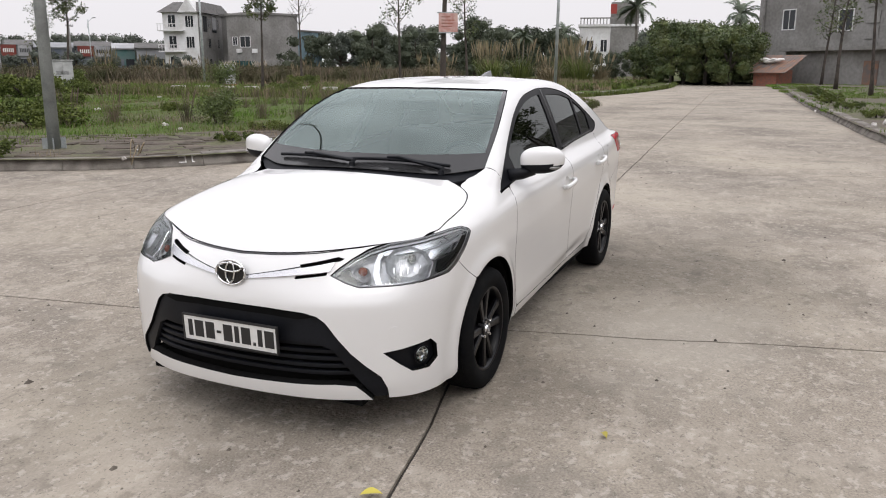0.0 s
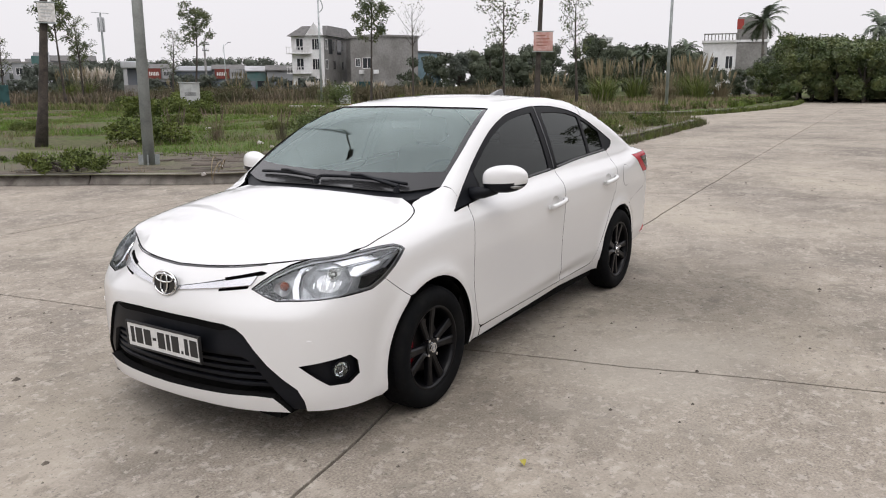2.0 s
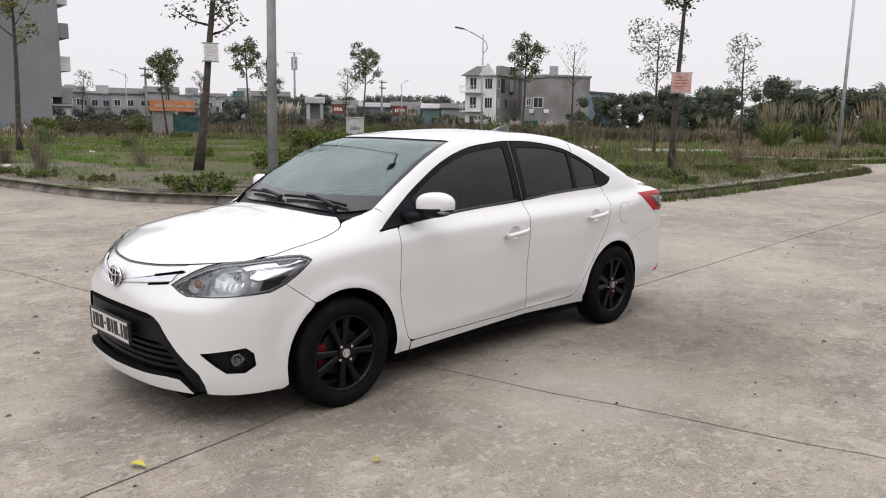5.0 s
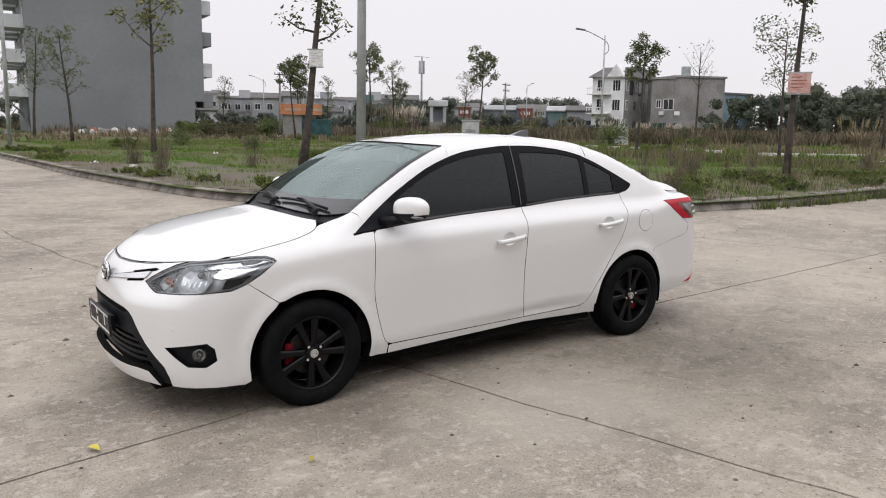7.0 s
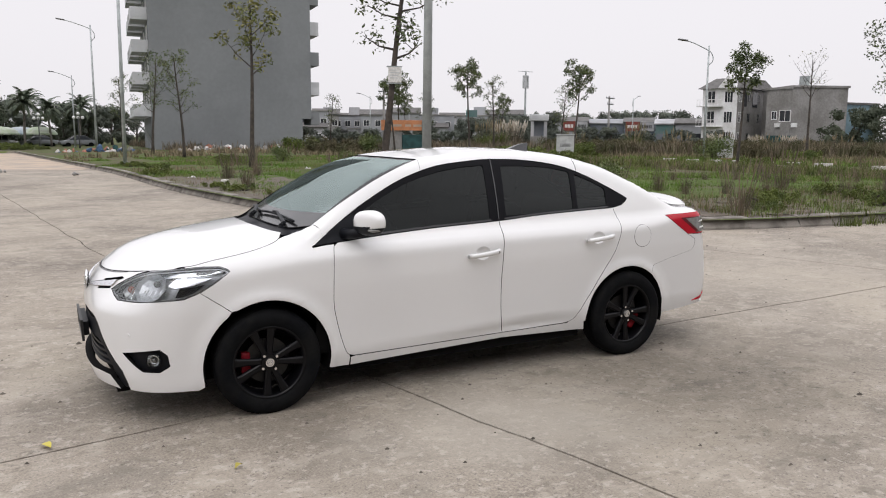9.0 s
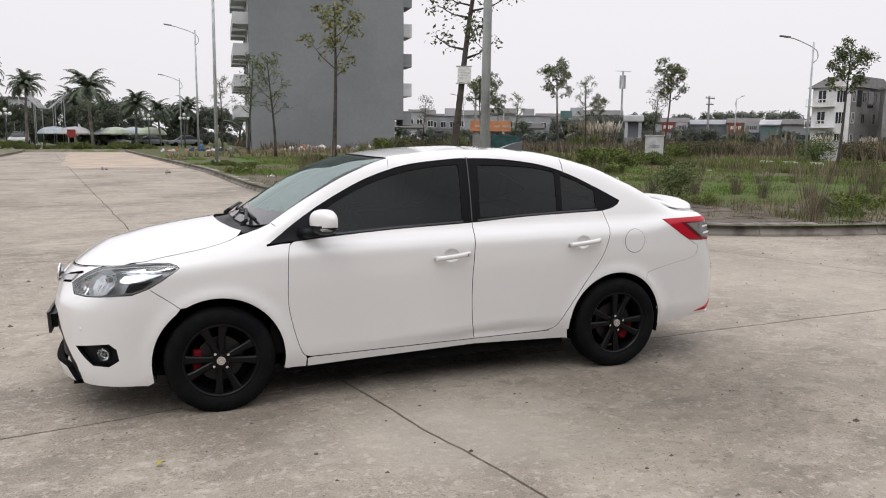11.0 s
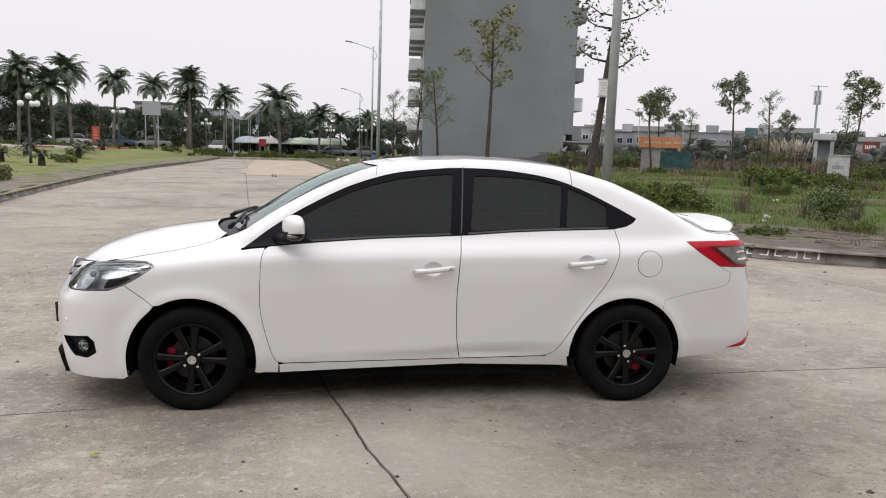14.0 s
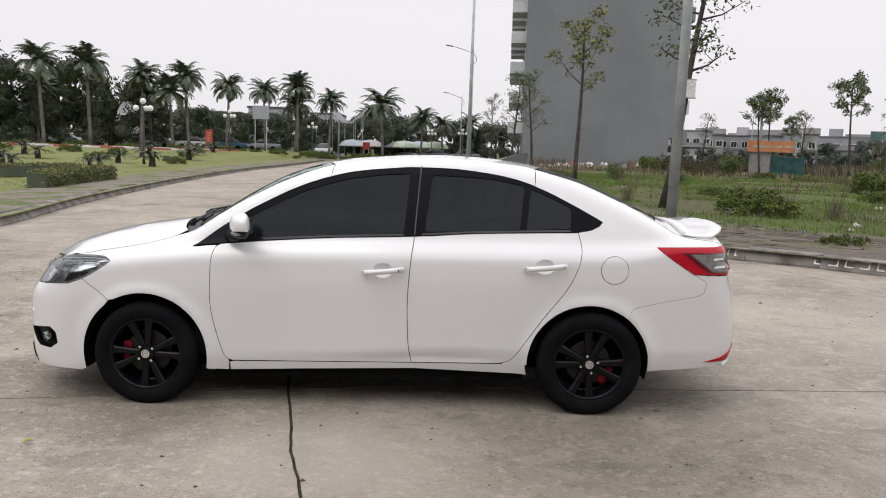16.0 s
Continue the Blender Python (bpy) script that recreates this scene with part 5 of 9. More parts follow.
# hood, screens, roof, boot lid in the view from above (near side has y < 0)
HOOD_SIDE = smooth_line([(-1.70, -0.720), (-1.655, -0.735), (-1.56, -0.735), (-1.45, -0.735), (-1.32, -0.725), (-1.215, -0.69), (-1.15, -0.63), (-1.11, -0.545)])
HOOD_BACK = smooth_line([(-1.11, -0.545), (-1.17, -0.40), (-1.215, -0.2), (-1.228, 0.0)])
HOOD_FRONT = [tuple(q) for q in to_view("top", on_body("nose", smooth_line([(0.0, 0.787), (10, 0.793), (20, 0.803), (31, 0.817), (40, 0.832), (47.5, 0.846)], 2.0)))]
half = HOOD_FRONT + HOOD_SIDE + HOOD_BACK[1:]
mirrored = lambda line: [(x, -y) for x, y in reversed(line)]
panel("hood", "top", half + mirrored(half)[1:-1], M_PAINT, CAR, step=0.045)
SCREEN_TOP = smooth_line([(-0.225, -0.548), (-0.29, -0.30), (-0.315, 0.0)])
SCREEN_SIDE = smooth_line([(-0.965, -0.688), (-0.72, -0.662), (-0.45, -0.608), (-0.225, -0.548)])
SCREEN_FOOT = smooth_line([(-1.13, 0.0), (-1.115, -0.25), (-1.06, -0.50), (-0.965, -0.688)])
half = SCREEN_FOOT + SCREEN_SIDE[1:] + SCREEN_TOP[1:]
SCREEN = half + mirrored(half)[1:-1]
inner = polygon_in(resample([Vector(q) for q in SCREEN], 0.03, True), 0.028)
inner = [(min(max(x, -1.0 + 0.30 * y * y), 2), y) for x, y in [tuple(q) for q in inner]]
windscreen = panel("windscreen", "top", [tuple(q) for q in inner], M_SCREEN, CAR, step=0.05, gap=-0.003, offset=-0.006, rim=0, label="clear laminated windscreen")[0]
panel("glass_edge", "top", SCREEN, M_DOTS, windscreen, step=0.04, gap=0.002, offset=-0.0055, holes=[[tuple(q) for q in inner]], rim=0.006, label="black ceramic edge of the windscreen")
half = list(reversed(HOOD_BACK)) + [(-1.06, -0.625), (-0.985, -0.680)] + list(reversed(SCREEN_FOOT))[1:]
cowl = list(reversed(HOOD_BACK)) + [(-1.045, -0.63), (-0.985, -0.688)] + [(x + 0.012, y) for x, y in list(reversed(SCREEN_FOOT))]
panel("cowl", "top", cowl + mirrored(cowl)[1:-1], M_BLACKPL, CAR, step=0.04, gap=0.003, offset=-0.018, rim=0.03, label="black plastic cowl under the windscreen")
RAIL = [tuple(q) for q in to_view("top", on_body("side", [q for q in FRAME_TOP]))]
REAR_TOP = smooth_line([(1.02, 0.0), (1.005, -0.28), (0.955, -0.515)])
REAR_SIDE = smooth_line([(0.955, -0.515), (1.25, -0.55), (1.50, -0.585), (1.66, -0.60)])
REAR_FOOT = smooth_line([(1.66, -0.60), (1.735, -0.30), (1.75, 0.0)])
back_rail = [q for q in RAIL if q[0] >= -0.24]
roof_rail = [q for q in back_rail if q[0] < 0.945]
half = list(reversed(SCREEN_TOP)) + roof_rail + [q for q in RAIL if q[0] >= 0.945][:1] + [REAR_TOP[-1]] + list(reversed(REAR_TOP))[1:]
panel("roof", "top", half + mirrored(half)[1:-1], M_PAINT, CAR, step=0.045, gap=0.0015)
pillar = SCREEN_SIDE + list(reversed([q for q in RAIL if -0.935 < q[0] < -0.24] + back_rail[:1]))
panel("front_pillar", "top", pillar, M_PAINT, CAR, step=0.03, gap=0.001, offset=0.0012, mirror=True)
half = list(reversed(REAR_TOP)) + REAR_SIDE[1:] + REAR_FOOT[1:]
half = list(reversed(half))
REAR = half + mirrored(half)[1:-1]
panel("rear_window", "top", REAR, M_TINT, CAR, step=0.05, gap=0.002, offset=-0.004, rim=0.01, label="dark tinted rear window")

# boot lid, quarter panel, tail lamp and rear bumper
BOOT_SIDE = smooth_line([(1.675, -0.615), (1.80, -0.655), (1.95, -0.665), (2.04, -0.665)])
half = list(reversed(REAR_FOOT)) + BOOT_SIDE + [(2.07, -0.62), (2.10, -0.3), (2.115, 0.0)]
panel("boot_lid", "top", half + mirrored(half)[1:-1], M_PAINT, CAR, step=0.05)
TAIL_TIP = (55.8, 0.978)
LAMP = [TAIL_TIP, (50, 0.981), (41, 0.984), (34.5, 0.985), (32.6, 0.965), (32.0, 0.90), (32.4, 0.828), (35, 0.822), (43, 0.828), (47.4, 0.831), (49.4, 0.862), (52.5, 0.908), (55.0, 0.95)]
lamps_r = panel("tail_lamp", "tail", LAMP, M_RED, CAR, step=0.018, gap=0.0015, offset=0.004, rim=0.03, mirror=True, label="red tail lamp")
INNER = [(48.2, 0.944), (41, 0.947), (37.5, 0.944), (36.0, 0.928), (36.8, 0.875), (37.4, 0.850), (43.4, 0.848)]
panel("reversing_lens", "tail", INNER, M_SMOKE, lamps_r, step=0.018, gap=0, offset=0.007, rim=0.006, mirror=True, label="smoked clear lens in the tail lamp")
panel("lens_frame", "tail", [(50.2, 0.951), (41, 0.953), (36.6, 0.950), (34.8, 0.93), (35.8, 0.872), (36.6, 0.842), (44.2, 0.840)], M_DARKRED, lamps_r, step=0.018, gap=0, offset=0.0055, rim=0.004, mirror=True)
for z0 in (0.918, 0.873):
    panel("bulb_strip", "tail", [(43.2, z0 - 0.006), (42.8, z0 + 0.006), (40.0, z0 + 0.007), (39.8, z0 - 0.004)], M_PLATE, lamps_r, step=0.012, gap=0, offset=0.009, rim=0.002, mirror=True)
LAMP_SIDE = carry("tail", "side", LAMP)
BUMPER_R = smooth_line([(1.489, 0.562), (1.503, 0.620), (1.60, 0.650), (1.72, 0.676), (1.84, 0.698), (1.895, 0.715), (1.916, 0.745), (1.918, 0.79)]) + carry("tail", "side", [(47.2, 0.829)])
tail_bits = [q for q in carry("tail", "side", [(47.4, 0.831), (49.4, 0.862), (52.5, 0.908), (55.0, 0.95), TAIL_TIP, (50, 0.981), (41, 0.984), (36.5, 0.985)])]
boot_line = carry("top", "side", list(reversed(BOOT_SIDE)))
glass_line = carry("top", "side", list(reversed(REAR_SIDE)))
rail_back = [FRAME_TOP[k] for k in range(len(RAIL)) if RAIL[k][0] >= 0.945]
arch_back = [q for q in ARCH_R if q[1] > 0.25]
QUARTER = ([(0.775, 0.276)] + list(reversed(REAR_EDGE))[1:] + [(1.27, 1.062), (1.315, 1.085), (1.335, 1.108)] + list(reversed(rail_back)) + list(reversed(glass_line))
           + list(reversed(boot_line)) + list(reversed(tail_bits)) + list(reversed(BUMPER_R))[1:] + [q for q in ARCH_R if q[0] < 1.487 and q[1] > 0.276])
quarters = panel("quarter_panel", "side", QUARTER, M_PAINT, CAR, step=0.03, gap=0.0012, mirror=True)
FLAP = arc(1.394, 0.847, 0.076, 0, 360, 40)[:-1]
panel("fuel_flap", "side", FLAP, M_PAINT, quarters[0], step=0.02, gap=0.0, offset=0.0025, rim=0.004)
panel("flap_gap", "side", arc(1.394, 0.847, 0.079, 0, 360, 40)[:-1], M_TRIM, quarters[0], step=0.02, gap=0.0, offset=0.0012, rim=0.0)
bump_top = to_view("tail", on_body("side", BUMPER_R))
rear_bits = [tuple(q) for q in bump_top]
low = [tuple(q) for q in to_view("tail", on_body("side", [q for q in reversed(ARCH_R) if q[0] > 1.495 and q[1] > 0.262] + [(1.615, 0.258), (1.72, 0.262), (1.85, 0.272)]))]
half = ([(0.0, 0.74), (20, 0.75), (31, 0.79), (32.2, 0.82), (40, 0.822)] + list(reversed(rear_bits)) + low + [(35, 0.305), (20, 0.31), (0, 0.31)])
REAR_BUMPER = half + [(-a, b) for a, b in list(reversed(half))[1:-1]]
rear_bumper = panel("rear_bumper", "tail", REAR_BUMPER, M_PAINT, CAR, step=0.045, gap=0.0006)[0]
half = [(0, 0.75), (0, 1.03), (30, 1.0), (33, 0.99), (31.6, 0.9), (31.8, 0.83), (30.5, 0.795), (20, 0.755)]
panel("boot_back", "tail", half + [(-a, b) for a, b in list(reversed(half))[1:-1]], M_PAINT, CAR, step=0.06, label="upright back of the boot lid")
reflectors = panel("rear_reflector", "tail", [(42.5, 0.316), (32.0, 0.405), (29.6, 0.352), (33, 0.330)], M_RED, rear_bumper, step=0.015, gap=0, offset=0.004, rim=0.008, mirror=True, label="red corner reflector")
panel("bumper_lip", "tail", [(38, 0.306), (30, 0.332), (10, 0.333), (0, 0.333), (0, 0.30), (20, 0.30), (38, 0.292)], M_PAINT, rear_bumper, step=0.025, gap=0, offset=0.012, rim=0.02, mirror=True)


def spoiler():
    """The boot spoiler: a low lip that grows out of the lid and turns up at the back, hollow below its tips."""
    verts, faces = [], []
    n, k = 32, 8
    for i in range(n + 1):
        y = -0.632 + 1.264 * i / n
        e = abs(y) / 0.632
        x0, x1 = 1.83 - 0.02 * e, 2.185 - 0.205 * e ** 2.6
        xs = np.array([x0, x0 + (x1 - x0) * 0.35, x0 + (x1 - x0) * 0.7])
        lid = on_body("top", np.stack([xs, np.full(3, y * 0.97)], 1))[:, 2]
        z1 = 1.074 - 0.045 * e ** 2
        for x, z in ((xs[0], lid[0] + 0.001), (xs[1], lid[1] + 0.006), (xs[2], lid[2] + 0.5 * max(0.018, z1 - lid[2])), (x1 - 0.022, z1 + 0.002), (x1, z1 - 0.002), (x1 - 0.005, z1 - 0.012), (x1 - 0.05, z1 - 0.018), (xs[2], max(lid[2] - 0.002, lid[2] + 0.5 * max(0.018, z1 - lid[2]) - 0.016))):
            verts.append((x, y, z))
    for i in range(n):
        for j in range(k):
            faces.append((i * k + j, i * k + (j + 1) % k, (i + 1) * k + (j + 1) % k, (i + 1) * k + j))
    faces += [tuple(range(k)), tuple(reversed(range(n * k, n * k + k)))]
    s = link_mesh("spoiler", verts, faces, M_PAINT, CAR, smooth=True)
    bm = bmesh.new()
    bm.from_mesh(s.data)
    bmesh.ops.recalc_face_normals(bm, faces=bm.faces)
    for f in bm.faces:
        f.smooth = len(f.verts) == 4
    bm.to_mesh(s.data)
    bm.free()
    # a black block fills the dark gap under each spoiler tip
    for side in (-1, 1):
        box_part("spoiler_foot", (1.88, side * 0.60 - 0.02, 0.985), (1.945, side * 0.60 + 0.02, 1.018), M_TRIM, s)


spoiler()

# wings, sills, front bumper
HOOD_SIDE_S = carry("top", "side", [q for q in HOOD_SIDE if q[1] < -0.625] + [(-1.085, -0.622), (-1.03, -0.650), (-0.985, -0.676), (-0.962, -0.687)])
cowl_line = [(-1.15, 0.965), (-1.10, 0.985), (-1.03, 0.975), (-0.992, 0.962)]
LIGHT = [(24.4, 0.719), (27.5, 0.694), (30.6, 0.678), (38, 0.684), (46, 0.691), (52.8, 0.699), (56.5, 0.722), (60.7, 0.766), (64.8, 0.818), (65.6, 0.829), (64.6, 0.842), (62.0, 0.855), (57, 0.857),
         (50.2, 0.852), (44.5, 0.842), (38.5, 0.829), (33.5, 0.806), (29.5, 0.776), (26.5, 0.745)]
light_side = carry("nose", "side", [(50.2, 0.852), (57, 0.857), (62.0, 0.855), (64.6, 0.842), (65.6, 0.829), (64.8, 0.818), (60.7, 0.766), (56.8, 0.724)])
WING = (list(reversed(HOOD_SIDE_S))[:-1] + light_side + [(-1.635, 0.728), (-1.585, 0.692), (-1.535, 0.656), (-1.476, 0.612)]
        + [q for q in list(reversed(ARCH_F)) if q[0] > -1.465 and q[1] > 0.222] + [(-0.915, 0.216), (-0.80, 0.211), (-0.795, 0.262)] + list(reversed(DOOR_FRONT))[2:-2] + [(-0.868, 0.935), (-0.93, 0.931), (-0.998, 0.922), (-1.0, 0.930)]
        + [FRAME_TOP[k] for k in range(len(RAIL)) if FRAME_TOP[k][0] > -0.985 and RAIL[k][0] < -0.90])
panel("front_wing", "side", WING, M_PAINT, CAR, step=0.03, gap=0.0012, mirror=True)
SILL = [(-0.792, 0.262), (-0.765, 0.268), (0.0, 0.278), (0.255, 0.281), (0.77, 0.286), (0.83, 0.298), (0.905, 0.29), (0.918, 0.222), (0.262, 0.245), (-0.386, 0.226), (-0.792, 0.211)]
panel("side_sill", "side", SILL, M_PAINT, CAR, step=0.03, gap=0.0015, rim=0.03, mirror=True)
bumper_side = [tuple(q) for q in to_view("nose", on_body("side", [(-1.633, 0.726), (-1.585, 0.690), (-1.535, 0.654), (-1.476, 0.610)] + [q for q in ARCH_F if q[0] < -1.482 and q[1] > 0.215] + [(-1.628, 0.205)]))]
FRAME = [(36.4, 0.202), (36.0, 0.25), (34.6, 0.305), (31.5, 0.352), (28.4, 0.408), (25.6, 0.475), (23.2, 0.540), (21.4, 0.566), (18.5, 0.580), (10, 0.588), (0, 0.590)]
half = ([(0, 0.785), (10, 0.791), (20, 0.801), (31, 0.814), (36.5, 0.825), (33, 0.808), (29.2, 0.778), (26.2, 0.747), (24.1, 0.719), (27.4, 0.692), (30.5, 0.675), (38, 0.681), (46, 0.688), (52.8, 0.696), (55.5, 0.715)]
        + bumper_side + [(55, 0.186), (47, 0.195), (40, 0.200)] + FRAME)
FRONT_BUMPER = half + [(-a, b) for a, b in list(reversed(half))[1:-1]]
FOG = round_corner([(35.2, 0.409), (41.0, 0.424), (46.4, 0.434), (48.2, 0.402), (48.6, 0.340), (46.0, 0.308), (41.6, 0.314), (38.9, 0.352)], 0.012)
mirror_uv = lambda line: [(-a, b) for a, b in reversed(line)]
SLOT_A = [(16.8, 0.757), (21, 0.769), (25.9, 0.784), (27.4, 0.778), (26.4, 0.770), (21, 0.756), (17.2, 0.745)]
SLOT_B = [(16.0, 0.715), (19, 0.721), (23.4, 0.730), (23.2, 0.720), (19, 0.712), (16.0, 0.706)]
slots = [SLOT_A, SLOT_B]
front_bumper = panel("front_bumper", "nose", FRONT_BUMPER, M_PAINT, CAR, step=0.035, gap=0.0008, rim=0.02, holes=[FOG, mirror_uv(FOG)] + slots + [mirror_uv(q) for q in slots])[0]
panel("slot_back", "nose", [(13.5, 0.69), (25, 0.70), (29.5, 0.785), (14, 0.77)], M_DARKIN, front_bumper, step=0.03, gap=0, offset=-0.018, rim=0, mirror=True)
panel("grille_bar", "nose", [(4.2, 0.704), (12, 0.728), (25.2, 0.764), (24.0, 0.731), (12, 0.709), (4.2, 0.693)], M_BAR, front_bumper, step=0.02, gap=0, offset=0.010, rim=0.014, mirror=True, label="slim satin silver bar beside the badge")
panel("grille_line", "nose", [(3.6, 0.7075), (10, 0.7285), (17, 0.7515), (17, 0.7475), (10, 0.7255), (3.6, 0.7050)], M_GLOSSBLACK, front_bumper, step=0.02, gap=0, offset=0.0015, rim=0.004, mirror=True)
# thin black strip laid along the front gap of the hood
panel("hood_lip_trim", "nose", [(0, 0.7850), (9, 0.7900), (20, 0.7985), (27, 0.808), (27, 0.8055), (20, 0.795), (10, 0.785), (0, 0.779)], M_GLOSSBLACK, front_bumper, step=0.02, gap=0, offset=0.0015, rim=0.004, mirror=True)
insert = [(a, b) for a, b in FRAME] 
insert = insert + [(-a, b) for a, b in list(reversed(insert))[1:]]
LIP = [(0, 0.266), (15, 0.272), (25, 0.279), (29.3, 0.272), (31.2, 0.24), (33.0, 0.203), (20, 0.207), (0, 0.207)]
lip_full = LIP + [(-a, b) for a, b in list(reversed(LIP))[1:-1]]
post = [(36.2, 0.205), (35.8, 0.25), (34.4, 0.303), (31.3, 0.350), (28.2, 0.405), (25.4, 0.472), (23.0, 0.537), (21.2, 0.562), (18.5, 0.576), (10, 0.584), (0, 0.586)]
inner_edge = [(0, 0.455), (14, 0.452), (21.5, 0.445), (24.5, 0.420), (27.5, 0.345), (30.0, 0.285), (31.8, 0.24), (33.4, 0.203)]
half = post + inner_edge
panel("grille_surround", "nose", half, M_BLACKPL, front_bumper, step=0.03, gap=0.0, offset=-0.012, rim=0.03, mirror=True, label="satin black grille surround")
# near-black strip puts the shade under the bumper's fold into colour
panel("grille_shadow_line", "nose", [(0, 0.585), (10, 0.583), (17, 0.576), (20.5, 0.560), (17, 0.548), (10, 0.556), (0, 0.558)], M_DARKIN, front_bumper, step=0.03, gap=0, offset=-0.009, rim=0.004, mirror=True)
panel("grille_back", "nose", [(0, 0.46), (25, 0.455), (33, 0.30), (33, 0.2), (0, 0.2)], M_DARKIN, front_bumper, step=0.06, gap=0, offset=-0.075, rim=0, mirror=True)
for k in range(5):
    z = 0.305 + 0.032 * k
    reach = 29.3 - 1.15 * k
    panel("grille_slat", "nose", [(-reach, z), (-15, z - 0.003), (0, z - 0.004), (15, z - 0.003), (reach, z), (reach, z + 0.013), (15, z + 0.011), (0, z + 0.010), (-15, z + 0.011), (-reach, z + 0.013)], M_BLACKPL, front_bumper, step=0.03, gap=0, offset=-0.03, rim=0.025)
panel("front_lip", "nose", lip_full, M_PAINT, CAR, step=0.03, gap=0.001, offset=0.012, rim=0.04, label="white lower lip of the front bumper")
panel("bumper_sensor", "nose", arc(37.6, 0.0, 0.0, 0, 360, 3)[:0] or [(37.6 + 0.78 * math.cos(a * math.pi / 8), 0.509 + 0.0115 * math.sin(a * math.pi / 8)) for a in range(16)], M_PAINT, front_bumper, step=0.01, gap=0, offset=0.0035, rim=0.004, mirror=True)
panel("fog_recess", "nose", FOG, M_BLACKPL, front_bumper, step=0.02, gap=-0.006, offset=-0.03, rim=0.0, mirror=True, label="black fog lamp recess")


def at_nose(angle, z, offset=0.0):
    """A pose on the nose: z axis out of the surface."""
    p = on_body("nose", [(angle, z)])
    n = normals(p)[0]
    return Matrix.Translation(Vector(p[0]) + Vector(n) * offset) @ Vector(n).to_track_quat("Z", "Y").to_matrix().to_4x4()


def dish(bm, r, depth, m, seg=20, rings=5):
    """A round bowl that opens along +z."""
    last = None
    for k in range(rings + 1):
        a = math.pi / 2 * k / rings
        ring = [bm.verts.new(m @ Vector((r * math.sin(a) * math.cos(2 * math.pi * i / seg), r * math.sin(a) * math.sin(2 * math.pi * i / seg), -depth * math.cos(a)))) for i in range(seg)]
        if last:
            for i in range(seg):
                bm.faces.new((last[i], last[(i + 1) % seg], ring[(i + 1) % seg], ring[i]))
        last = ring
    return last


def flip_y(m):
    f = Matrix.Diagonal((1, -1, 1, 1))
    return f @ m


def head_lamp(side):
    lamp = panel_one("head_lamp", LIGHT, M_LENS, CAR, side, 0.02, 0.0015, 0.001, 0.0, "clear head lamp with chrome reflectors")
    panel_one("lamp_housing", LIGHT, M_HOUSING, lamp, side, 0.025, -0.002, -0.05, 0.0)
    panel_one("lamp_rim", LIGHT, M_BEZEL, lamp, side, 0.02, 0.0, -0.0015, 0.012, "", hole=0.0028)
    panel_one("lamp_skirt", LIGHT, M_HOUSING, lamp, side, 0.02, 0.004, -0.012, 0.0, "", hole=0.014)
    panel_one("dark_corner", [(24.9, 0.718), (27.6, 0.697), (30.6, 0.682), (34.6, 0.684), (31.4, 0.697), (29.2, 0.716), (28.6, 0.748), (27.2, 0.742)], M_GLOSSBLACK, lamp, side, 0.015, 0.0, -0.012, 0.02)
    top_strip = [(36, 0.808), (42, 0.826), (50, 0.842), (57, 0.848), (61.5, 0.846), (63.6, 0.836), (58, 0.822), (50, 0.818), (42, 0.806), (37, 0.796)]
    panel_one("chrome_brow", top_strip, M_SILVER, lamp, side, 0.02, 0.0, -0.018, 0.03, "bright chrome brow")
    panel_one("dark_brow", [(54.5, 0.843), (58.5, 0.846), (61.2, 0.842), (59.5, 0.831), (55.5, 0.828)], M_BEZEL, lamp, side, 0.02, 0.0, -0.014, 0.006)
    panel_one("chrome_wing", [(49, 0.806), (55, 0.812), (60.5, 0.806), (56, 0.772), (50, 0.760), (47.5, 0.775)], M_SILVER, lamp, side, 0.02, 0.0, -0.024, 0.03)
    panel_one("dark_wing", [(51.4, 0.758), (54, 0.760), (58.5, 0.768), (55.5, 0.726), (52.4, 0.708), (50.4, 0.707)], M_GLOSSBLACK, lamp, side, 0.02, 0.0, -0.022, 0.02)
    bm = bmesh.new()
    turn = flip_y if side < 0 else (lambda m: m)
    dish(bm, 0.086, 0.040, turn(at_nose(42.2, 0.760, -0.016) @ Matrix.Diagonal((1.22, 1.0, 1, 1))), 9, 3)
    part("main_reflector", bm, M_HOUSING, lamp, "faceted chrome main reflector")
    bm = bmesh.new()
    bmesh.ops.create_uvsphere(bm, u_segments=14, v_segments=8, radius=0.019, matrix=turn(at_nose(43.5, 0.788, -0.026)))
    part("bulb", bm, M_SMOKE, lamp, smooth=True)
    bm = bmesh.new()
    dish(bm, 0.040, 0.03, turn(at_nose(31.2, 0.724, -0.016)), 8, 3)
    part("signal_reflector", bm, M_HOUSING, lamp)
    bm = bmesh.new()
    bmesh.ops.create_uvsphere(bm, u_segments=12, v_segments=8, radius=0.02, matrix=turn(at_nose(31.5, 0.738, -0.03)))
    part("signal_bulb", bm, M_AMBER, lamp, "amber signal bulb", smooth=True)
    # the curved fin between the two reflectors
    fin = [(34.2, 0.69), (35.6, 0.69), (35.2, 0.73), (35.8, 0.78), (37.2, 0.805), (35.6, 0.80), (34.2, 0.76), (33.8, 0.72)]
    panel_one("reflector_fin", fin, M_SILVER, lamp, side, 0.015, 0.0, -0.012, 0.03)
    for k in range(5):
        a = 38.0 + k * 1.8
        panel_one("reflector_rib", [(a, 0.722 + 0.004 * k), (a + 0.35, 0.722 + 0.004 * k), (a + 0.75, 0.758), (a + 0.4, 0.758)], M_CHROME, lamp, side, 0.012, 0.0, -0.035, 0.003)
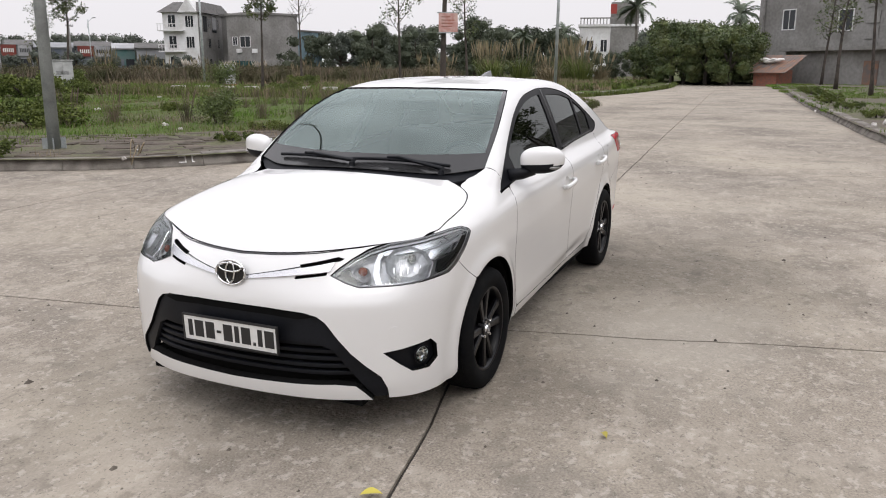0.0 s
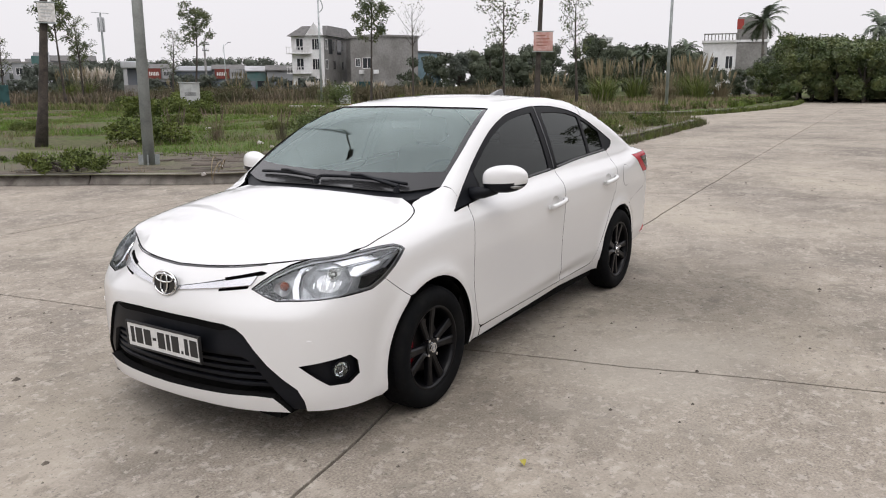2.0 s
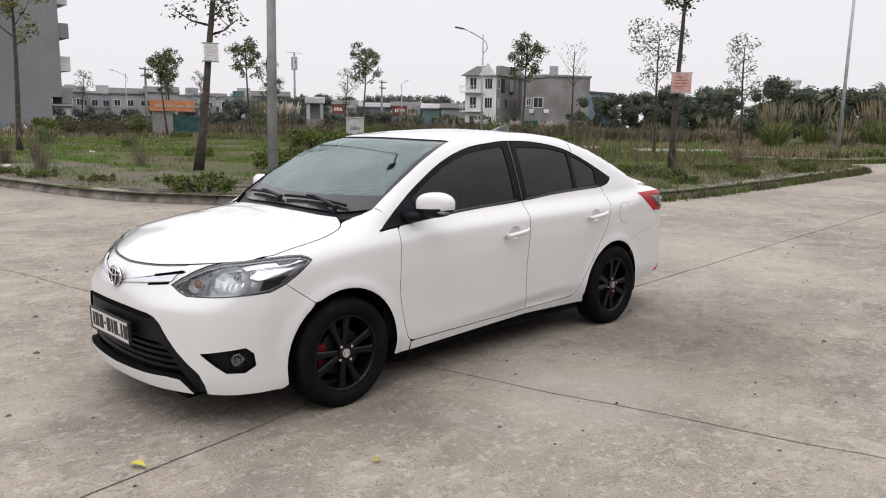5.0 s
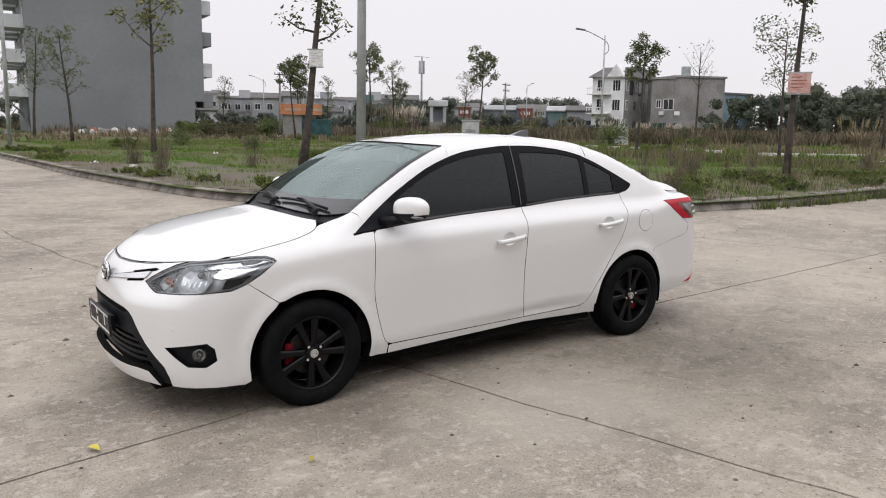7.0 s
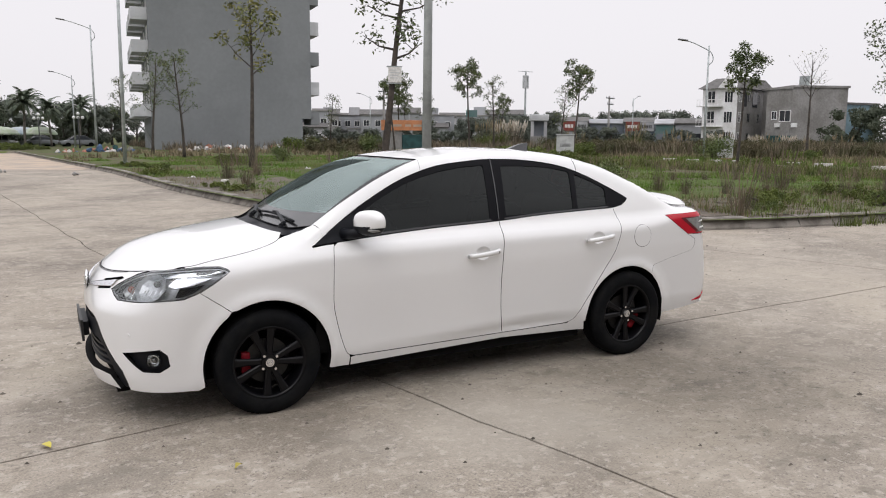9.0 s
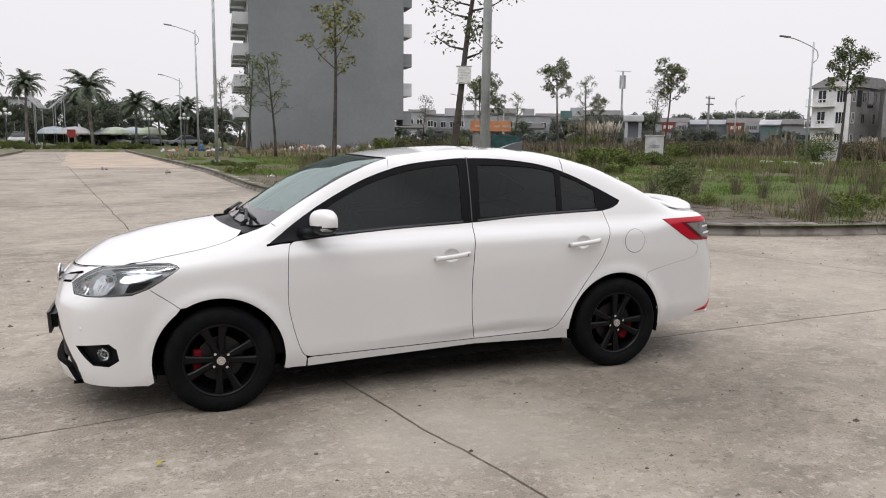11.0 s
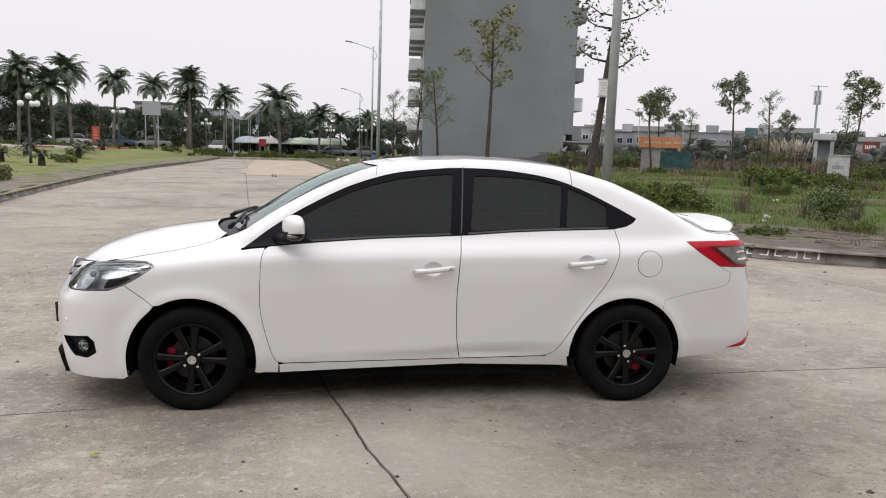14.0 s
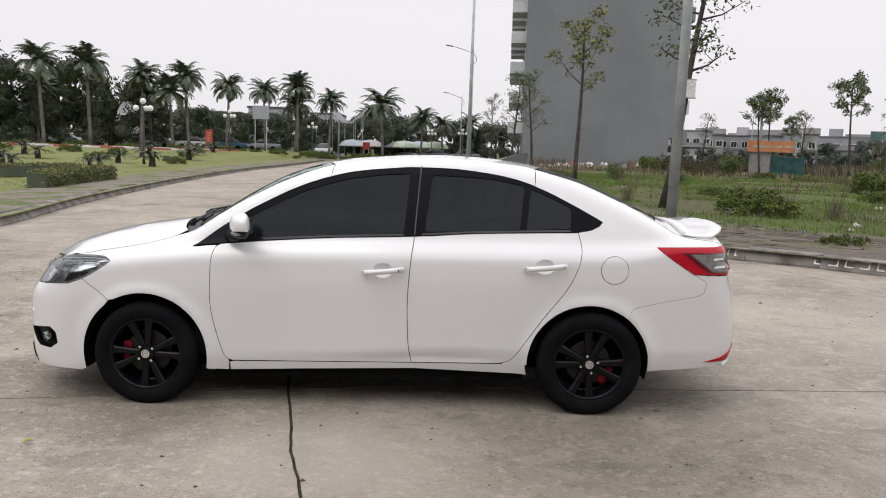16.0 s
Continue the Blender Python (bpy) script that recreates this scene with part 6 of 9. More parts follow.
    return lamp


def panel_one(name, outline, material, parent, side, step, gap, offset, rim, label="", hole=0.0):
    """A panel on the nose, on the near side (1) or the far side (-1)."""
    line = outline if side > 0 else mirror_uv(outline)
    holes = []
    if hole:
        p = polygon_in([(a * DEG, b) for a, b in [tuple(q) for q in resample([Vector(q) for q in line], 0.6, True)]], hole)
        holes = [[(a / DEG, b) for a, b in [tuple(q) for q in p]]]
    return panel(name, "nose", line, material, parent, step=step, gap=gap, offset=offset, rim=rim, label=label, holes=holes)[0]


for side in (1, -1):
    head_lamp(side)
    turn = flip_y if side < 0 else (lambda m: m)
    bm = bmesh.new()
    m = turn(at_nose(44.4, 0.372, -0.012))
    dish(bm, 0.033, 0.022, m)
    fog = part("fog_lamp", bm, M_SILVER, front_bumper, "round clear fog lamp", smooth=True)
    bm = bmesh.new()
    rim_line = [m @ Vector((0.038 * math.cos(a * math.pi / 12), 0.038 * math.sin(a * math.pi / 12), 0.0)) for a in range(25)]
    v, f = tube(rim_line, 0.004, 6, False)
    link_mesh("lamp_ring", v, f, M_BLACKPL, fog, smooth=True)
    bm = bmesh.new()
    bmesh.ops.create_uvsphere(bm, u_segments=18, v_segments=10, radius=0.036, matrix=m @ Matrix.Diagonal((1, 1, 0.25, 1)))
    part("lamp_glass", bm, M_LENS, fog, smooth=True)
    bm = bmesh.new()
    bmesh.ops.create_uvsphere(bm, u_segments=10, v_segments=6, radius=0.011, matrix=m @ Matrix.Translation((0, 0, -0.006)))
    part("bulb", bm, M_SMOKE, fog, smooth=True)


def badge():
    """The oval nose badge as plain chrome loops."""
    m = at_nose(0, 0.707, 0.016)
    up = Matrix.Translation(m.translation) @ look((0, 0, 0), (1, 0, -0.12)).to_3x3().to_4x4() @ pose(0, 0, 0, 0, 0, 0)

    def ring(rx, ry, r, cy=0.0, z=0.0):
        return tube([up @ Vector((rx * math.cos(a * math.pi / 20), cy + ry * math.sin(a * math.pi / 20), z)) for a in range(41)], r, 8, False)
    bm = bmesh.new()
    bmesh.ops.create_cone(bm, cap_ends=True, segments=40, radius1=1, radius2=1, depth=0.012, matrix=up @ Matrix.Diagonal((0.072, 0.05, 1, 1)))
    b = part("badge", bm, M_GLOSSBLACK, front_bumper, "oval badge with a black ground and chrome loops")
    link_mesh("chrome_ring", *joined(ring(0.074, 0.052, 0.0055, 0, 0.006), ring(0.022, 0.044, 0.0042, 0.0, 0.010), ring(0.056, 0.018, 0.0042, 0.022, 0.010)), M_CHROME, b, smooth=True)


badge()


def number_plate():
    m = Matrix.Translation((-2.190, -0.010, 0.462)) @ look((0, 0, 0), (1, 0, 0.04)).to_3x3().to_4x4()
    plate = box_part("number_plate", (-0.24, -0.056, -0.004), (0.24, 0.056, 0.004), M_PLATE, front_bumper, 0.003, m, "white number plate with dark bars in a dark frame")
    bm = bmesh.new()
    for lo, hi in (((-0.245, -0.061, -0.006), (0.245, -0.055, 0.008)), ((-0.245, 0.055, -0.006), (0.245, 0.061, 0.008)), ((-0.245, -0.055, -0.006), (-0.239, 0.055, 0.008)), ((0.239, -0.055, -0.006), (0.245, 0.055, 0.008))):
        add_box(bm, lo, hi, m=m)
    part("plate_frame", bm, M_INK, plate)
    x = -0.215
    for w in (0.022, 0.045, 0.045, 0.022, 0.045, 0.022, 0.045, 0.012, 0.022, 0.045):
        h0, h1 = (-0.006, 0.006) if w == 0.022 and abs(x + 0.215) > 0.1 and abs(x + 0.05) < 0.03 else (-0.036, 0.038)
        if w == 0.012:
            h0, h1 = -0.036, -0.022
        box_part("plate_bar", (x, h0, 0.0042), (x + w, h1, 0.0062), M_INK, plate, m=m)
        x += w + 0.013
    box_part("plate_bracket", (-0.20, -0.04, -0.035), (0.20, 0.04, -0.005), M_BLACKPL, plate, m=m)


number_plate()


# ---- handles, mirrors, wipers, aerial ----
def handle(x, z, door, side):
    """A pull handle over a shallow cup."""
    y = float(on_body("side", [(x, z)])[0, 1]) * side
    out = -side
    path = [Vector((x - 0.115 + 0.0, y + out * 0.006, z - 0.010)), Vector((x - 0.095, y + out * 0.03, z - 0.008)), Vector((x, y + out * 0.040, z)), Vector((x + 0.085, y + out * 0.033, z + 0.008)), Vector((x + 0.112, y + out * 0.006, z + 0.010))]
    fine = [Vector(q) for q in spline(path, 0.012)]
    v, f = tube(fine, [0.013 if 0 < i < len(fine) - 1 else 0.010 for i in range(len(fine))], 10)
    v = [Vector((q.x, y + (q.y - y) * 1.0, z + (q.z - z) * 1.15)) for q in v]
    h = link_mesh("handle", v, f, M_PAINT, door, smooth=True)
    return h


def handle_cup(c, doors):
    """The finger hollow behind a handle: a smooth shallow bowl in the door."""
    n, rings = 32, 6
    p, nrm = [], []
    for k in range(rings + 1):
        s = 1 - k / rings
        line = [(c[0] + 0.0545 * s * math.cos(2 * math.pi * a / n), c[1] + 0.0425 * s * math.sin(2 * math.pi * a / n)) for a in range(n)]
        q = on_body("side", line)
        p.append(q - normals(q) * (0.017 * (1 - s ** 2.6)))
    p = np.concatenate(p)
    faces = [(k * n + i, k * n + (i + 1) % n, (k + 1) * n + (i + 1) % n, (k + 1) * n + i) for k in range(rings) for i in range(n)]
    for side, door in ((1, doors[0]), (-1, doors[1])):
        fs = faces if side == 1 else [tuple(reversed(f)) for f in faces]
        link_mesh("handle_cup", [(v[0], v[1] * side, v[2]) for v in p], fs, M_PAINT, door, smooth=True)


handle_cup(CUPS[0], front_doors)
handle_cup(CUPS[1], rear_doors)
for x, z, doors in ((0.093, 0.818, front_doors), (1.005, 0.857, rear_doors)):
    handle(x, z, doors[0], 1)
    handle(x, z, doors[1], -1)
bm = bmesh.new()
yk = float(on_body("side", [(0.165, 0.826)])[0, 1])
bmesh.ops.create_cone(bm, cap_ends=True, segments=14, radius1=0.0085, radius2=0.0085, depth=0.006, matrix=pose(0.175, yk - 0.043, 0.826, 90, 0, 0))
part("key_lock", bm, M_INK, front_doors[0])


def wing_mirror(side):
    """A door mirror: rounded white shell, black foot, signal lens, mirror glass."""
    door = front_doors[0 if side > 0 else 1]
    bm = bmesh.new()
    bmesh.ops.create_uvsphere(bm, u_segments=32, v_segments=20, radius=1.0)
    for v in bm.verts:
        x, y, z = v.co
        sx = math.copysign(abs(x) ** 0.75, x)
        sz = math.copysign(abs(z) ** 0.72, z)
        sy = math.copysign(abs(y) ** 0.80, y)
        taper = 1.0 - 0.20 * max(0.0, -sy) ** 2
        v.co = Vector((-0.690 + (0.046 * sx if sx > 0 else 0.066 * sx) * taper - 0.025 * sy * -1 * 0, -0.912 + 0.112 * sy, 1.060 + 0.072 * sz * taper + 0.012 * sy * -0.4))
        v.co.x += 0.030 * (-(v.co.y + 0.912) / 0.112)
        if side < 0:
            v.co.y = -v.co.y
    low = [f for f in bm.faces if f.calc_center_median().z < 1.040]
    for f in low:
        f.material_index = 1
    bmesh.ops.recalc_face_normals(bm, faces=bm.faces)
    shell = part("wing_mirror", bm, [M_PAINT, M_BLACKPL], door, "white door mirror with a black lower edge", smooth=True)
    foot = []
    foot.append(tube([Vector((-0.80, -0.755 * side * 1.0, 0.985)), Vector((-0.755, -0.82 * side, 0.99)), Vector((-0.71, -0.87 * side, 1.005))], [0.034, 0.030, 0.026], 10))
    link_mesh("mirror_foot", *joined(*foot), M_BLACKPL, shell, smooth=True)
    bm = bmesh.new()
    bmesh.ops.create_uvsphere(bm, u_segments=16, v_segments=8, radius=1.0, matrix=pose(-0.690, -0.972 * side, 1.024, 0, 0, -22 * side) @ Matrix.Diagonal((0.044, 0.036, 0.013, 1)))
    part("signal_lens", bm, M_SMOKE, shell, "smoked signal lens", smooth=True)
    bm = bmesh.new()
    add_box(bm, (-0.648, -0.962, 1.015), (-0.643, -0.842, 1.105), 0.002)
    if side < 0:
        bmesh.ops.scale(bm, vec=(1, -1, 1), verts=bm.verts)
    part("mirror_glass", bm, M_CHROME, shell)


wing_mirror(1)
wing_mirror(-1)
corner = [(-0.985, 0.933), (-0.93, 0.976), (-0.868, 1.017), (-0.80, 1.062), (-0.745, 1.095), (-0.72, 1.09), (-0.70, 0.958)]
panel("mirror_sail", "side", corner, M_BLACKPL, front_doors, step=0.025, gap=0.001, offset=0.001, rim=0.004, mirror=True, label="black corner piece behind the mirror")


def on_screen(x, y, off):
    p = on_body("top", [(x, y)])
    return Vector(p[0]) + Vector(normals(p)[0]) * off


def wiper(name_y0, name_y1, x0, x1, root):
    blade = [on_screen(x0 + (x1 - x0) * k / 8, name_y0 + (name_y1 - name_y0) * k / 8, 0.012) for k in range(9)]
    w = link_mesh("wiper", *tube(blade, 0.009, 6), M_BLACKPL, CAR, smooth=True)
    mid = blade[4] + Vector((0, 0, 0.014))
    link_mesh("wiper_arm", *tube([Vector(root), Vector(root) + Vector((0.02, 0, 0.016)), mid, blade[5] + Vector((0, 0, 0.012))], [0.016, 0.013, 0.009, 0.007], 6), M_BLACKPL, w, smooth=True)
    bm = bmesh.new()
    bmesh.ops.create_cone(bm, cap_ends=True, segments=12, radius1=0.018, radius2=0.013, depth=0.025, matrix=Matrix.Translation(root))
    part("wiper_pivot", bm, M_BLACKPL, w)


wiper(-0.52, 0.03, -1.02, -1.065, on_screen(-1.09, -0.50, 0.022))
wiper(0.05, 0.52, -1.075, -1.0, on_screen(-1.15, -0.02, 0.022))

def fin():
    """The aerial fin at the back of the roof."""
    bm = bmesh.new()
    z = float(on_body("top", [(0.86, 0)])[0, 2])
    pts = [(0.74, z - 0.005, 0.0), (0.80, z + 0.018, 0.0), (0.88, z + 0.045, 0), (0.955, z + 0.058, 0), (0.965, z + 0.052, 0), (0.94, z - 0.02, 0)]
    ring = []
    for s in (-1, 1):
        ring.append([bm.verts.new((x, s * (0.035 - 0.55 * max(0, zz - z)), zz)) for x, zz, _ in pts])
    bm.faces.new(ring[0])
    bm.faces.new(list(reversed(ring[1])))
    for i in range(len(pts)):
        j = (i + 1) % len(pts)
        bm.faces.new((ring[0][j], ring[0][i], ring[1][i], ring[1][j]))
    bmesh.ops.recalc_face_normals(bm, faces=bm.faces)
    bmesh.ops.bevel(bm, geom=list(bm.edges), offset=0.004, segments=2, affect="EDGES", profile=0.5)
    part("aerial_fin", bm, M_GLOSSBLACK, CAR, "black shark-fin aerial")


fin()


# ---- wheels ----
def lathe(profile_rz, seg=48):
    """A ring turned about the y axis; the profile lists (y, radius)."""
    verts, faces = [], []
    n = len(profile_rz)
    for k in range(seg):
        a = 2 * math.pi * k / seg
        verts += [(r * math.cos(a), y, r * math.sin(a)) for y, r in profile_rz]
    for k in range(seg):
        for i in range(n - 1):
            j = ((k + 1) % seg) * n
            faces.append((k * n + i, j + i, j + i + 1, k * n + i + 1))
    return verts, faces


def wheel():
    """Outer side towards -y; black eight-spoke wheel with a silver cap, red caliper behind the front one."""
    h = new("wheel")
    h.parent = CAR
    tyre = [(0.085, 0.205), (0.088, 0.225), (0.093, 0.25), (0.090, 0.275), (0.075, 0.293), (0.05, 0.3005), (0.0, 0.303), (-0.05, 0.3005), (-0.075, 0.293), (-0.090, 0.275), (-0.0945, 0.25), (-0.090, 0.228), (-0.084, 0.212), (-0.078, 0.205)]
    link_mesh("tyre", *lathe(tyre, 72), M_TYRE, h, smooth=True)
    bm = bmesh.new()
    for k in range(72):
        for y0 in (-0.040, 0.0, 0.040):
            add_box(bm, (-0.0085, y0 - 0.016, 0.2955), (0.0085, y0 + 0.016, 0.3034 if y0 == 0 else 0.3012), m=pose(0, 0, 0, 0, 5 * k + (2.5 if y0 == 0 else 0), 0))
    part("tread", bm, M_TYRE, h)
    rim = [(-0.078, 0.209), (-0.082, 0.205), (-0.078, 0.196), (-0.06, 0.190), (0.0, 0.178), (0.07, 0.185), (0.08, 0.208)]
    link_mesh("rim", *lathe(rim, 64), M_RIM, h, smooth=True)
    for k in range(8):
        a = 45 * k + (7 if k % 2 else -7) + 12
        bm = bmesh.new()
        rows = []
        for r, w, y, d in ((0.028, 0.020, -0.062, 0.03), (0.07, 0.017, -0.064, 0.028), (0.13, 0.019, -0.066, 0.026), (0.178, 0.023, -0.070, 0.022), (0.195, 0.028, -0.070, 0.016)):
            rows.append([bm.verts.new(q) for q in ((r, y + d, -w), (r, y + 0.006, -w), (r, y, -w * 0.62), (r, y, w * 0.62), (r, y + 0.006, w), (r, y + d, w))])
        for p, q in zip(rows, rows[1:]):
            for i in range(6):
                bm.faces.new((p[i], p[(i + 1) % 6], q[(i + 1) % 6], q[i]))
        bm.faces.new(rows[0])
        bm.faces.new(list(reversed(rows[-1])))
        bmesh.ops.recalc_face_normals(bm, faces=bm.faces)
        bmesh.ops.transform(bm, matrix=pose(0, 0, 0, 0, a, 0), verts=bm.verts)
        part("spoke", bm, M_RIM, h)
    bm = bmesh.new()
    bmesh.ops.create_cone(bm, cap_ends=True, segments=32, radius1=0.052, radius2=0.044, depth=0.03, matrix=pose(0, -0.055, 0, 90, 0, 0))
    part("hub", bm, M_RIM, h, smooth=False)
    bm = bmesh.new()
    bmesh.ops.create_cone(bm, cap_ends=True, segments=28, radius1=0.027, radius2=0.024, depth=0.012, matrix=pose(0, -0.074, 0, 90, 0, 0))
    cap = part("centre_cap", bm, M_CHROME, h, "silver centre cap")
    link_mesh("cap_ring", *joined(tube([(0.016 * math.cos(a * math.pi / 12), -0.081, 0.016 * math.sin(a * math.pi / 12)) for a in range(25)], 0.002, 6, False),
                                  tube([(-0.011, -0.081, -0.004), (0.0, -0.081, 0.006), (0.011, -0.081, -0.002)], 0.002, 6)), M_BEZEL, cap)
    for k in range(4):
        bm = bmesh.new()
        a = math.radians(90 * k + 38)
        bmesh.ops.create_cone(bm, cap_ends=True, segments=10, radius1=0.0095, radius2=0.0075, depth=0.02, matrix=pose(0.050 * math.cos(a), -0.067, 0.050 * math.sin(a), 90, 0, 0))
        part("wheel_nut", bm, M_CHROME, h)
    bm = bmesh.new()
    bmesh.ops.create_cone(bm, cap_ends=True, segments=36, radius1=0.128, radius2=0.128, depth=0.02, matrix=pose(0, -0.005, 0, 90, 0, 0))
    part("brake_disc", bm, M_DISC, h)
    bm = bmesh.new()
    bmesh.ops.create_cone(bm, cap_ends=True, segments=36, radius1=0.182, radius2=0.182, depth=0.01, matrix=pose(0, 0.055, 0, 90, 0, 0))
    part("back_plate", bm, M_DARKIN, h)
    return h


def caliper(w, a):
    bm = bmesh.new()
    add_box(bm, (0.095, -0.03, -0.062), (0.15, 0.03, 0.062), 0.015, pose(0, 0, 0, 0, a, 0))
    part("brake_caliper", bm, M_CALIPER, w, "red brake caliper")


WHEEL_Y = 0.742
w_fl = wheel()
w_fl.matrix_basis = pose(-1.275, -WHEEL_Y - 0.012, 0.299)
w_rl = copy_thing(w_fl, pose(1.275, -WHEEL_Y - 0.012, 0.299, 0, 23, 0))
w_fr = copy_thing(w_fl, pose(-1.275, WHEEL_Y, 0.299, 0, 0, 180))
w_rr = copy_thing(w_fl, pose(1.275, WHEEL_Y, 0.299, 0, 0, 180))
caliper(w_fl, 180), caliper(w_rl, 10), caliper(w_fr, 0), caliper(w_rr, 180)


# ---- inside and underneath ----
def innards():
    for cx, r in ((-1.275, 0.352), (1.265, 0.338)):
        for side in (-1, 1):
            verts, faces = [], []
            for k in range(25):
                a = math.radians(-14 + 208 * k / 24)
                for y in (0.50, 0.822):
                    verts.append((cx + r * math.cos(a) * (1.0 if y > 0.6 else 1.0), side * y, 0.295 + r * math.sin(a)))
            faces = [(2 * k, 2 * k + 1, 2 * k + 3, 2 * k + 2) for k in range(24)]
            n = len(verts)
            faces.append(tuple(range(0, n, 2)))
            link_mesh("wheel_liner", verts, faces, M_DARKIN, CAR)
    bm = bmesh.new()
    add_box(bm, (-0.90, -0.76, 0.175), (0.90, 0.76, 0.26))
    add_box(bm, (-2.05, -0.56, 0.17), (-0.90, 0.56, 0.27))
    add_box(bm, (0.90, -0.56, 0.20), (1.78, 0.56, 0.30))
    add_box(bm, (-2.0, -0.49, 0.27), (-1.0, 0.49, 0.68))
    add_box(bm, (1.5, -0.49, 0.30), (2.05, 0.49, 0.92))
    part("underbody", bm, M_DARKIN, CAR, "dark underbody")
    # near-black sheets behind the panels, added to keep the gaps dark
    backing = [(-1.0, 0.30), (-1.0, 0.88), (-0.9, 0.93), (0.26, 0.98), (1.19, 1.02), (1.30, 0.98), (1.30, 0.68), (0.95, 0.60), (0.85, 0.30)]
    panel("door_lining", "side", backing, M_DARKIN, CAR, step=0.08, gap=0, offset=-0.030, rim=0, mirror=True)
    panel("wing_lining", "side", [(-1.40, 0.70), (-1.40, 0.80), (-1.05, 0.92), (-0.85, 0.92), (-0.85, 0.30), (-0.90, 0.30), (-0.93, 0.5), (-1.05, 0.62), (-1.25, 0.68), (-1.45, 0.65)], M_DARKIN, CAR, step=0.06, gap=0, offset=-0.022, rim=0, mirror=True)
    panel("hood_lining", "top", [(-2.04, -0.30), (-1.62, -0.46), (-1.45, -0.70), (-1.2, -0.72), (-1.0, -0.62), (-1.0, 0.62), (-1.2, 0.72), (-1.45, 0.70), (-1.62, 0.46), (-2.04, 0.30)], M_DARKIN, CAR, step=0.1, gap=0, offset=-0.035, rim=0)
    # dashboard, wheel, seats
    bm = bmesh.new()
    add_box(bm, (-0.95, -0.66, 0.66), (-0.42, 0.66, 0.955), 0.06)
    dash = part("dashboard", bm, M_CABIN, CAR, "dark grey dashboard", smooth=False)
    bm = bmesh.new()
    add_box(bm, (-0.72, -0.52, 0.93), (-0.46, -0.20, 1.005), 0.03)
    part("dial_cowl", bm, M_CABIN, dash)
    ring = [Vector((0.0, 0.185 * math.cos(a * math.pi / 16), 0.185 * math.sin(a * math.pi / 16))) for a in range(33)]
    tilt = Matrix.Translation((-0.36, -0.36, 0.93)) @ pose(0, 0, 0, 0, -22, 0)
    v, f = tube([tilt @ q for q in ring], 0.016, 8, False)
    sw = link_mesh("steering_wheel", v, f, M_TRIM, CAR, smooth=True)
    link_mesh("wheel_boss", *joined(tube([tilt @ Vector((0, 0, 0)), tilt @ Vector((-0.06, 0, 0))], [0.06, 0.05], 12), tube([tilt @ Vector((0, -0.18, 0)), tilt @ Vector((0, 0.18, 0))], 0.018, 6),
                                    tube([tilt @ Vector((0, 0, 0)), tilt @ Vector((0, 0, -0.18))], 0.018, 6)), M_CABIN, sw)
    for y in (-0.36, 0.36):
        bm = bmesh.new()
        add_box(bm, (-0.18, y - 0.24, 0.30), (0.36, y + 0.24, 0.56), 0.07)
        seat = part("front_seat", bm, M_SEAT, CAR, "brown front seat", smooth=True)
        bm = bmesh.new()
        add_box(bm, (-0.08, -0.23, 0.0), (0.08, 0.23, 0.62), 0.06, pose(0.33, y, 0.50, 0, 16, 0))
        part("seat_back", bm, M_SEAT, seat, smooth=True)
        bm = bmesh.new()
        add_box(bm, (-0.05, -0.13, 0.0), (0.05, 0.13, 0.19), 0.04, pose(0.50, y, 1.12, 0, 12, 0))
        part("head_rest", bm, M_SEAT, seat, smooth=True)
    bm = bmesh.new()
    add_box(bm, (0.75, -0.62, 0.30), (1.25, 0.62, 0.58), 0.07)
    seat = part("rear_seat", bm, M_SEAT, CAR, "brown rear bench", smooth=True)
    bm = bmesh.new()
    add_box(bm, (-0.08, -0.62, 0.0), (0.08, 0.62, 0.58), 0.06, pose(1.22, 0, 0.50, 0, 18, 0))
    part("seat_back", bm, M_SEAT, seat, smooth=True)
    bm = bmesh.new()
    add_box(bm, (1.35, -0.58, 0.93), (1.72, 0.58, 0.97), 0.01)
    part("parcel_shelf", bm, M_CABIN, CAR)
    panel("headlining", "top", [(-0.20, -0.52), (0.95, -0.50), (0.95, 0.50), (-0.20, 0.52)], M_CABIN, CAR, step=0.12, gap=0, offset=-0.03, rim=0)
    bm = bmesh.new()
    add_box(bm, (-0.30, -0.11, 1.27), (-0.27, 0.11, 1.33), 0.012)
    part("inner_mirror", bm, M_TRIM, CAR)


innards()


# ---- more of the plots: far trees, scrub, weeds, grass ----
def lump(rng, c, r):
    """A small uneven clump of dense twigs and leaves."""
    bm = bmesh.new()
    bmesh.ops.create_icosphere(bm, subdivisions=2, radius=r)
    for v in bm.verts:
        v.co = v.co * rng.uniform(0.72, 1.15) + Vector(c)
    verts, faces = [tuple(v.co) for v in bm.verts], [tuple(v.index for v in f.verts) for f in bm.faces]
    bm.free()
    return verts, faces


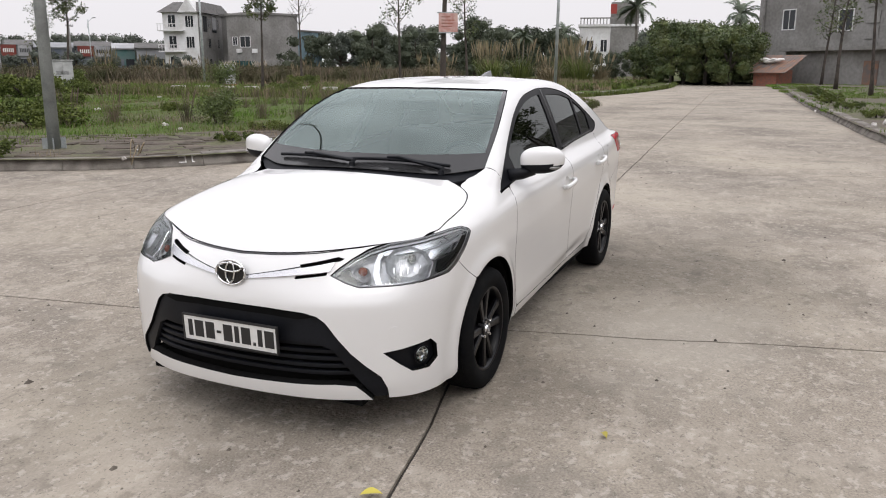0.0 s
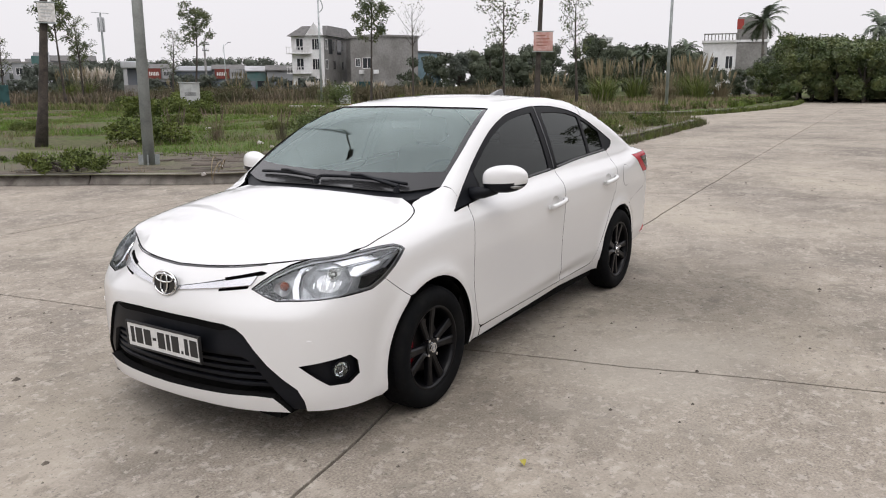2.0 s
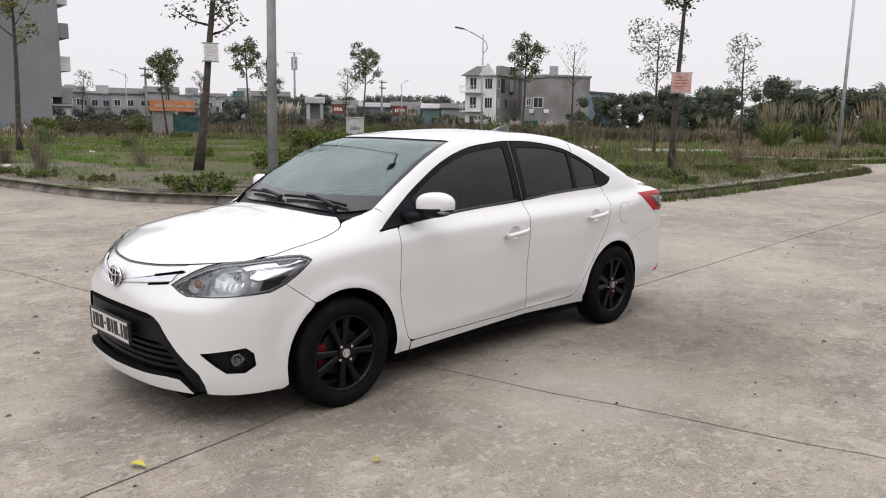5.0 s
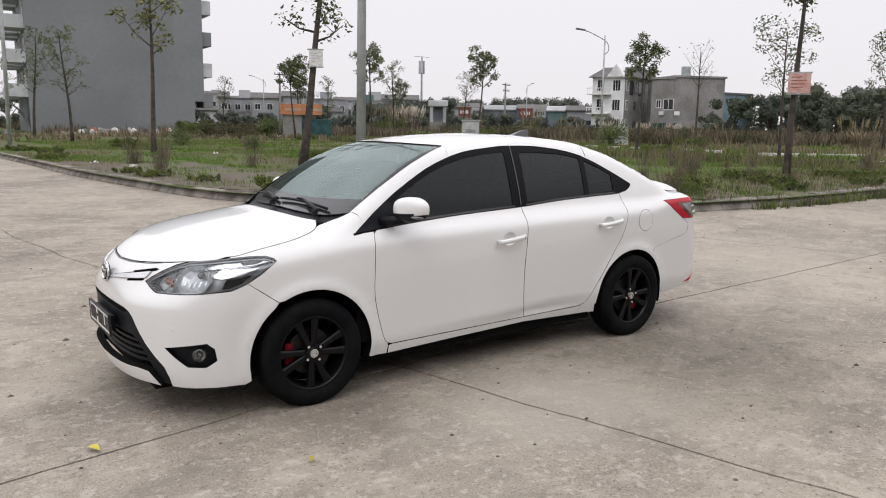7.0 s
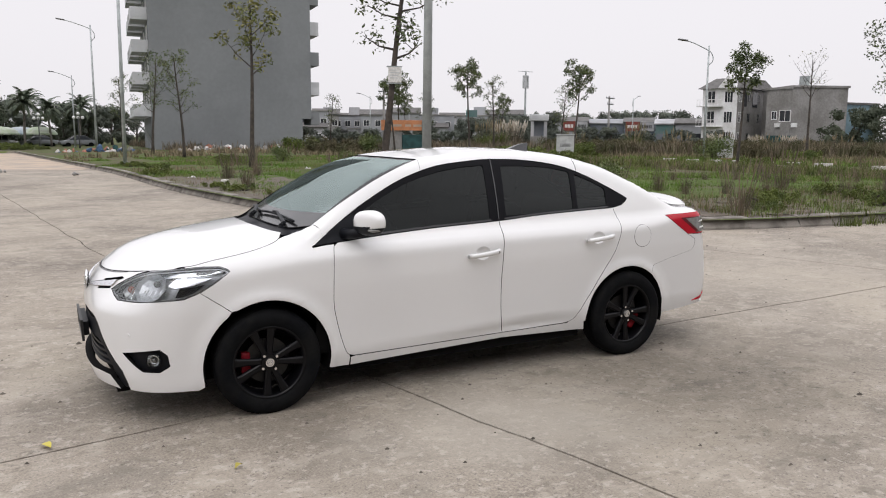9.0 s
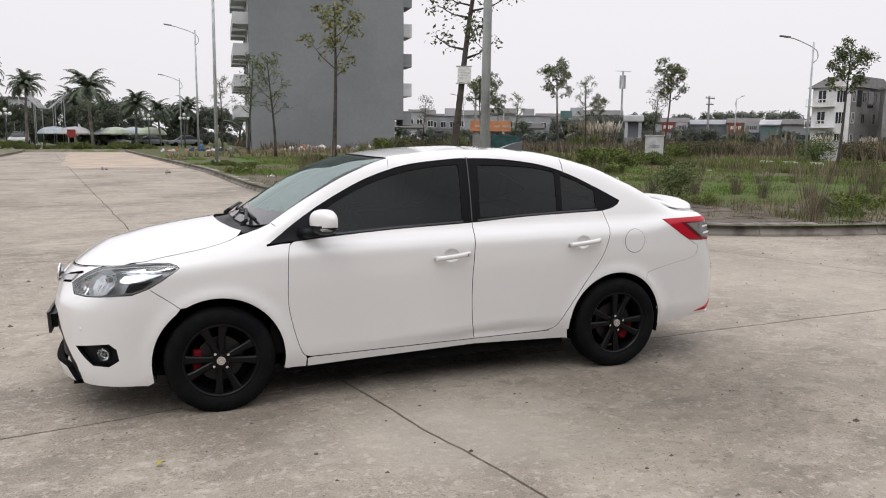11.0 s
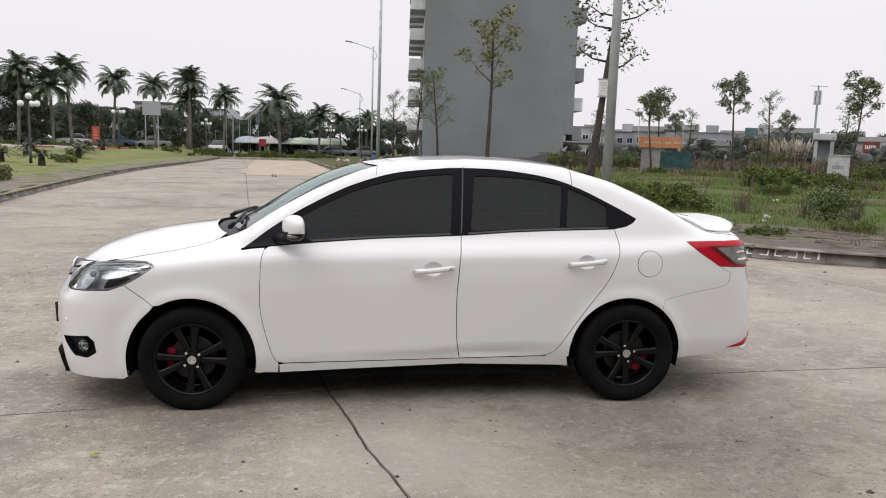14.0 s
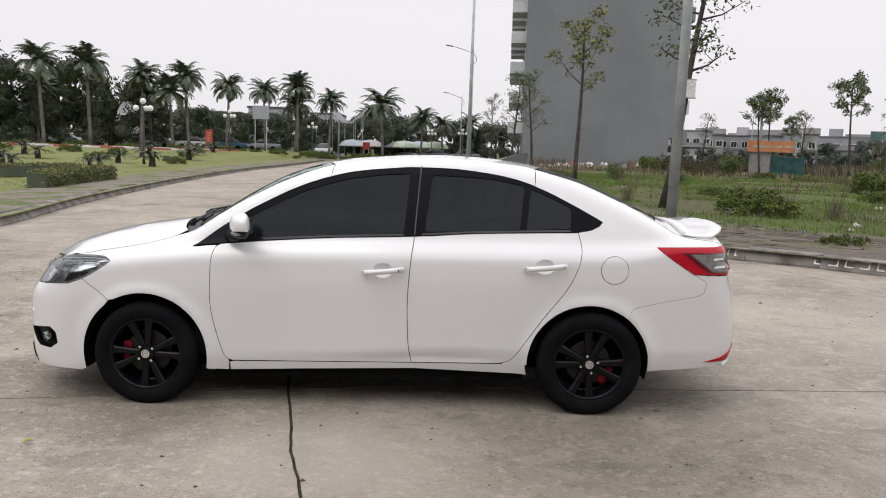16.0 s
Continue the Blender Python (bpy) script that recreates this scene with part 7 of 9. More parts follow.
def far_tree(seed, w, h, material=None, count=6000, leaf=0.30, low=0.02):
    """A broad tree far off: trunk, a few limbs and a crown of many clumps with gaps."""
    rng = random.Random(seed)
    t = empty("tree", "broad dark leafy tree behind the plots", "tree", "far trees")
    balls = []
    for _ in range(34):
        a, q = rng.uniform(0, 6.3), rng.random() ** 0.5
        z = h * rng.uniform(low + 0.08, 0.9)
        reach = w * 0.5 * (1 - 0.55 * abs(z / h - 0.5) * 2 * 0.6)
        balls.append((reach * q * math.cos(a), reach * q * math.sin(a), z, h * rng.uniform(0.08, 0.16)))
    pieces_core = []
    pieces = [tube([(0, 0, -0.2), (0.1, 0, h * 0.3), (0.1, 0.1, h * 0.6)], [h * 0.035, h * 0.028, h * 0.015], 7)]
    for x, y, z, r in balls[:7]:
        pieces.append(tube([(0.05, 0, h * 0.25), (x * 0.5, y * 0.5, z * 0.75), (x, y, z)], [h * 0.016, h * 0.01, h * 0.004], 5))
    for x, y, z, r in balls[:24]:
        pieces_core.append(lump(rng, (x * 0.85, y * 0.85, z * 0.96), r * 0.85))
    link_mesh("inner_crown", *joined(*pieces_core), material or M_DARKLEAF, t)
    link_mesh("trunk", *joined(*pieces), M_BARK, t)
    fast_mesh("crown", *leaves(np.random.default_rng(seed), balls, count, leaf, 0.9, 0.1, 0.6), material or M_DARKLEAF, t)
    return t


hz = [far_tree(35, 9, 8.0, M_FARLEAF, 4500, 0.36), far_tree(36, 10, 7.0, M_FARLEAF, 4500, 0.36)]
ft = [far_tree(31, 8, 7.5), far_tree(32, 9, 6.0), far_tree(33, 6, 8.0), far_tree(34, 6.5, 4.6, M_LEAF, 6500, 0.19, 0.0)]
put(ft[0], 99.18, 54.83), put(ft[1], 94.86, 63.28), put(ft[2], 93.93, 36.56), put(ft[3], 61.08, 4.19)
spots = [
    (0, 104.28, 50.07, 0.97), (1, 108.88, 45.24, 0.87), (0, 113.39, 41.38, 0.99), (2, 101.59, 32.66, 0.85), (1, 98.8, 28.76, 1.05), (0, 95.92, 25.83, 0.81), (2, 90.03, 21.43, 0.39), (1, 86.15, 17.99, 0.5), (0, 80.13, 15.06, 0.4), (2, 76.26, 11.6, 0.55), (1, 72.25, 9.63, 0.63), (3, 63.71, 2.3, 0.86), (3, 59.95, 6.67, 0.78), (3, 65.72, 5.45, 1.01), (3, 68.15, 8.68, 0.73), (3, 64.11, 9.23, 0.66), (1, 75.58, 4.47, 0.84), (0, 120.35, 57.79, 1.0), (1, 117.78, 63.53, 0.9), (0, 121.49, 69.27, 0.8), (3, 62.5, 6.0, 0.95), (3, 66.5, 3.2, 1.08), (3, 64.8, 7.2, 1.12), (3, 60.6, 2.3, 0.88), (3, 67.0, 6.6, 1.12),
]
garden_spots = [
    (0, -43.26, 81.03, 1.25), (2, -39.33, 84.89, 1.15), (0, -48.11, 77.09, 1.2), (1, -35.32, 88.79, 0.95), (1, -30.18, 91.72, 0.85), (1, -24.91, 94.7, 0.85), (1, -19.54, 97.69, 0.8), (0, -12.97, 103.12, 0.7), (1, -6.27, 106.28, 0.9), (1, 0.51, 110.34, 0.8), (2, -9.08, 101.39, 0.75), (0, -54.31, 73.79, 1.2),
    (1, 3.87, 120.72, 0.75), (1, -16.28, 108.31, 0.8), (1, -29.21, 100.89, 0.8),
]
for k, x, y, s in spots + garden_spots:
    again(ft[k], x, y, 73 * x, s)
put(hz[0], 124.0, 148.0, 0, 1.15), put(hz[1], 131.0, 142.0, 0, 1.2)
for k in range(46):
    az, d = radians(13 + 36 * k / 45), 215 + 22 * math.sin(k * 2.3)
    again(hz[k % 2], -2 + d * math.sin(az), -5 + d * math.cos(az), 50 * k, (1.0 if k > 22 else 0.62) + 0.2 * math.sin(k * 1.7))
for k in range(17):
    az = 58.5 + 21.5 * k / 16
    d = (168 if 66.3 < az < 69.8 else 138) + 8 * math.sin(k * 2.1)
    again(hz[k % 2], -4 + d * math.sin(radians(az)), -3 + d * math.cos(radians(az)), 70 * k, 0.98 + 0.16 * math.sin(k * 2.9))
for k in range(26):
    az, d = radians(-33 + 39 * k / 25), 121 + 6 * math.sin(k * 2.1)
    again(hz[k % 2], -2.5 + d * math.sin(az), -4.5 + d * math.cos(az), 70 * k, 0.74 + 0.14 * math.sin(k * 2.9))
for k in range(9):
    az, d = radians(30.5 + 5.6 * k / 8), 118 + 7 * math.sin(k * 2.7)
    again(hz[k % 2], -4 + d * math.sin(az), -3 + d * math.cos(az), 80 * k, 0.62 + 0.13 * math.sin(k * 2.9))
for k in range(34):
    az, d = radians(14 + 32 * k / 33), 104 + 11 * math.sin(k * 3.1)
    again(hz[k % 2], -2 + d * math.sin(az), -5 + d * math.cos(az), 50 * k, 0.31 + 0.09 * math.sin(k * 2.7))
coco = palm(23, 6.8, 0.15, 19)
coco["label"] = "coconut palm with a shaggy drooping crown"
put(coco, 93.47, 29.76, 0, 0.72)
again(coco, 80.3, 13.25, 90, 1.05)
again(coco, 99.06, 25.8, 190, 0.8)
again(coco, 84.93, 3.28, 190, 0.95)


def reed(seed, h, material, label, plumes, count=300, thin=0.008, spread=0.7, head=0.04, plume=None):
    """A clump of tall grass with feathery plumes."""
    rng = random.Random(seed)
    t = empty("reed_clump", label, "tall grass", "tall grass in the plots")
    verts, faces = [], []
    for _ in range(count):
        a, r, ln = rng.uniform(0, 6.3), rng.uniform(0, 0.45) * h * 0.6, h * rng.uniform(0.5, 0.95)
        p = Vector((r * math.cos(a), r * math.sin(a), -0.05))
        d = Vector((math.cos(a) * rng.uniform(0.1, 1) * spread, math.sin(a) * rng.uniform(0.1, 1) * spread, 1)).normalized()
        s = Vector((-math.sin(a), math.cos(a), 0)) * thin * h
        b = len(verts)
        m = p + d * ln * 0.6
        e = m + (d + Vector((d.x * 1.2, d.y * 1.2, -0.35))).normalized() * ln * 0.45
        verts += [p - s, p + s, m + s * 0.7, m - s * 0.7, e]
        faces += [(b, b + 1, b + 2, b + 3), (b + 3, b + 2, b + 4)]
    link_mesh("tuft", verts, faces, material, t)
    if plumes:
        verts, faces = [], []
        for _ in range(plumes):
            a, r = rng.uniform(0, 6.3), rng.uniform(0, 0.3) * h
            lean = Vector((math.cos(a) * 0.25, math.sin(a) * 0.25, 1))
            p = Vector((r * math.cos(a), r * math.sin(a), 0))
            top = p + lean * h * rng.uniform(0.95, 1.25)
            v, f = tube([p, p + (top - p) * 0.7, p + (top - p) * 0.82, top], [0.006, 0.006, head, 0.008], 5)
            k = len(verts)
            verts += v
            faces += [tuple(i + k for i in q) for q in f]
        link_mesh("seed_head", verts, faces, plume or (M_STALK if material is M_STALK else M_DRY), t)
    return t


reeds = [reed(41, 2.4, M_WEED, "clump of tall green reed grass with pale plumes", 26), reed(42, 1.9, M_DRY, "clump of tall dry brown grass", 14), reed(43, 1.0, M_STALK, "thin brown dead weed stalks", 14, 130, 0.004, 0.28, 0.014)]
put(reeds[0], 46.47, 16.76), put(reeds[1], 50.91, 13.83), put(reeds[2], 8.48, 4.65, 0, 0.85)
reed_spots = ((0, 52.54, 19.18, 1.1), (0, 58.86, 18.68, 1.2), (0, 61.3, 14.75, 1.2), (0, 64.36, 15.71, 1.3), (1, 55.97, 15.76, 1.1), (1, 58.42, 11.9, 1.1), (0, 57.26, 13.1, 1.0), (0, 67.37, 17.16, 1.3), (1, 48.19, 21.11, 1.0), (1, 54.13, 24.96, 1.1), (0, 62.67, 23.04, 1.2))
far_reed_spots = ((0, 41.16, 69.38, 1.1), (0, 44.06, 71.23, 1.2), (1, 56.36, 62.82, 1.1), (1, 60.12, 60.7, 1.2), (0, 58.3, 64.72, 1.1), (1, 45.81, 59.29, 1.0), (1, 64.22, 56.98, 1.1), (1, 50.37, 49.23, 0.9), (1, 56.7, 45.7, 0.9), (1, 63.19, 42.12, 0.9), (1, 48.95, 38.09, 0.8),
                   (1, 61.7, 34.56, 0.8), (1, 69.73, 38.43, 0.9), (1, 74.39, 32.69, 0.9), (1, 45.27, 31.5, 0.7), (2, 14.71, 8.93, 1.0), (2, 4.32, 22.14, 0.9), (2, 2.97, 20.39, 1.0), (2, 2.59, 16.17, 0.9), (2, 5.48, 17.2, 0.8), (2, 19.73, 6.67, 0.9))
for k, x, y, s in reed_spots + far_reed_spots:
    again(reeds[k], x, y, 41 * x, s)
for k in range(26):
    x, y = 7.5 + 17 * ((k * 0.618) % 1), 5.4 + 9 * ((k * 0.755) % 1)
    if y > 5.2 + 0.1 * (x - 8) and not (x < 9.5 and y < 6.5):
        again(reeds[2], x, y, 77 * k, 0.35 + 0.45 * ((k * 0.37) % 1))
for x, y, s, k in ((12.6, 13.82, 0.5, 1), (13.91, 19.54, 0.7, 1), (17.55, 25.82, 1.5, 1), (21.41, 27.64, 1.15, 1), (23.9, 36.3, 1.35, 1), (30.67, 39.13, 1.7, 1), (20.69, 45.65, 0.8, 1), (17.58, 60.18, 2.0, 1), (33.52, 29.34, 1.5, 0), (36.39, 25.25, 1.2, 1),
                   (5.81, 33.06, 0.8, 1), (8.61, 34.5, 0.9, 0), (25.43, 18.96, 0.9, 1), (9.17, 20.96, 0.55, 1), (62.82, -5.35, 1.3, 1), (65.38, -3.62, 1.4, 0), (21.55, 54.46, 1.6, 0), (10.57, 29.95, 0.7, 0)):
    again(bush2 if k else bush, x, y, 67 * x, s)
for x, y, s in ((2.55, 12.71, 0.6), (1.95, 14.6, 0.7), (3.65, 11.57, 0.55), (1.77, 16.29, 0.6), (6.55, 7.0, 0.6), (9.62, 4.96, 0.6), (10.77, 6.0, 0.8), (12.62, 4.74, 0.75), (13.66, 5.79, 0.9), (15.8, 4.83, 0.7), (17.91, 5.95, 0.95),
                (19.6, 4.84, 0.8), (21.63, 5.57, 1.0), (11.73, 6.65, 0.9), (14.45, 7.23, 1.0), (17.76, 6.63, 0.9), (8.7, 7.67, 0.7), (33.58, 8.54, 1.1), (36.76, 8.13, 1.2), (40.99, 7.7, 1.3), (45.2, 7.45, 1.3), (49.41, 7.31, 1.4), (53.58, 7.56, 1.4), (13.53, -4.7, 0.7), (18.21, -4.16, 0.8), (22.89, -3.82, 0.8),
                (27.04, -3.48, 0.9), (31.18, -3.45, 0.9), (36.36, -3.23, 1.0), (41.53, -2.9, 1.0), (1.18, 24.15, 0.9), (1.96, 28.52, 1.0), (1.34, 32.09, 0.9)):
    again(weed, x, y, 29 * x + 11 * y, s, 0.155)


pampas = put(reed(44, 2.3, M_STALK, "clump of pampas grass with long pale plumes", 46, 260, 0.008, 0.6, 0.085, M_PLUME), 48.6, 75.3, 0, 1.3)
for x, y, k in ((47.6, 76.0, 1.25), (66.0, 60.0, 0.75), (69.5, 57.5, 0.7), (72.0, 55.0, 0.7)):
    again(pampas, x, y, 67 * x, k)
scrub = clump("scrub", "tangled brown scrub bush in the waste ground", "bush", 9, bush_balls(rb, 1.7, 1.0, 24), 4200, 0.075, M_SCRUB, "scrub on the waste ground", stems=2)
put(scrub, 41.0, 47.5, 0, 1.4)
rs = random.Random(77)
for k in range(80):
    a, d = radians(rs.uniform(17, 60)), rs.uniform(52, 96)
    x, y = d * math.sin(a), d * math.cos(a)
    if math.hypot(x - 31, y - 66) > 7 and not 23 < x < 30.8:
        again(scrub, x, y, 360 * rs.random(), rs.uniform(0.8, 1.5))


def grass(name, label, seed, poly, density, height_range, material, keep=None, broad=0.012, base=0.125):
    """Blades of grass over a plot: too many to count, one mesh."""
    rng = np.random.default_rng(seed)
    xs, ys = [p[0] for p in poly], [p[1] for p in poly]
    n = int((max(xs) - min(xs)) * (max(ys) - min(ys)) * density)
    x, y = rng.uniform(min(xs), max(xs), n), rng.uniform(min(ys), max(ys), n)
    ok = np.array([inside(poly, a, b) and (keep is None or keep(a, b)) for a, b in zip(x, y)])
    x, y = x[ok], y[ok]
    blades = 6
    n = len(x)
    bx, by = np.repeat(x, blades) + rng.normal(0, 0.05, n * blades), np.repeat(y, blades) + rng.normal(0, 0.05, n * blades)
    far = np.clip(np.hypot(bx, by) / 18, 1.0, 3.0)
    h = rng.uniform(*height_range, n * blades) * (0.7 + 0.5 * np.repeat(rng.random(n), blades))
    a = rng.uniform(0, 6.28, n * blades)
    z = 0.105 * np.tanh(0.0915 * bx) + base
    w = broad * far
    lean = rng.uniform(0.1, 0.7, n * blades) * h
    v = np.stack([np.stack([bx - np.sin(a) * w, by + np.cos(a) * w, z], 1), np.stack([bx + np.sin(a) * w, by - np.cos(a) * w, z], 1), np.stack([bx + np.cos(a) * lean, by + np.sin(a) * lean, z + h], 1)], 1).reshape(-1, 3)
    ob = fast_mesh(name, v, np.arange(len(v)).reshape(-1, 3), material)
    return tagged(ob, label, "grass", kind="stuff")


def patchy(scale, level, seed):
    return lambda a, b: noise.noise((a * scale, b * scale, seed)) > level


NE_POLY = [tuple(p) for p in KERB_LINES["field_north_east"] if p.y < 46] + [(24, 46), (-2, 46)]
NE_LINE = np.array([tuple(p) for p in KERB_LINES["field_north_east"]])


def behind(x, y):
    """How far a place lies behind the kerb of the near plot."""
    return float(np.sqrt(np.min((NE_LINE[:, 0] - x) ** 2 + (NE_LINE[:, 1] - y) ** 2)))


def lawn_zone(a, b):
    d = behind(a, b)
    n = noise.noise((a * 0.22, b * 0.22, 0))
    return (d > 4.0 and n > -0.25) or (0.3 < d < 4.0 and n + 0.6 * noise.noise((a * 0.9, b * 0.9, 3)) > 0.22)


def dry_zone(a, b):
    d = behind(a, b)
    return noise.noise((a * 0.3, b * 0.3, 5)) > (0.05 if d > 4 else 0.12) and d > 0.3


grass("grass", "green grass of the overgrown plot", 1, NE_POLY, 42, (0.05, 0.17), M_GRASS, lawn_zone, 0.009)
grass("dry_grass", "dry brown grass among the weeds", 2, NE_POLY, 15, (0.05, 0.22), M_DRY, dry_zone, 0.007)
TIP = [(8.2, 2.5), (30, 2.5), (30, 12.5), (8.2, 9.5)]


def tip_zone(a, b):
    return inside(NE_POLY, a, b) and 0.15 < behind(a, b) < 4.2 and noise.noise((a * 0.8, b * 0.8, 4)) > -0.35


def edge_zone(a, b):
    return inside(NE_POLY, a, b) and 0.2 < behind(a, b) < 3.0


grass("weeds", "rough green weeds over the tip of the plot", 11, TIP, 17, (0.08, 0.24), M_WEED, tip_zone, 0.010)
grass("dry_grass", "rough brown weeds over the tip of the plot", 12, TIP, 15, (0.10, 0.30), M_DRY, tip_zone, 0.006)
EDGE = [(19, 10), (34, 10), (34, 46), (19, 46)]
grass("weeds", "tall weeds along the side street", 13, EDGE, 20, (0.25, 0.50), M_WEED, edge_zone, 0.010)
grass("dry_grass", "tall dry grass along the side street", 14, EDGE, 14, (0.25, 0.55), M_DRY, edge_zone, 0.006)
E_POLY = [(30.8, 45), (30.9, 9.5), (34, 7.6), (42, 6.8), (56, 7.6), (64, 8.2), (64, 45)]
grass("grass", "green and brown grass of the far plot", 3, E_POLY, 12, (0.10, 0.35), M_GRASS, patchy(0.15, -0.1, 2), 0.014)
grass("dry_grass", "dry brown grass of the far plot", 4, E_POLY, 10, (0.12, 0.5), M_DRY, patchy(0.15, -0.05, 7), 0.014)
grass("dry_grass", "dry brown scrub across the fields", 8, [(24.5, 46), (24.5, 100), (5, 62), (0, 50), (-2, 46)], 3, (0.1, 0.5), M_DRY, patchy(0.15, 0.0, 9), 0.02)
BELT = [(31.5, 44), (31.5, 108), (100, 108), (108, 50), (66, 26), (44, 24)]
grass("dry_scrub", "belt of tall dry brown weeds across the fields", 21, BELT, 1.6, (0.5, 1.25), M_STALK, patchy(0.09, -0.25, 11), 0.02)
grass("tall_weeds", "belt of tall dull green weeds across the fields", 22, BELT, 0.9, (0.4, 1.1), M_SCRUB, patchy(0.09, -0.1, 15), 0.025)
grass("dry_scrub", "tall dry brown weeds behind the plot", 23, [(8, 66), (23, 52), (23, 112), (8, 112)], 1.6, (0.4, 1.1), M_STALK, patchy(0.12, -0.2, 11), 0.02)


def kerb_fringe(line, out):
    """The strip of ground just before a kerb."""
    edge = []
    for i, p in enumerate(line):
        d = (line[min(i + 1, len(line) - 1)] - line[max(i - 1, 0)]).normalized()
        edge.append((p.x + d.y * out, p.y - d.x * out))
    return [(p.x, p.y) for p in line] + edge[::-1]


TIP_LINE = [p for p in KERB_LINES["field_north_east"] if p.x > 8.6 and p.y < 9]
EAST_LINE = [p for p in KERB_LINES["field_east"] if p.x < 60 and p.y < 30]
grass("weeds", "weeds rooted in the gutter before the kerb", 31, kerb_fringe(TIP_LINE, 0.22), 110, (0.08, 0.26), M_WEED, patchy(0.9, -0.3, 2), 0.008, 0.0)
grass("dry_grass", "dry weeds rooted in the gutter before the kerb", 32, kerb_fringe(TIP_LINE, 0.28), 90, (0.08, 0.28), M_SCRUB, patchy(0.9, -0.2, 6), 0.006, 0.0)
grass("weeds", "weeds rooted before the kerb of the side street", 33, kerb_fringe(EAST_LINE, 0.30), 80, (0.15, 0.32), M_WEED, patchy(0.5, -0.35, 2), 0.008, 0.0)
grass("grass", "tufts of grass on the weedy verge", 5, [(10, -5), (12, -3.9), (19, -3.2), (28, -2.5), (60, -0.2), (60, -9), (10, -9)], 24, (0.04, 0.14), M_GRASS, patchy(0.3, -0.02, 3), 0.010)
grass("grass", "grass of the garden lawn and its verge", 6, [(-9.2, 9), (-9.8, 13), (-11, 18), (-12.6, 26), (-14.2, 38), (-32, 40), (-30, 12)], 12, (0.02, 0.07), M_GRASS, None, 0.012)


# ---- kerbs ----
def kerb_mesh():
    prof = [(0.0, -0.06), (0.0, 0.03), (0.015, 0.05), (0.095, 0.172), (0.115, 0.182), (0.28, 0.186), (0.30, 0.176), (0.30, -0.06)]
    verts, n = [], len(prof)
    for x, inset in ((0.0, 0.008), (0.010, 0.0), (0.985, 0.0), (0.995, 0.008)):
        verts += [(x, y + inset * (1 if y < 0.12 else -1), z - inset * (1 if z > 0 else 0)) for y, z in prof]
    faces = [(k * n + i, k * n + (i + 1) % n, (k + 1) * n + (i + 1) % n, (k + 1) * n + i) for k in range(3) for i in range(n)]
    faces = [tuple(reversed(f)) for f in faces] + [tuple(range(n)), tuple(reversed(range(3 * n, 4 * n)))]
    me = bpy.data.meshes.new("kerb_stone")
    me.from_pydata(verts, [], faces)
    me.materials.append(M_KERB)
    return me


def kerb_row(name, line, label, first=-1e9, last=1e9):
    ke = empty(name, label, "kerb", kind="structure")
    me = kerb_mesh()
    rng = random.Random(len(line))
    dist, pos, marks = 0.0, 0.0, []
    for a, b in zip(line, line[1:]):
        seg = (b - a).length
        while pos <= dist + seg:
            marks.append(a.lerp(b, (pos - dist) / seg))
            pos += 1.0
        dist += seg
    for a, b in zip(marks, marks[1:]):
        d = b - a
        ob = bpy.data.objects.new("kerb_stone", me)
        scene.collection.objects.link(ob)
        ob.parent = ke
        ob.matrix_basis = pose(a.x, a.y, height(a.x) + rng.uniform(-0.018, 0.006), rng.uniform(-2, 2), math.degrees(math.atan2(height(a.x) - height(b.x), 1.0)), math.degrees(math.atan2(d.y, d.x)) + rng.uniform(-0.8, 0.8)) @ Matrix.Diagonal((d.length, 1, 1, 1))
    return ke, marks


kerb_ne, ne_marks = kerb_row("kerb_north_east", KERB_LINES["field_north_east"], "low weathered concrete kerb round the overgrown plot")
kerb_row("kerb_east", KERB_LINES["field_east"], "low weathered concrete kerb of the side street")
kerb_row("kerb_south_east", KERB_LINES["field_south_east"], "low weathered concrete kerb with weeds")
kerb_row("kerb_north_west", KERB_LINES["garden_north_west"], "low pale concrete kerb of the public garden")


def kerb_writing():
    """A painted number on the kerb, as plain white strokes."""
    line = spline([(4.45, 6.31, 0), (5.4, 5.56, 0), (6.2, 4.86, 0), (7.0, 4.40, 0)], 0.005)
    along = 0.0
    at = [0.0]
    for a, b in zip(line, line[1:]):
        along += (b - a).length
        at.append(along)
    pos = 0.0
    for k, w in enumerate((0.11, 0.11, 0.04, 0.12, 0.12, 0.11, 0.11, 0.11, 0.12, 0.11, 0.12, 0.10, 0.06)):
        i = min(range(len(at)), key=lambda q: abs(at[q] - pos))
        j = min(i + 8, len(line) - 1)
        d = line[j] - line[i] if j > i else line[i] - line[i - 8]
        m = pose(line[i].x, line[i].y, height(line[i].x), 0, 0, math.degrees(math.atan2(d.y, d.x))) @ Matrix.Translation((0, 0.019, 0.056)) @ pose(0, 0, 0, 56.5, 0, 0)
        bm = bmesh.new()
        h = 0.12 if w > 0.05 else 0.025
        if w > 0.09:
            for lo, hi in (((0, 0, 0.002), (w, 0.018, 0.006)), ((0, h - 0.018, 0.002), (w, h, 0.006)), ((0 if k % 2 else w - 0.02, 0.018, 0.002), (0.02 if k % 2 else w, h - 0.018, 0.006))):
                add_box(bm, lo, hi, m=m)
        else:
            add_box(bm, (0, 0, 0.002), (w * 0.5, h, 0.006), m=m)
        part("painted_mark", bm, M_WHITEPAINT, kerb_ne, "white painted stroke")
        pos += w + 0.08


kerb_writing()


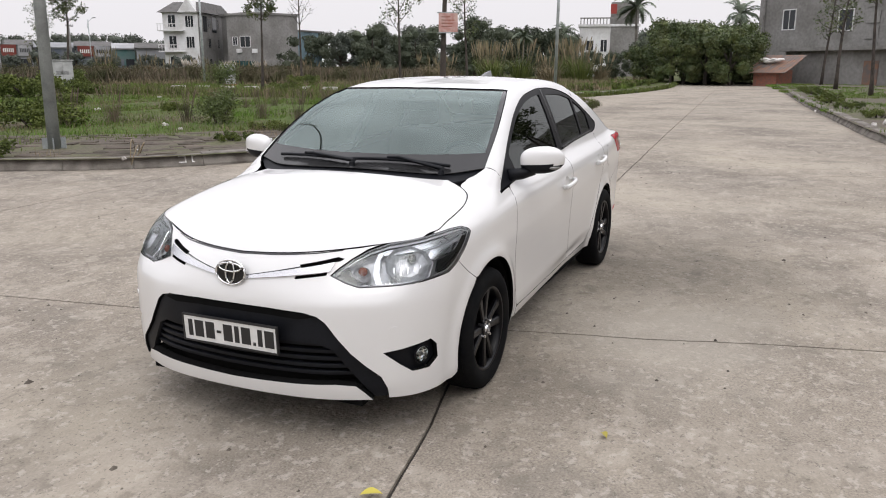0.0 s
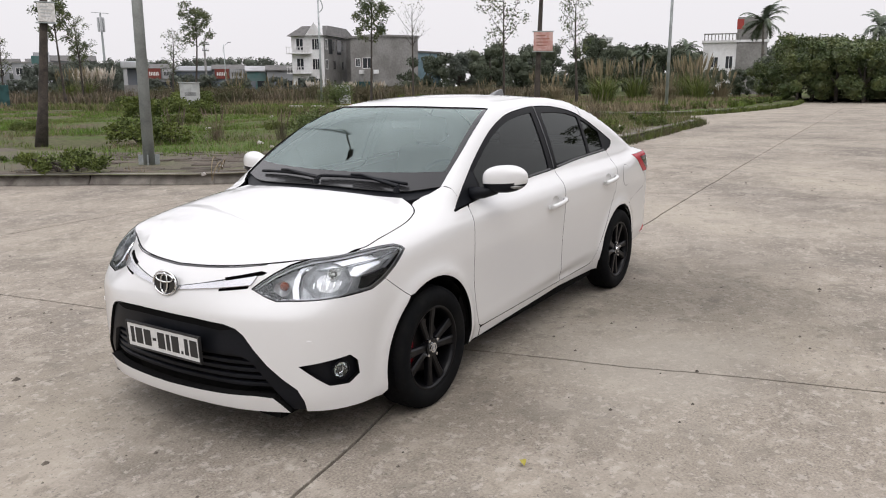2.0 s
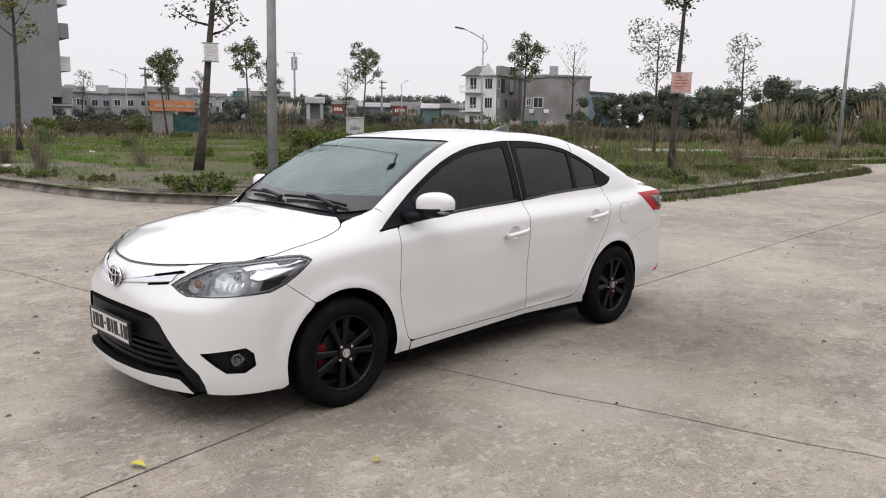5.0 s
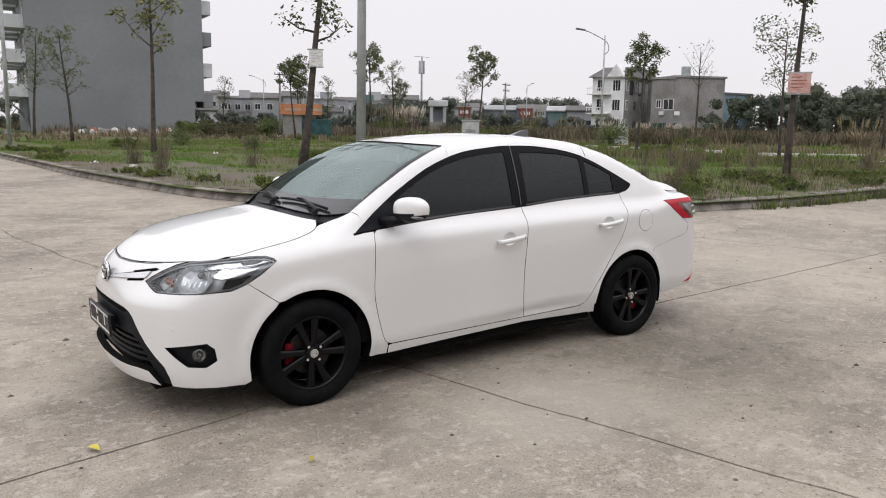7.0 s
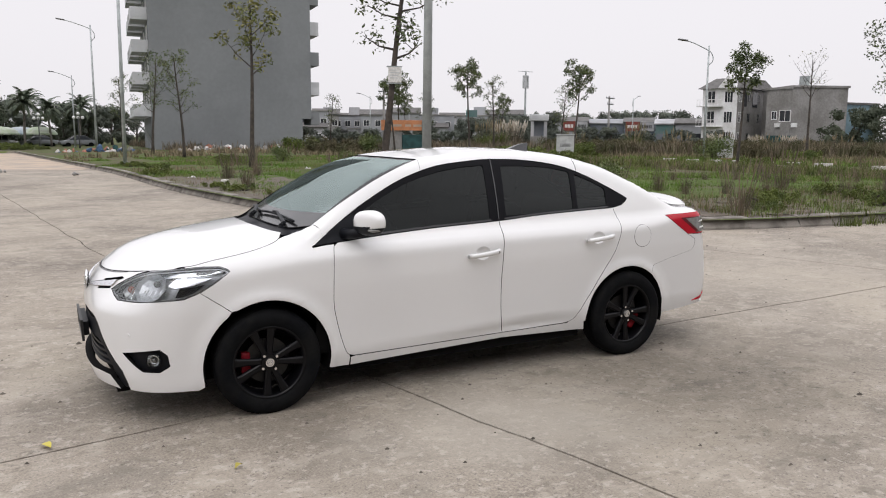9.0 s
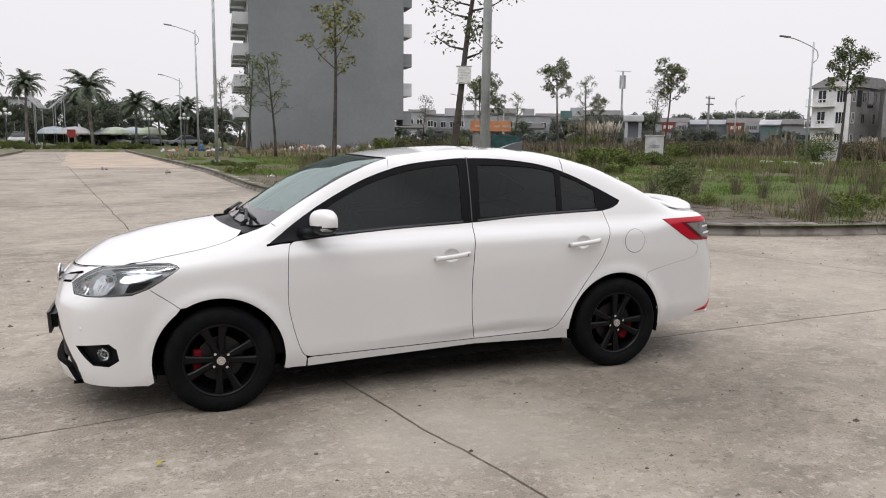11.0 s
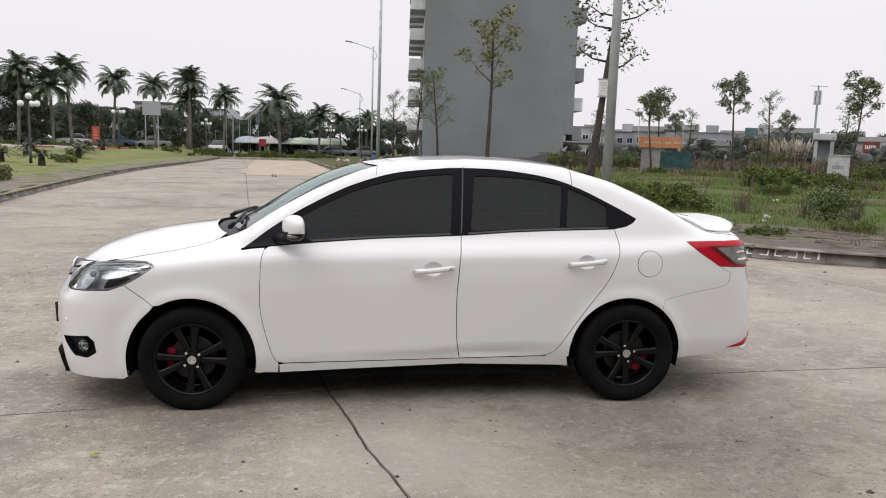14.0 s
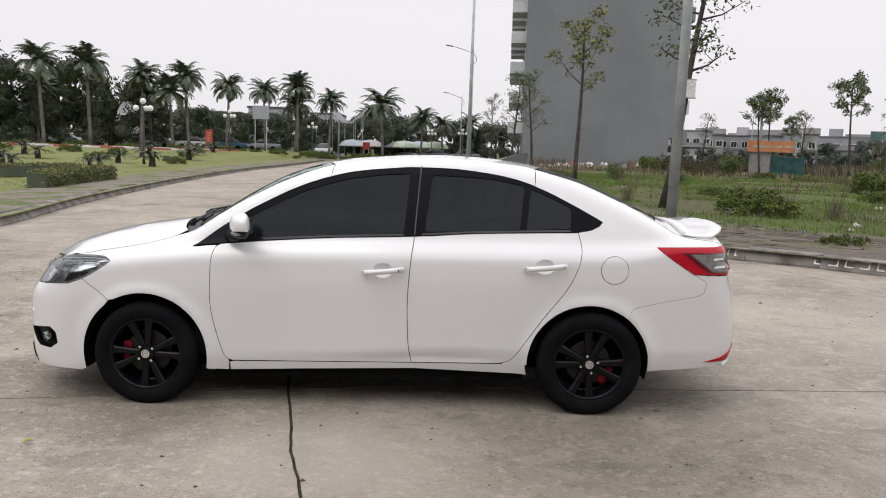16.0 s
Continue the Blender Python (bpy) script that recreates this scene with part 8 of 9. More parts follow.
# ---- poles and lamps ----
def pole(name, label, category, h, r0, r1, x, y, lean=0.0, arm=None, group=""):
    t = empty(name, label, category, group, m=pose(x, y, height(x) + 0.13, 0, lean, 0))
    link_mesh("shaft", *tube([(0, 0, -0.1), (0, 0, h * 0.5), (0, 0, h)], [r0, (r0 + r1) / 2, r1], 14), M_STEEL, t, smooth=True)
    bm = bmesh.new()
    add_box(bm, (-r0 * 2, -r0 * 2, -0.05), (r0 * 2, r0 * 2, 0.03), 0.01)
    for a in range(4):
        add_box(bm, (-0.008, r0, 0.03), (0.008, r0 * 1.8, 0.22), m=pose(0, 0, 0, 0, 0, 45 + 90 * a))
    part("base_plate", bm, M_STEEL, t)
    if arm:
        az, reach = arm
        d = Vector((math.cos(math.radians(az)), math.sin(math.radians(az)), 0))
        bow = [Vector((0, 0, h - 1.3)) + d * 0.02, Vector((0, 0, h - 1.0)) - d * 0.28, Vector((0, 0, h - 0.55)) - d * 0.22, Vector((0, 0, h - 0.25)) + d * 0.15, Vector((0, 0, h + 0.15)) + d * reach * 0.65, Vector((0, 0, h + 0.32)) + d * reach]
        link_mesh("arm", *tube([Vector(q) for q in spline(bow, 0.12)], 0.035, 7), M_STEEL, t, smooth=True)
        bm = bmesh.new()
        add_box(bm, (-0.1, -0.13, -0.05), (0.55, 0.13, 0.05), 0.03, Matrix.Translation(Vector((0, 0, h + 0.33)) + d * reach) @ pose(0, 0, 0, 0, -8, az))
        part("lamp_head", bm, M_BEZEL, t, "flat street lamp head")
    return t


again(t_mid, 22.0, -7.5, 10, 1.2)
again(t_b, 29.0, -9.0, 70, 1.3)
again(p_short, 16.0, -17.0, 70, 1.0)
pole("street_lamp", "tall galvanised street lamp with a curved arm", "street lamp", 9.8, 0.098, 0.06, 4.40, 8.85, 0.5, (205, 2.3), "street lamps")
pole("steel_pole", "tall thin grey steel pole at the kerb", "pole", 10.5, 0.09, 0.06, 1.15, 34.2, 0.3)
pole("steel_pole", "tall thin grey steel pole beside the side street", "pole", 9.5, 0.09, 0.06, 36.6, 9.5, 1.6)
pole("street_lamp", "grey street lamp with a curved arm", "street lamp", 7.45, 0.09, 0.05, 37.2, 33.6, 0.0, (150, 1.5), "street lamps")
pole("street_lamp", "grey street lamp with a curved arm", "street lamp", 10.4, 0.10, 0.06, 1.9, 66.8, 0.0, (170, 2.0), "street lamps")
pole("street_lamp", "grey street lamp with a curved arm", "street lamp", 8.0, 0.09, 0.05, 1.2, 92.0, 0.0, (170, 1.8), "street lamps")
pole("street_lamp", "grey street lamp with a curved arm", "street lamp", 7.5, 0.09, 0.05, 42, 105, 0.0, (150, 1.5), "street lamps")
pole("street_lamp", "grey street lamp with a curved arm", "street lamp", 7.5, 0.09, 0.05, 78, 88, 0.0, (20, 1.5), "street lamps")
pole("street_lamp", "grey street lamp with a curved arm", "street lamp", 7.5, 0.09, 0.05, 60, 130, 0.0, (160, 1.5), "street lamps")


def mast(x, y, h):
    t = empty("phone_mast", "slim grey mast with antennas at its top", "mast", m=pose(x, y, height(x)))
    link_mesh("shaft", *tube([(0, 0, 0), (0, 0, h)], [0.22, 0.12], 8), M_STEEL, t)
    for a in range(3):
        bm = bmesh.new()
        add_box(bm, (0.25, -0.15, h - 2.6), (0.5, 0.15, h - 0.6), 0.03, pose(0, 0, 0, 0, 0, 120 * a))
        part("antenna", bm, M_BALC, t)
    for a in range(2):
        link_mesh("cross_arm", *tube([(-1.4 * math.cos(a), -1.4 * math.sin(a), h), (1.4 * math.cos(a), 1.4 * math.sin(a), h)], 0.04, 5), M_STEEL, t)


mast(66.3, 99.9, 11.9)


def cabinet(x, y, w, h, turn):
    t = empty("switch_cabinet", "pale grey electrical switch cabinet on a plinth", "cabinet", "switch cabinets", m=pose(x, y, height(x) + 0.165, 0, 0, turn))
    box_part("plinth", (-w / 2 - 0.04, -0.32, -0.1), (w / 2 + 0.04, 0.32, 0.12), M_BRICK, t)
    body_box = box_part("body", (-w / 2, -0.28, 0.12), (w / 2, 0.28, h), M_CABINET, t, 0.015)
    box_part("cap", (-w / 2 - 0.05, -0.34, h), (w / 2 + 0.05, 0.34, h + 0.05), M_CABINET, t, 0.015)
    for s in (-1, 1):
        box_part("door", (min(0, s * w / 2) + 0.02, -0.30, 0.2), (max(0, s * w / 2) - 0.02, -0.282, h - 0.06), M_CABINET, t, 0.006)
    bm = bmesh.new()
    for k in range(4):
        add_box(bm, (-w * 0.3, -0.306, h * 0.55 + 0.05 * k), (w * 0.3, -0.301, h * 0.55 + 0.05 * k + 0.022))
    part("vent", bm, M_BEZEL, t)


cabinet(36.6, 31.2, 0.95, 1.30, -45)
cabinet(24.8, 32.2, 1.0, 1.50, -35)


# ---- the old footpath of pavers behind the kerb ----
def footpath():
    path = empty("pavement", "old sunken footpath of brown concrete pavers with soil between", "pavement", kind="structure")
    bm = bmesh.new()
    add_box(bm, (-0.235, -0.112, -0.05), (0.235, 0.112, 0.0), 0.012)
    me = bpy.data.meshes.new("paver")
    bm.to_mesh(me)
    bm.free()
    me.materials.append(M_PAVER)
    rng = random.Random(9)
    line = KERB_LINES["field_north_east"]
    near = [p for p in line if p.y < 11.5 and p.x < 11.0]
    for row in range(14):
        off = 0.40 + row * 0.245
        pos, want = 0.0, 0.3 + 0.25 * (row % 2)
        for a, b in zip(near, near[1:]):
            seg = (b - a).length
            d = (b - a) / seg
            n = Vector((-d.y, d.x))
            while want < pos + seg:
                c = a + d * (want - pos) + n * off
                want += 0.50
                if rng.random() < 0.30 or noise.noise((c.x * 0.6, c.y * 0.6, 8)) > 0.28 or math.hypot(c.x - 4.40, c.y - 8.85) < 0.45:
                    continue
                ob = bpy.data.objects.new("paver", me)
                scene.collection.objects.link(ob)
                ob.parent = path
                ob.matrix_basis = pose(c.x, c.y, height(c.x) + 0.183 + rng.uniform(-0.012, 0.008), rng.uniform(-3, 3), rng.uniform(-3, 3), math.degrees(math.atan2(d.y, d.x)) + rng.uniform(-4, 4)) @ Matrix.Diagonal((0.97, 1, 1, 1))
            pos += seg


footpath()


def soil_strip():
    """Bare soil of the footpath's bed, just above the plot."""
    line = [p for p in KERB_LINES["field_north_east"] if p.y < 22 and p.x < 21]
    verts, faces = [], []
    for i, p in enumerate(line):
        d = (line[min(i + 1, len(line) - 1)] - line[max(i - 1, 0)]).normalized()
        n = Vector((-d.y, d.x))
        for k in range(9):
            off = 0.20 + (4.3 + 0.5 * noise.noise((i * 0.3, 0, 0))) * k / 8
            q = p + n * off
            verts.append((q.x, q.y, height(q.x) + (0.173 if k < 8 else 0.095) + 0.010 * noise.noise((q.x * 2, q.y * 2, 1))))
    w = 9
    faces = [(i * w + k, i * w + k + 1, (i + 1) * w + k + 1, (i + 1) * w + k) for i in range(len(line) - 1) for k in range(8)]
    ob = link_mesh("footpath_bed", verts, [tuple(reversed(f)) for f in faces], M_SOIL, smooth=True)
    tagged(ob, "bare brown soil of the sunken footpath", "ground", kind="structure")


soil_strip()


# ---- the public garden and the street beyond it ----
def ball_hedge(x0, y0, x1, y1, h, seed):
    """A clipped box hedge along a line."""
    rng = np.random.default_rng(seed)
    ln = math.dist((x0, y0), (x1, y1))
    t = empty("hedge", "low clipped box hedge on the garden lawn", "hedge", "hedges of the garden", m=pose(x0, y0, height(x0) + 0.165, 0, 0, math.degrees(math.atan2(y1 - y0, x1 - x0))))
    n = int(ln * 900)
    c = np.stack([rng.uniform(0, ln, n), rng.uniform(-0.3, 0.3, n), rng.uniform(0, h, n)], 1)
    face = rng.integers(0, 3, n)
    c[face == 0, 2] = h + rng.normal(0, 0.02, (face == 0).sum())
    c[face == 1, 1] = -0.3 + rng.normal(0, 0.02, (face == 1).sum())
    balls = np.hstack([c, np.full((n, 1), 0.03)])
    v, f = leaves(rng, balls, n, 0.075, 1.0, 0, 0.6)
    fast_mesh("foliage", v, f, M_HEDGE, t)
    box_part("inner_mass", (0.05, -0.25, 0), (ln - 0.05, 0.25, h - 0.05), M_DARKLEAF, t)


ball_hedge(-10.9, 15.9, -11.8, 22.3, 0.45, 1)
ball_hedge(-14.0, 24.8, -15.3, 21.3, 0.42, 2)
ball_hedge(-15.3, 21.2, -19.2, 19.6, 0.42, 3)


def cycad(seed):
    rng = random.Random(seed)
    t = empty("cycad", "small dark cycad with stiff arching fronds", "plant", "cycads of the garden")
    bm = bmesh.new()
    bmesh.ops.create_cone(bm, cap_ends=True, segments=9, radius1=0.16, radius2=0.12, depth=0.5, matrix=pose(0, 0, 0.2))
    part("trunk", bm, M_BARK, t)
    verts, faces = [], []
    for k in range(22):
        a, up = k * 2.4, rng.uniform(0.2, 1.3)
        out, side = Vector((math.cos(a), math.sin(a), 0)), Vector((-math.sin(a), math.cos(a), 0))
        prev = Vector((0, 0, 0.42))
        for q in range(7):
            f = (q + 1) / 7
            p = Vector((0, 0, 0.42)) + out * 0.95 * f + Vector((0, 0, up * 0.8 * f - (0.3 + 0.4 * up) * f * f))
            wd = 0.13 * math.sin(math.pi * (0.15 + 0.8 * f)) + 0.02
            b = len(verts)
            verts += [prev, p + side * wd, p - side * wd + Vector((0, 0, 0.0)), p]
            faces += [(b, b + 1, b + 3), (b, b + 3, b + 2)]
            prev = p
    link_mesh("leaf_crown", verts, faces, M_DARKLEAF, t)
    return t


cy = cycad(4)
put(cy, -15.56, 36.1, 0, 1.2, 0.165)
for x, y, s in ((-17.48, 34.15, 0.9), (-19.12, 40.14, 1.1), (-17.36, 47.14, 1.3), (-20.79, 47.82, 1.2), (-18.78, 52.6, 1.3), (-22.41, 53.25, 1.2), (-25.24, 42.75, 1.2), (-28.35, 46.87, 1.3), (-23.04, 35.16, 1.0), (-27.09, 31.74, 1.1), (-19.92, 30.48, 0.9), (-16.5, 31.01, 0.8), (-31.28, 38.05, 1.4), (-34.41, 46.45, 1.5), (-19.15, 58.2, 1.2), (-20.99, 63.6, 1.2)):
    again(cy, x, y, 31 * x, s, 0.165)
for x, y, s in ((-16.47, 42.18, 0.7), (-21.73, 43.19, 0.9), (-25.1, 37.72, 0.7), (-29.17, 41.2, 0.9), (-18.43, 49.82, 0.7), (-23.38, 49.74, 0.8), (-19.54, 55.32, 0.7), (-32.44, 50.88, 1.0), (-17.75, 44.84, 0.6), (-27.47, 51.48, 0.9)):
    again(bush2, x, y, 53 * x, s, 0.145)


def garden_strip():
    """The paved verge between the lawn and the kerb."""
    line = KERB_LINES["garden_north_west"]
    line = [p for p in line if p.y > 4.5]
    verts, faces = [], []
    for i, p in enumerate(line):
        d = (line[min(i + 1, len(line) - 1)] - line[max(i - 1, 0)]).normalized()
        n = Vector((-d.y, d.x))
        for k in range(6):
            q = p + n * (0.22 + 2.3 * k / 5)
            verts.append((q.x, q.y, height(q.x) + (0.187 if k < 5 else 0.145)))
    faces = [(i * 6 + k + 1, i * 6 + k, (i + 1) * 6 + k, (i + 1) * 6 + k + 1) for i in range(len(line) - 1) for k in range(5)]
    ob = link_mesh("pavement_north_west", verts, faces, M_VERGE, smooth=True)
    tagged(ob, "mossy paved verge beside the garden lawn", "pavement", kind="structure")


garden_strip()


def globe_lamp(x, y):
    t = empty("globe_lamp", "dark iron garden lamp with white globes", "lamp", "garden lamps", m=pose(x, y, height(x) + rise(x, y) + 0.1))
    link_mesh("post", *tube([(0, 0, 0), (0, 0, 0.5), (0, 0, 3.3)], [0.10, 0.06, 0.05], 9), M_IRON, t, smooth=True)
    for k in range(4):
        a = math.pi / 2 * k
        tip = Vector((0.42 * math.cos(a), 0.42 * math.sin(a), 3.15))
        if k == 3:
            tip = Vector((0, 0, 3.55))
        link_mesh("bracket", *tube([(0, 0, 2.9), (tip.x * 0.6, tip.y * 0.6, 2.85), tip], [0.025, 0.02, 0.02], 6), M_IRON, t)
        bm = bmesh.new()
        bmesh.ops.create_uvsphere(bm, u_segments=14, v_segments=9, radius=0.17, matrix=Matrix.Translation(tip + Vector((0, 0, 0.14))))
        part("globe", bm, M_GLOBE, t, "white glass globe", smooth=True)
    return t


gl = globe_lamp(-17.47, 39.79)
for x, y in ((-20.05, 65.98), (-15.48, 82.43), (-2.33, 90.77), (1.37, 85.23)):
    copy_thing(gl, pose(x, y, height(x) + rise(x, y) + 0.1))


def garden_bank():
    """The lawn that rises gently towards the street beyond the garden."""
    nx, ny = 34, 30
    verts = []
    line = [p for p in KERB_LINES["garden_north_west"] if 20 < p.y < 62]
    foot, far = (min(line, key=lambda p: abs(p.y - q)).x - 2.65 for q in (37, 59))
    for j in range(ny + 1):
        y = 37 + 75 * j / ny
        edge = foot + (far - foot) * (y - 37) / 22
        for i in range(nx + 1):
            x = -110 + (edge + 110) * (i / nx) ** 0.6
            verts.append((x, y, height(x) + (rise(x, y) + 0.18 if i < nx else -0.2)))
    faces = [(j * (nx + 1) + i, j * (nx + 1) + i + 1, (j + 1) * (nx + 1) + i + 1, (j + 1) * (nx + 1) + i) for j in range(ny) for i in range(nx)]
    tagged(link_mesh("garden_bank", verts, faces, M_LAWN), "low grassy bank beyond the public garden", "lawn", kind="structure")


garden_bank()
for k in range(22):
    x = -52 + 1.75 * k
    again(bush2, x, 71.5 + 1.2 * math.sin(k * 1.9), 61 * k, 0.75 + 0.3 * math.sin(k * 2.3), 0.06)


def far_verge():
    """The strip of lawn and shrubs where the street bends away."""
    verts = [(x, y, height(x) + z) for x, y, z in ((-17, 76, 0.16), (-1.5, 73.5, 0.16), (-0.5, 76, 0.18), (-0.5, 110, 0.18), (-17, 110, 0.18), (-17, 75.6, -0.1), (-1.2, 73.1, -0.1), (0, 76, -0.1))]
    tagged(link_mesh("verge", verts, [(0, 1, 2, 3, 4), (5, 6, 1, 0), (6, 7, 2, 1)], M_VERGE), "narrow mossy verge where the street bends", "verge", kind="structure")
    for k in range(11):
        again(bush2, -15.5 + 1.35 * k, 79.5 + 1.3 * math.sin(k * 2.1), 47 * k, 1.0 + 0.35 * math.sin(k * 1.7), 0.1)


far_verge()


def cross_street():
    """The street beyond the garden, with a painted kerb."""
    ob = link_mesh("street", [(-110, 59.5, 0.58), (-20.5, 62.5, 0.58), (-21, 68.5, 0.58), (-110, 66, 0.58)], [(0, 1, 2, 3)], M_ASPHALT)
    tagged(ob, "pale street beyond the public garden", "road", kind="structure")
    ke = empty("kerb_street", "kerb painted red and white in turns", "kerb", kind="structure")
    bm = bmesh.new()
    add_box(bm, (0, -0.12, -0.2), (1.95, 0.12, 0.32), 0.02)
    red = bpy.data.meshes.new("kerb_block")
    bm.to_mesh(red)
    bm.free()
    white = red.copy()
    red.materials.append(M_KERBRED)
    white.materials.append(M_KERBWHITE)
    for y0, y1 in ((59.2, 62.3), (66.2, 69.2)):
        for k in range(36):
            x = -92 + 2.0 * k
            y = y0 + (y1 - y0) * (x + 110) / 91.5
            b = bpy.data.objects.new("kerb_block", red if k % 2 else white)
            scene.collection.objects.link(b)
            b.parent = ke
            b.matrix_basis = pose(x, y, 0.52, 0, 0, 1.9)


cross_street()


def parked_car(x, y, turn, paint, label, van=False):
    """A car far off: rounded body, glasshouse, wheels."""
    t = empty("parked_car", label, "car", "parked cars", m=pose(x, y, height(x) + rise(x, y) + 0.08, 0, 0, turn))
    prof = [(-2.1, 0.35), (-2.15, 0.6), (-2.0, 0.78), (-1.1, 0.92), (1.3 if not van else 2.0, 0.95), (2.0, 0.90), (2.15, 0.65), (2.1, 0.35)]
    top = [(-1.15, 0.92), (-0.45, 1.42), (0.7 if not van else 1.8, 1.45), (1.55 if not van else 2.1, 0.95)]

    def loft(line, w0, w1, name, material):
        bm = bmesh.new()
        rows = [[bm.verts.new((px, s * (w1 if pz > 1.2 else w0), pz)) for px, pz in line] for s in (-1, 1)]
        bm.faces.new(rows[0])
        bm.faces.new(list(reversed(rows[1])))
        for i in range(len(line)):
            j = (i + 1) % len(line)
            bm.faces.new((rows[0][j], rows[0][i], rows[1][i], rows[1][j]))
        bmesh.ops.recalc_face_normals(bm, faces=bm.faces)
        bmesh.ops.bevel(bm, geom=list(bm.edges), offset=0.06, segments=2, affect="EDGES", profile=0.5)
        return part(name, bm, material, t, smooth=True)
    loft(prof, 0.85, 0.85, "body", paint)
    loft(top, 0.78, 0.60, "glasshouse", M_DARKGLASS)
    box_part("roof", (-0.42, -0.58, 1.44), (0.68 if not van else 1.78, 0.58, 1.49), paint, t, 0.02)
    for wx in (-1.3, 1.3):
        for wy in (-0.8, 0.8):
            bm = bmesh.new()
            bmesh.ops.create_cone(bm, cap_ends=True, segments=18, radius1=0.31, radius2=0.31, depth=0.2, matrix=pose(wx, wy, 0.31, 90, 0, 0))
            part("wheel", bm, M_TYRE, t)
    return t


for x, y, turn, paint, label in ((-40.91, 88.07, 3, M_CARWHITE, "white car parked across the garden"), (-35.73, 89.3, 3, M_CARGREY, "grey car parked across the garden"), (-31.42, 90.43, 185, M_CARWHITE, "white car parked across the garden"),
                                 (-27.45, 91.41, 3, M_CARBLUE, "dark blue car parked across the garden"), (-23.4, 92.42, 5, M_CARGREY, "grey car parked across the garden"), (-45.92, 86.89, 3, M_CARGREY, "grey car parked across the garden"),
                                 (-2.43, 104.36, 20, M_CARGREY, "dark car parked at the end of the street"), (-6.84, 105.08, 200, M_CARWHITE, "pale car parked at the end of the street"), (-16.04, 93.65, 90, M_CARWHITE, "white car parked at the end of the street"), (1.84, 100.93, 10, M_CARGREY, "dark car parked at the end of the street")):
    parked_car(x, y, turn, paint, label)


def parasol(x, y, r, h, tilt, cloth, tone):
    t = empty("parasol", f"large domed market parasol of {tone} cloth", "parasol", "market parasols", m=pose(x, y, height(x) + 0.05, 0, 0, tilt))
    link_mesh("pole", *tube([(0, 0, 0), (0, 0, h)], 0.03, 6), M_STEEL, t)
    verts, faces = [(0, 0, h)], []
    n = 12
    for ring, (q, dz) in enumerate(((0.45, 0.10), (0.80, 0.38), (1.0, 0.80), (1.0, 0.95))):
        verts += [(r * q * math.cos(2 * math.pi * i / n), r * q * math.sin(2 * math.pi * i / n), h - dz) for i in range(n)]
    faces += [(0, 1 + i, 1 + (i + 1) % n) for i in range(n)]
    for k in range(3):
        faces += [(1 + k * n + i, 1 + (k + 1) * n + i, 1 + (k + 1) * n + (i + 1) % n, 1 + k * n + (i + 1) % n) for i in range(n)]
    link_mesh("canopy", verts, faces, cloth, t)


for k, (x, y) in enumerate(((-13.19, 100.26), (-10.75, 99.35), (-8.74, 101.43), (-6.28, 100.41), (-4.25, 102.26), (-2.21, 100.91), (-7.4, 103.31), (-11.86, 102.14))):
    parasol(x, y, 1.9, 2.55, 30 * k, *((M_UMBRELLA, "pale grey-blue"), (M_CLOTHPINK, "faded pinkish"), (M_CLOTHGREEN, "faded green"))[(0, 1, 0, 2, 0, 2, 1, 0)[k]])


def standing_sign(x, y, w, h, z, material, label, bars):
    t = empty("sign", label, "sign", m=pose(x, y, height(x) + rise(x, y) + 0.1, 0, 0, -8))
    box_part("board", (-w / 2, -0.05, z), (w / 2, 0.05, z + h), material, t, 0.01)
    for s in (-1, 1):
        box_part("leg", (s * w * 0.35 - 0.04, -0.03, 0), (s * w * 0.35 + 0.04, 0.03, z), M_STEEL, t)
    for k in range(bars):
        box_part("lettering_bar", (-w * 0.25, -0.062, z + h * (0.12 + 0.8 * k / bars)), (w * 0.25, -0.052, z + h * (0.12 + 0.8 * (k + 0.55) / bars)), M_ORANGE, t)


standing_sign(-23.0, 69.4, 0.70, 1.55, 0.5, M_REDSIGN, "upright red sign board with bars of lettering", 5)
standing_sign(-19.3, 74.5, 1.75, 1.35, 3.35, M_FARWALL, "grey billboard on two posts behind the palms", 0)
standing_sign(-10.75, 94.38, 0.9, 0.9, 1.2, M_REDSIGN, "small red sign at the market", 0)
for p0, p1, h in (((-40, 112), (-32, 113), 6.0), ((-31, 114), (-26, 114), 7.0), ((-24, 118), (-18, 118), 6.5), ((-12, 125), (-5, 125), 6.0), ((-50, 105), (-44, 107), 7.0)):
    flat_block("far_house", "pale house behind the palms", p0, p1, 8, h, M_BALC, [(1.5, 3.8, 1.1, 1.3), (3.6, 3.8, 1.1, 1.3)], roof=M_ROOFTILE, group="houses behind the garden")


